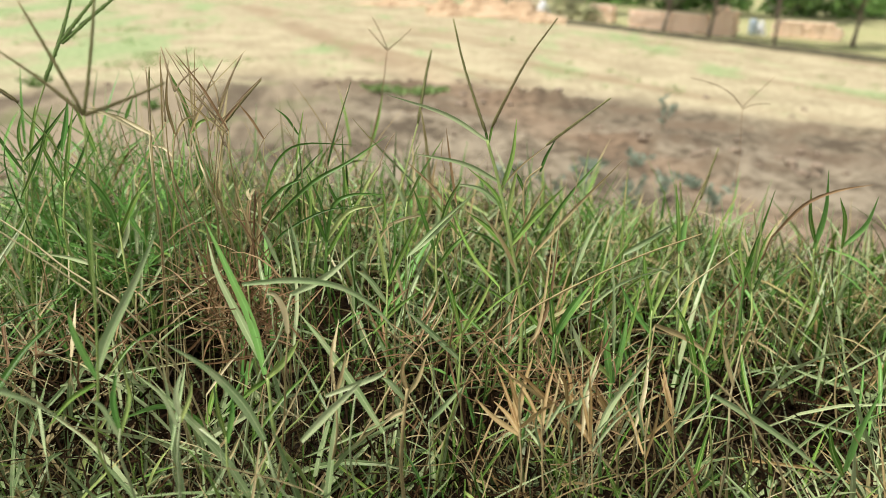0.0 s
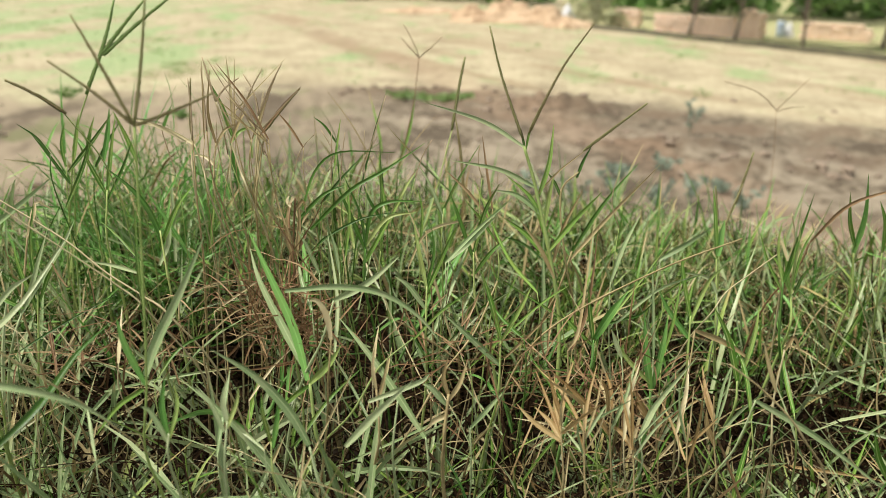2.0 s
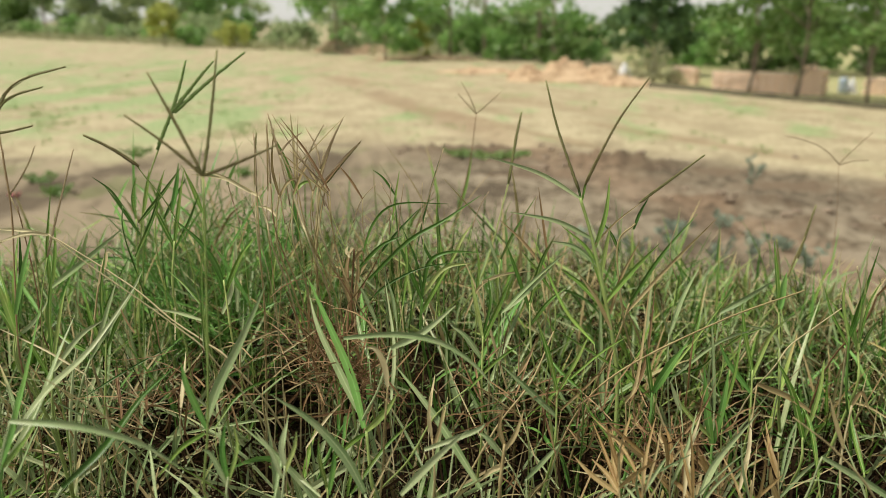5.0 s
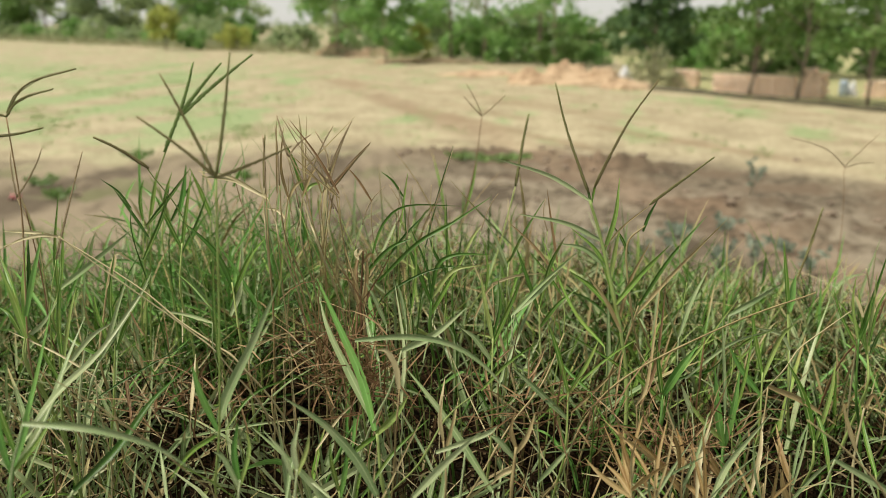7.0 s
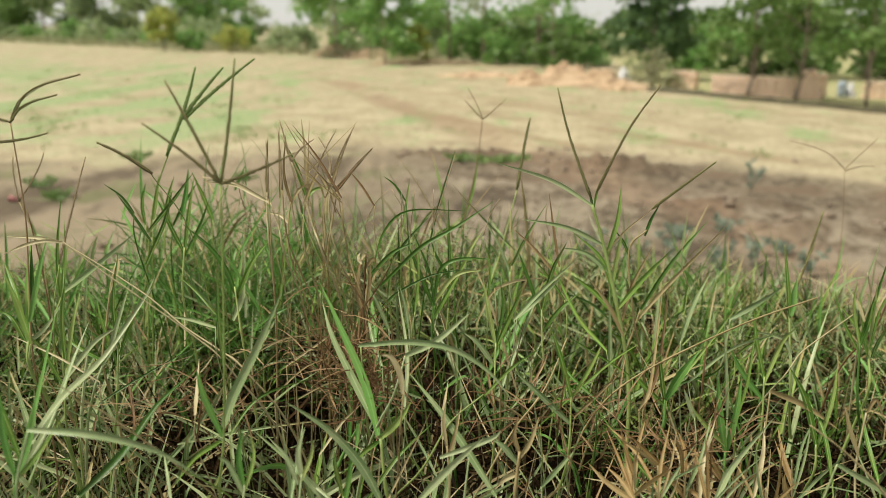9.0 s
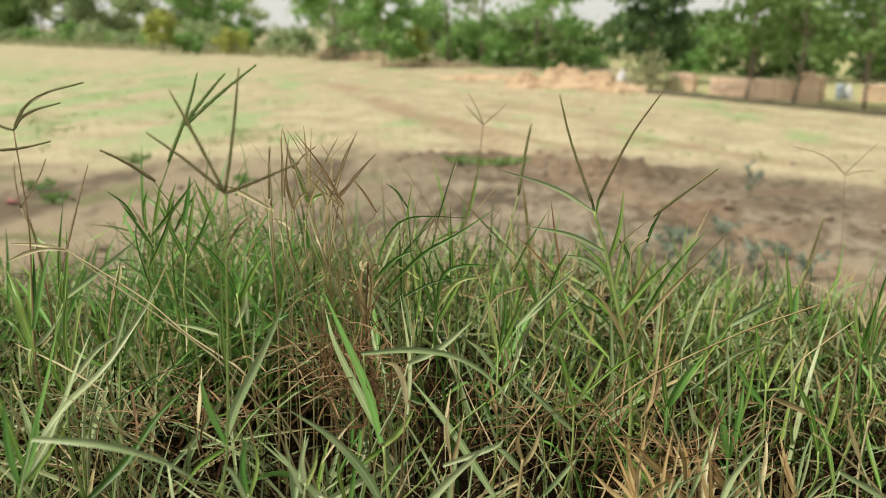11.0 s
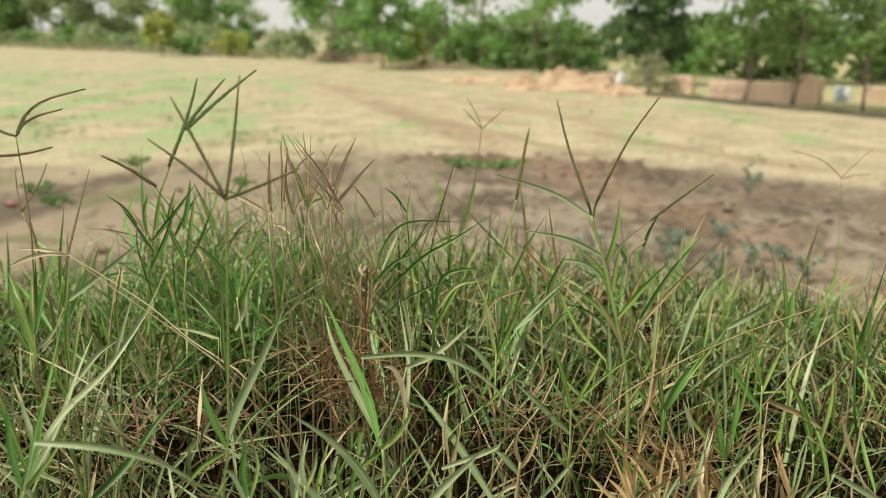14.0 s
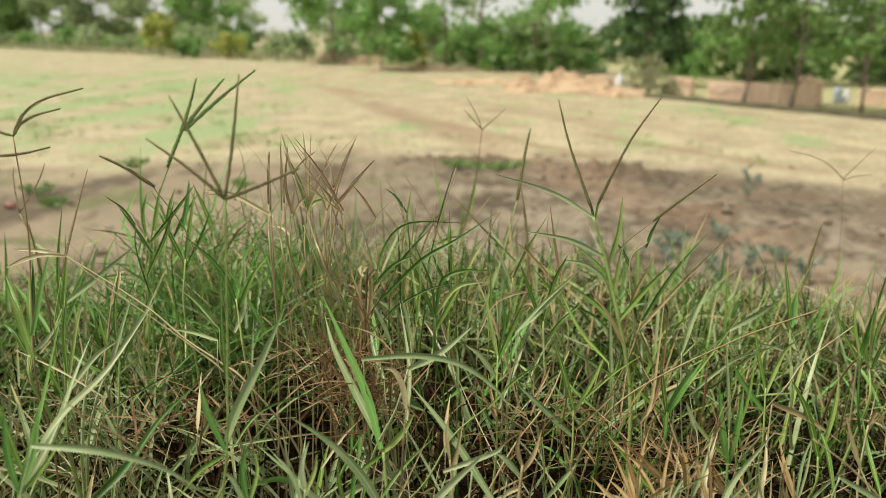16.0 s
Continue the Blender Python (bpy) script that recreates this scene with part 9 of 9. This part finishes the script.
# ---- repeated shoots at the front of the tuft ----
def template(label, tone, height, leaves, width, dry, seed):
    r = random.Random(seed)
    t = thing("grass_shoot", (0, 0, 0), label, "grass", "shoots at the front of the tuft")
    az0 = r.uniform(0, 6.28)
    lean = r.uniform(0.1, 0.6)
    line = spline([(0, 0, -0.004), (lean * height * 0.3, 0, height * 0.4), (lean * height * 0.75, 0.01, height * 0.8), (lean * height * 1.2, 0.01, height)], 14)
    part("stem", mesh_of("stem", *tube(line, [0.0011 * (1.15 - 0.5 * i / 14) * (1.4 if i in (4, 8, 11) else 1) for i in range(15)], 6), tone), t)
    for k in range(leaves):
        foot = line[min(14, 3 + int(12 * (k + 0.5) / leaves))]
        a = az0 + 3.14 * k + r.uniform(-0.6, 0.6)
        out = Vector((math.cos(a), math.sin(a), 0))
        l, rise = r.uniform(0.045, 0.12), r.uniform(0.05, 1.2)
        tip = foot + out * l * math.cos(rise) + Vector((0, 0, l * math.sin(rise)))
        mid = foot.lerp(tip, 0.5) + Vector((0, 0, l * r.uniform(0.02, 0.16)))
        m = dry if r.random() < 0.18 else tone
        part("leaf", ribbed(mesh_of("leaf", *blade_mesh(spline([foot, mid, tip], 9), width * r.uniform(0.75, 1.2), r.uniform(-1.2, 1.2)), m), 5), t)
    return t


def front_shoots():
    r = random.Random(77)
    kinds = [template("green grass shoot with narrow alternate leaves", GREEN, 0.17, 6, 0.004, STRAW, 1),
             template("grey-green grass shoot with long leaves", PALE, 0.15, 5, 0.0036, STRAW, 2),
             template("fresh bright green grass shoot", BRIGHT, 0.16, 5, 0.0044, PALE, 3),
             template("dry tan grass shoot with brittle leaves", STRAW, 0.13, 6, 0.0024, STRAW, 4),
             template("green grass shoot with narrow alternate leaves", GREEN, 0.2, 7, 0.0038, STRAW, 5),
             template("dark green grass shoot with stiff leaves", DEEP, 0.19, 6, 0.004, STRAW, 6),
             template("dry brown grass shoot half withered", STRAW, 0.16, 7, 0.002, STRAW, 7)]
    tall = (0.17, 0.15, 0.16, 0.13, 0.2, 0.19, 0.16)
    spots = []
    while len(spots) < 210:
        y = r.uniform(0.36, 0.72)
        x = (y + 0.12) * r.uniform(-0.8, 0.75)
        if abs(x + 0.15) < 0.13 and abs(y - 0.48) < 0.16 and r.random() < 0.92:
            continue
        if any(abs(x - gx) < 0.03 and abs(y - gy) < 0.11 for gx, gy in GAPS) and r.random() < 0.75:
            continue
        spots.append((x, y))
    for i, (x, y) in enumerate(spots):
        k = kinds[i % 7]
        s = r.uniform(0.65, 0.98) * float(sward_height(x, y)) / tall[i % 7]
        m = pose(x, y, floor_z(x, y), 0, 0, r.uniform(0, 360))
        if i < 7:
            k.matrix_basis = m
        else:
            k = copy_thing(k, m)
        k.scale = (s, s, s)


front_shoots()
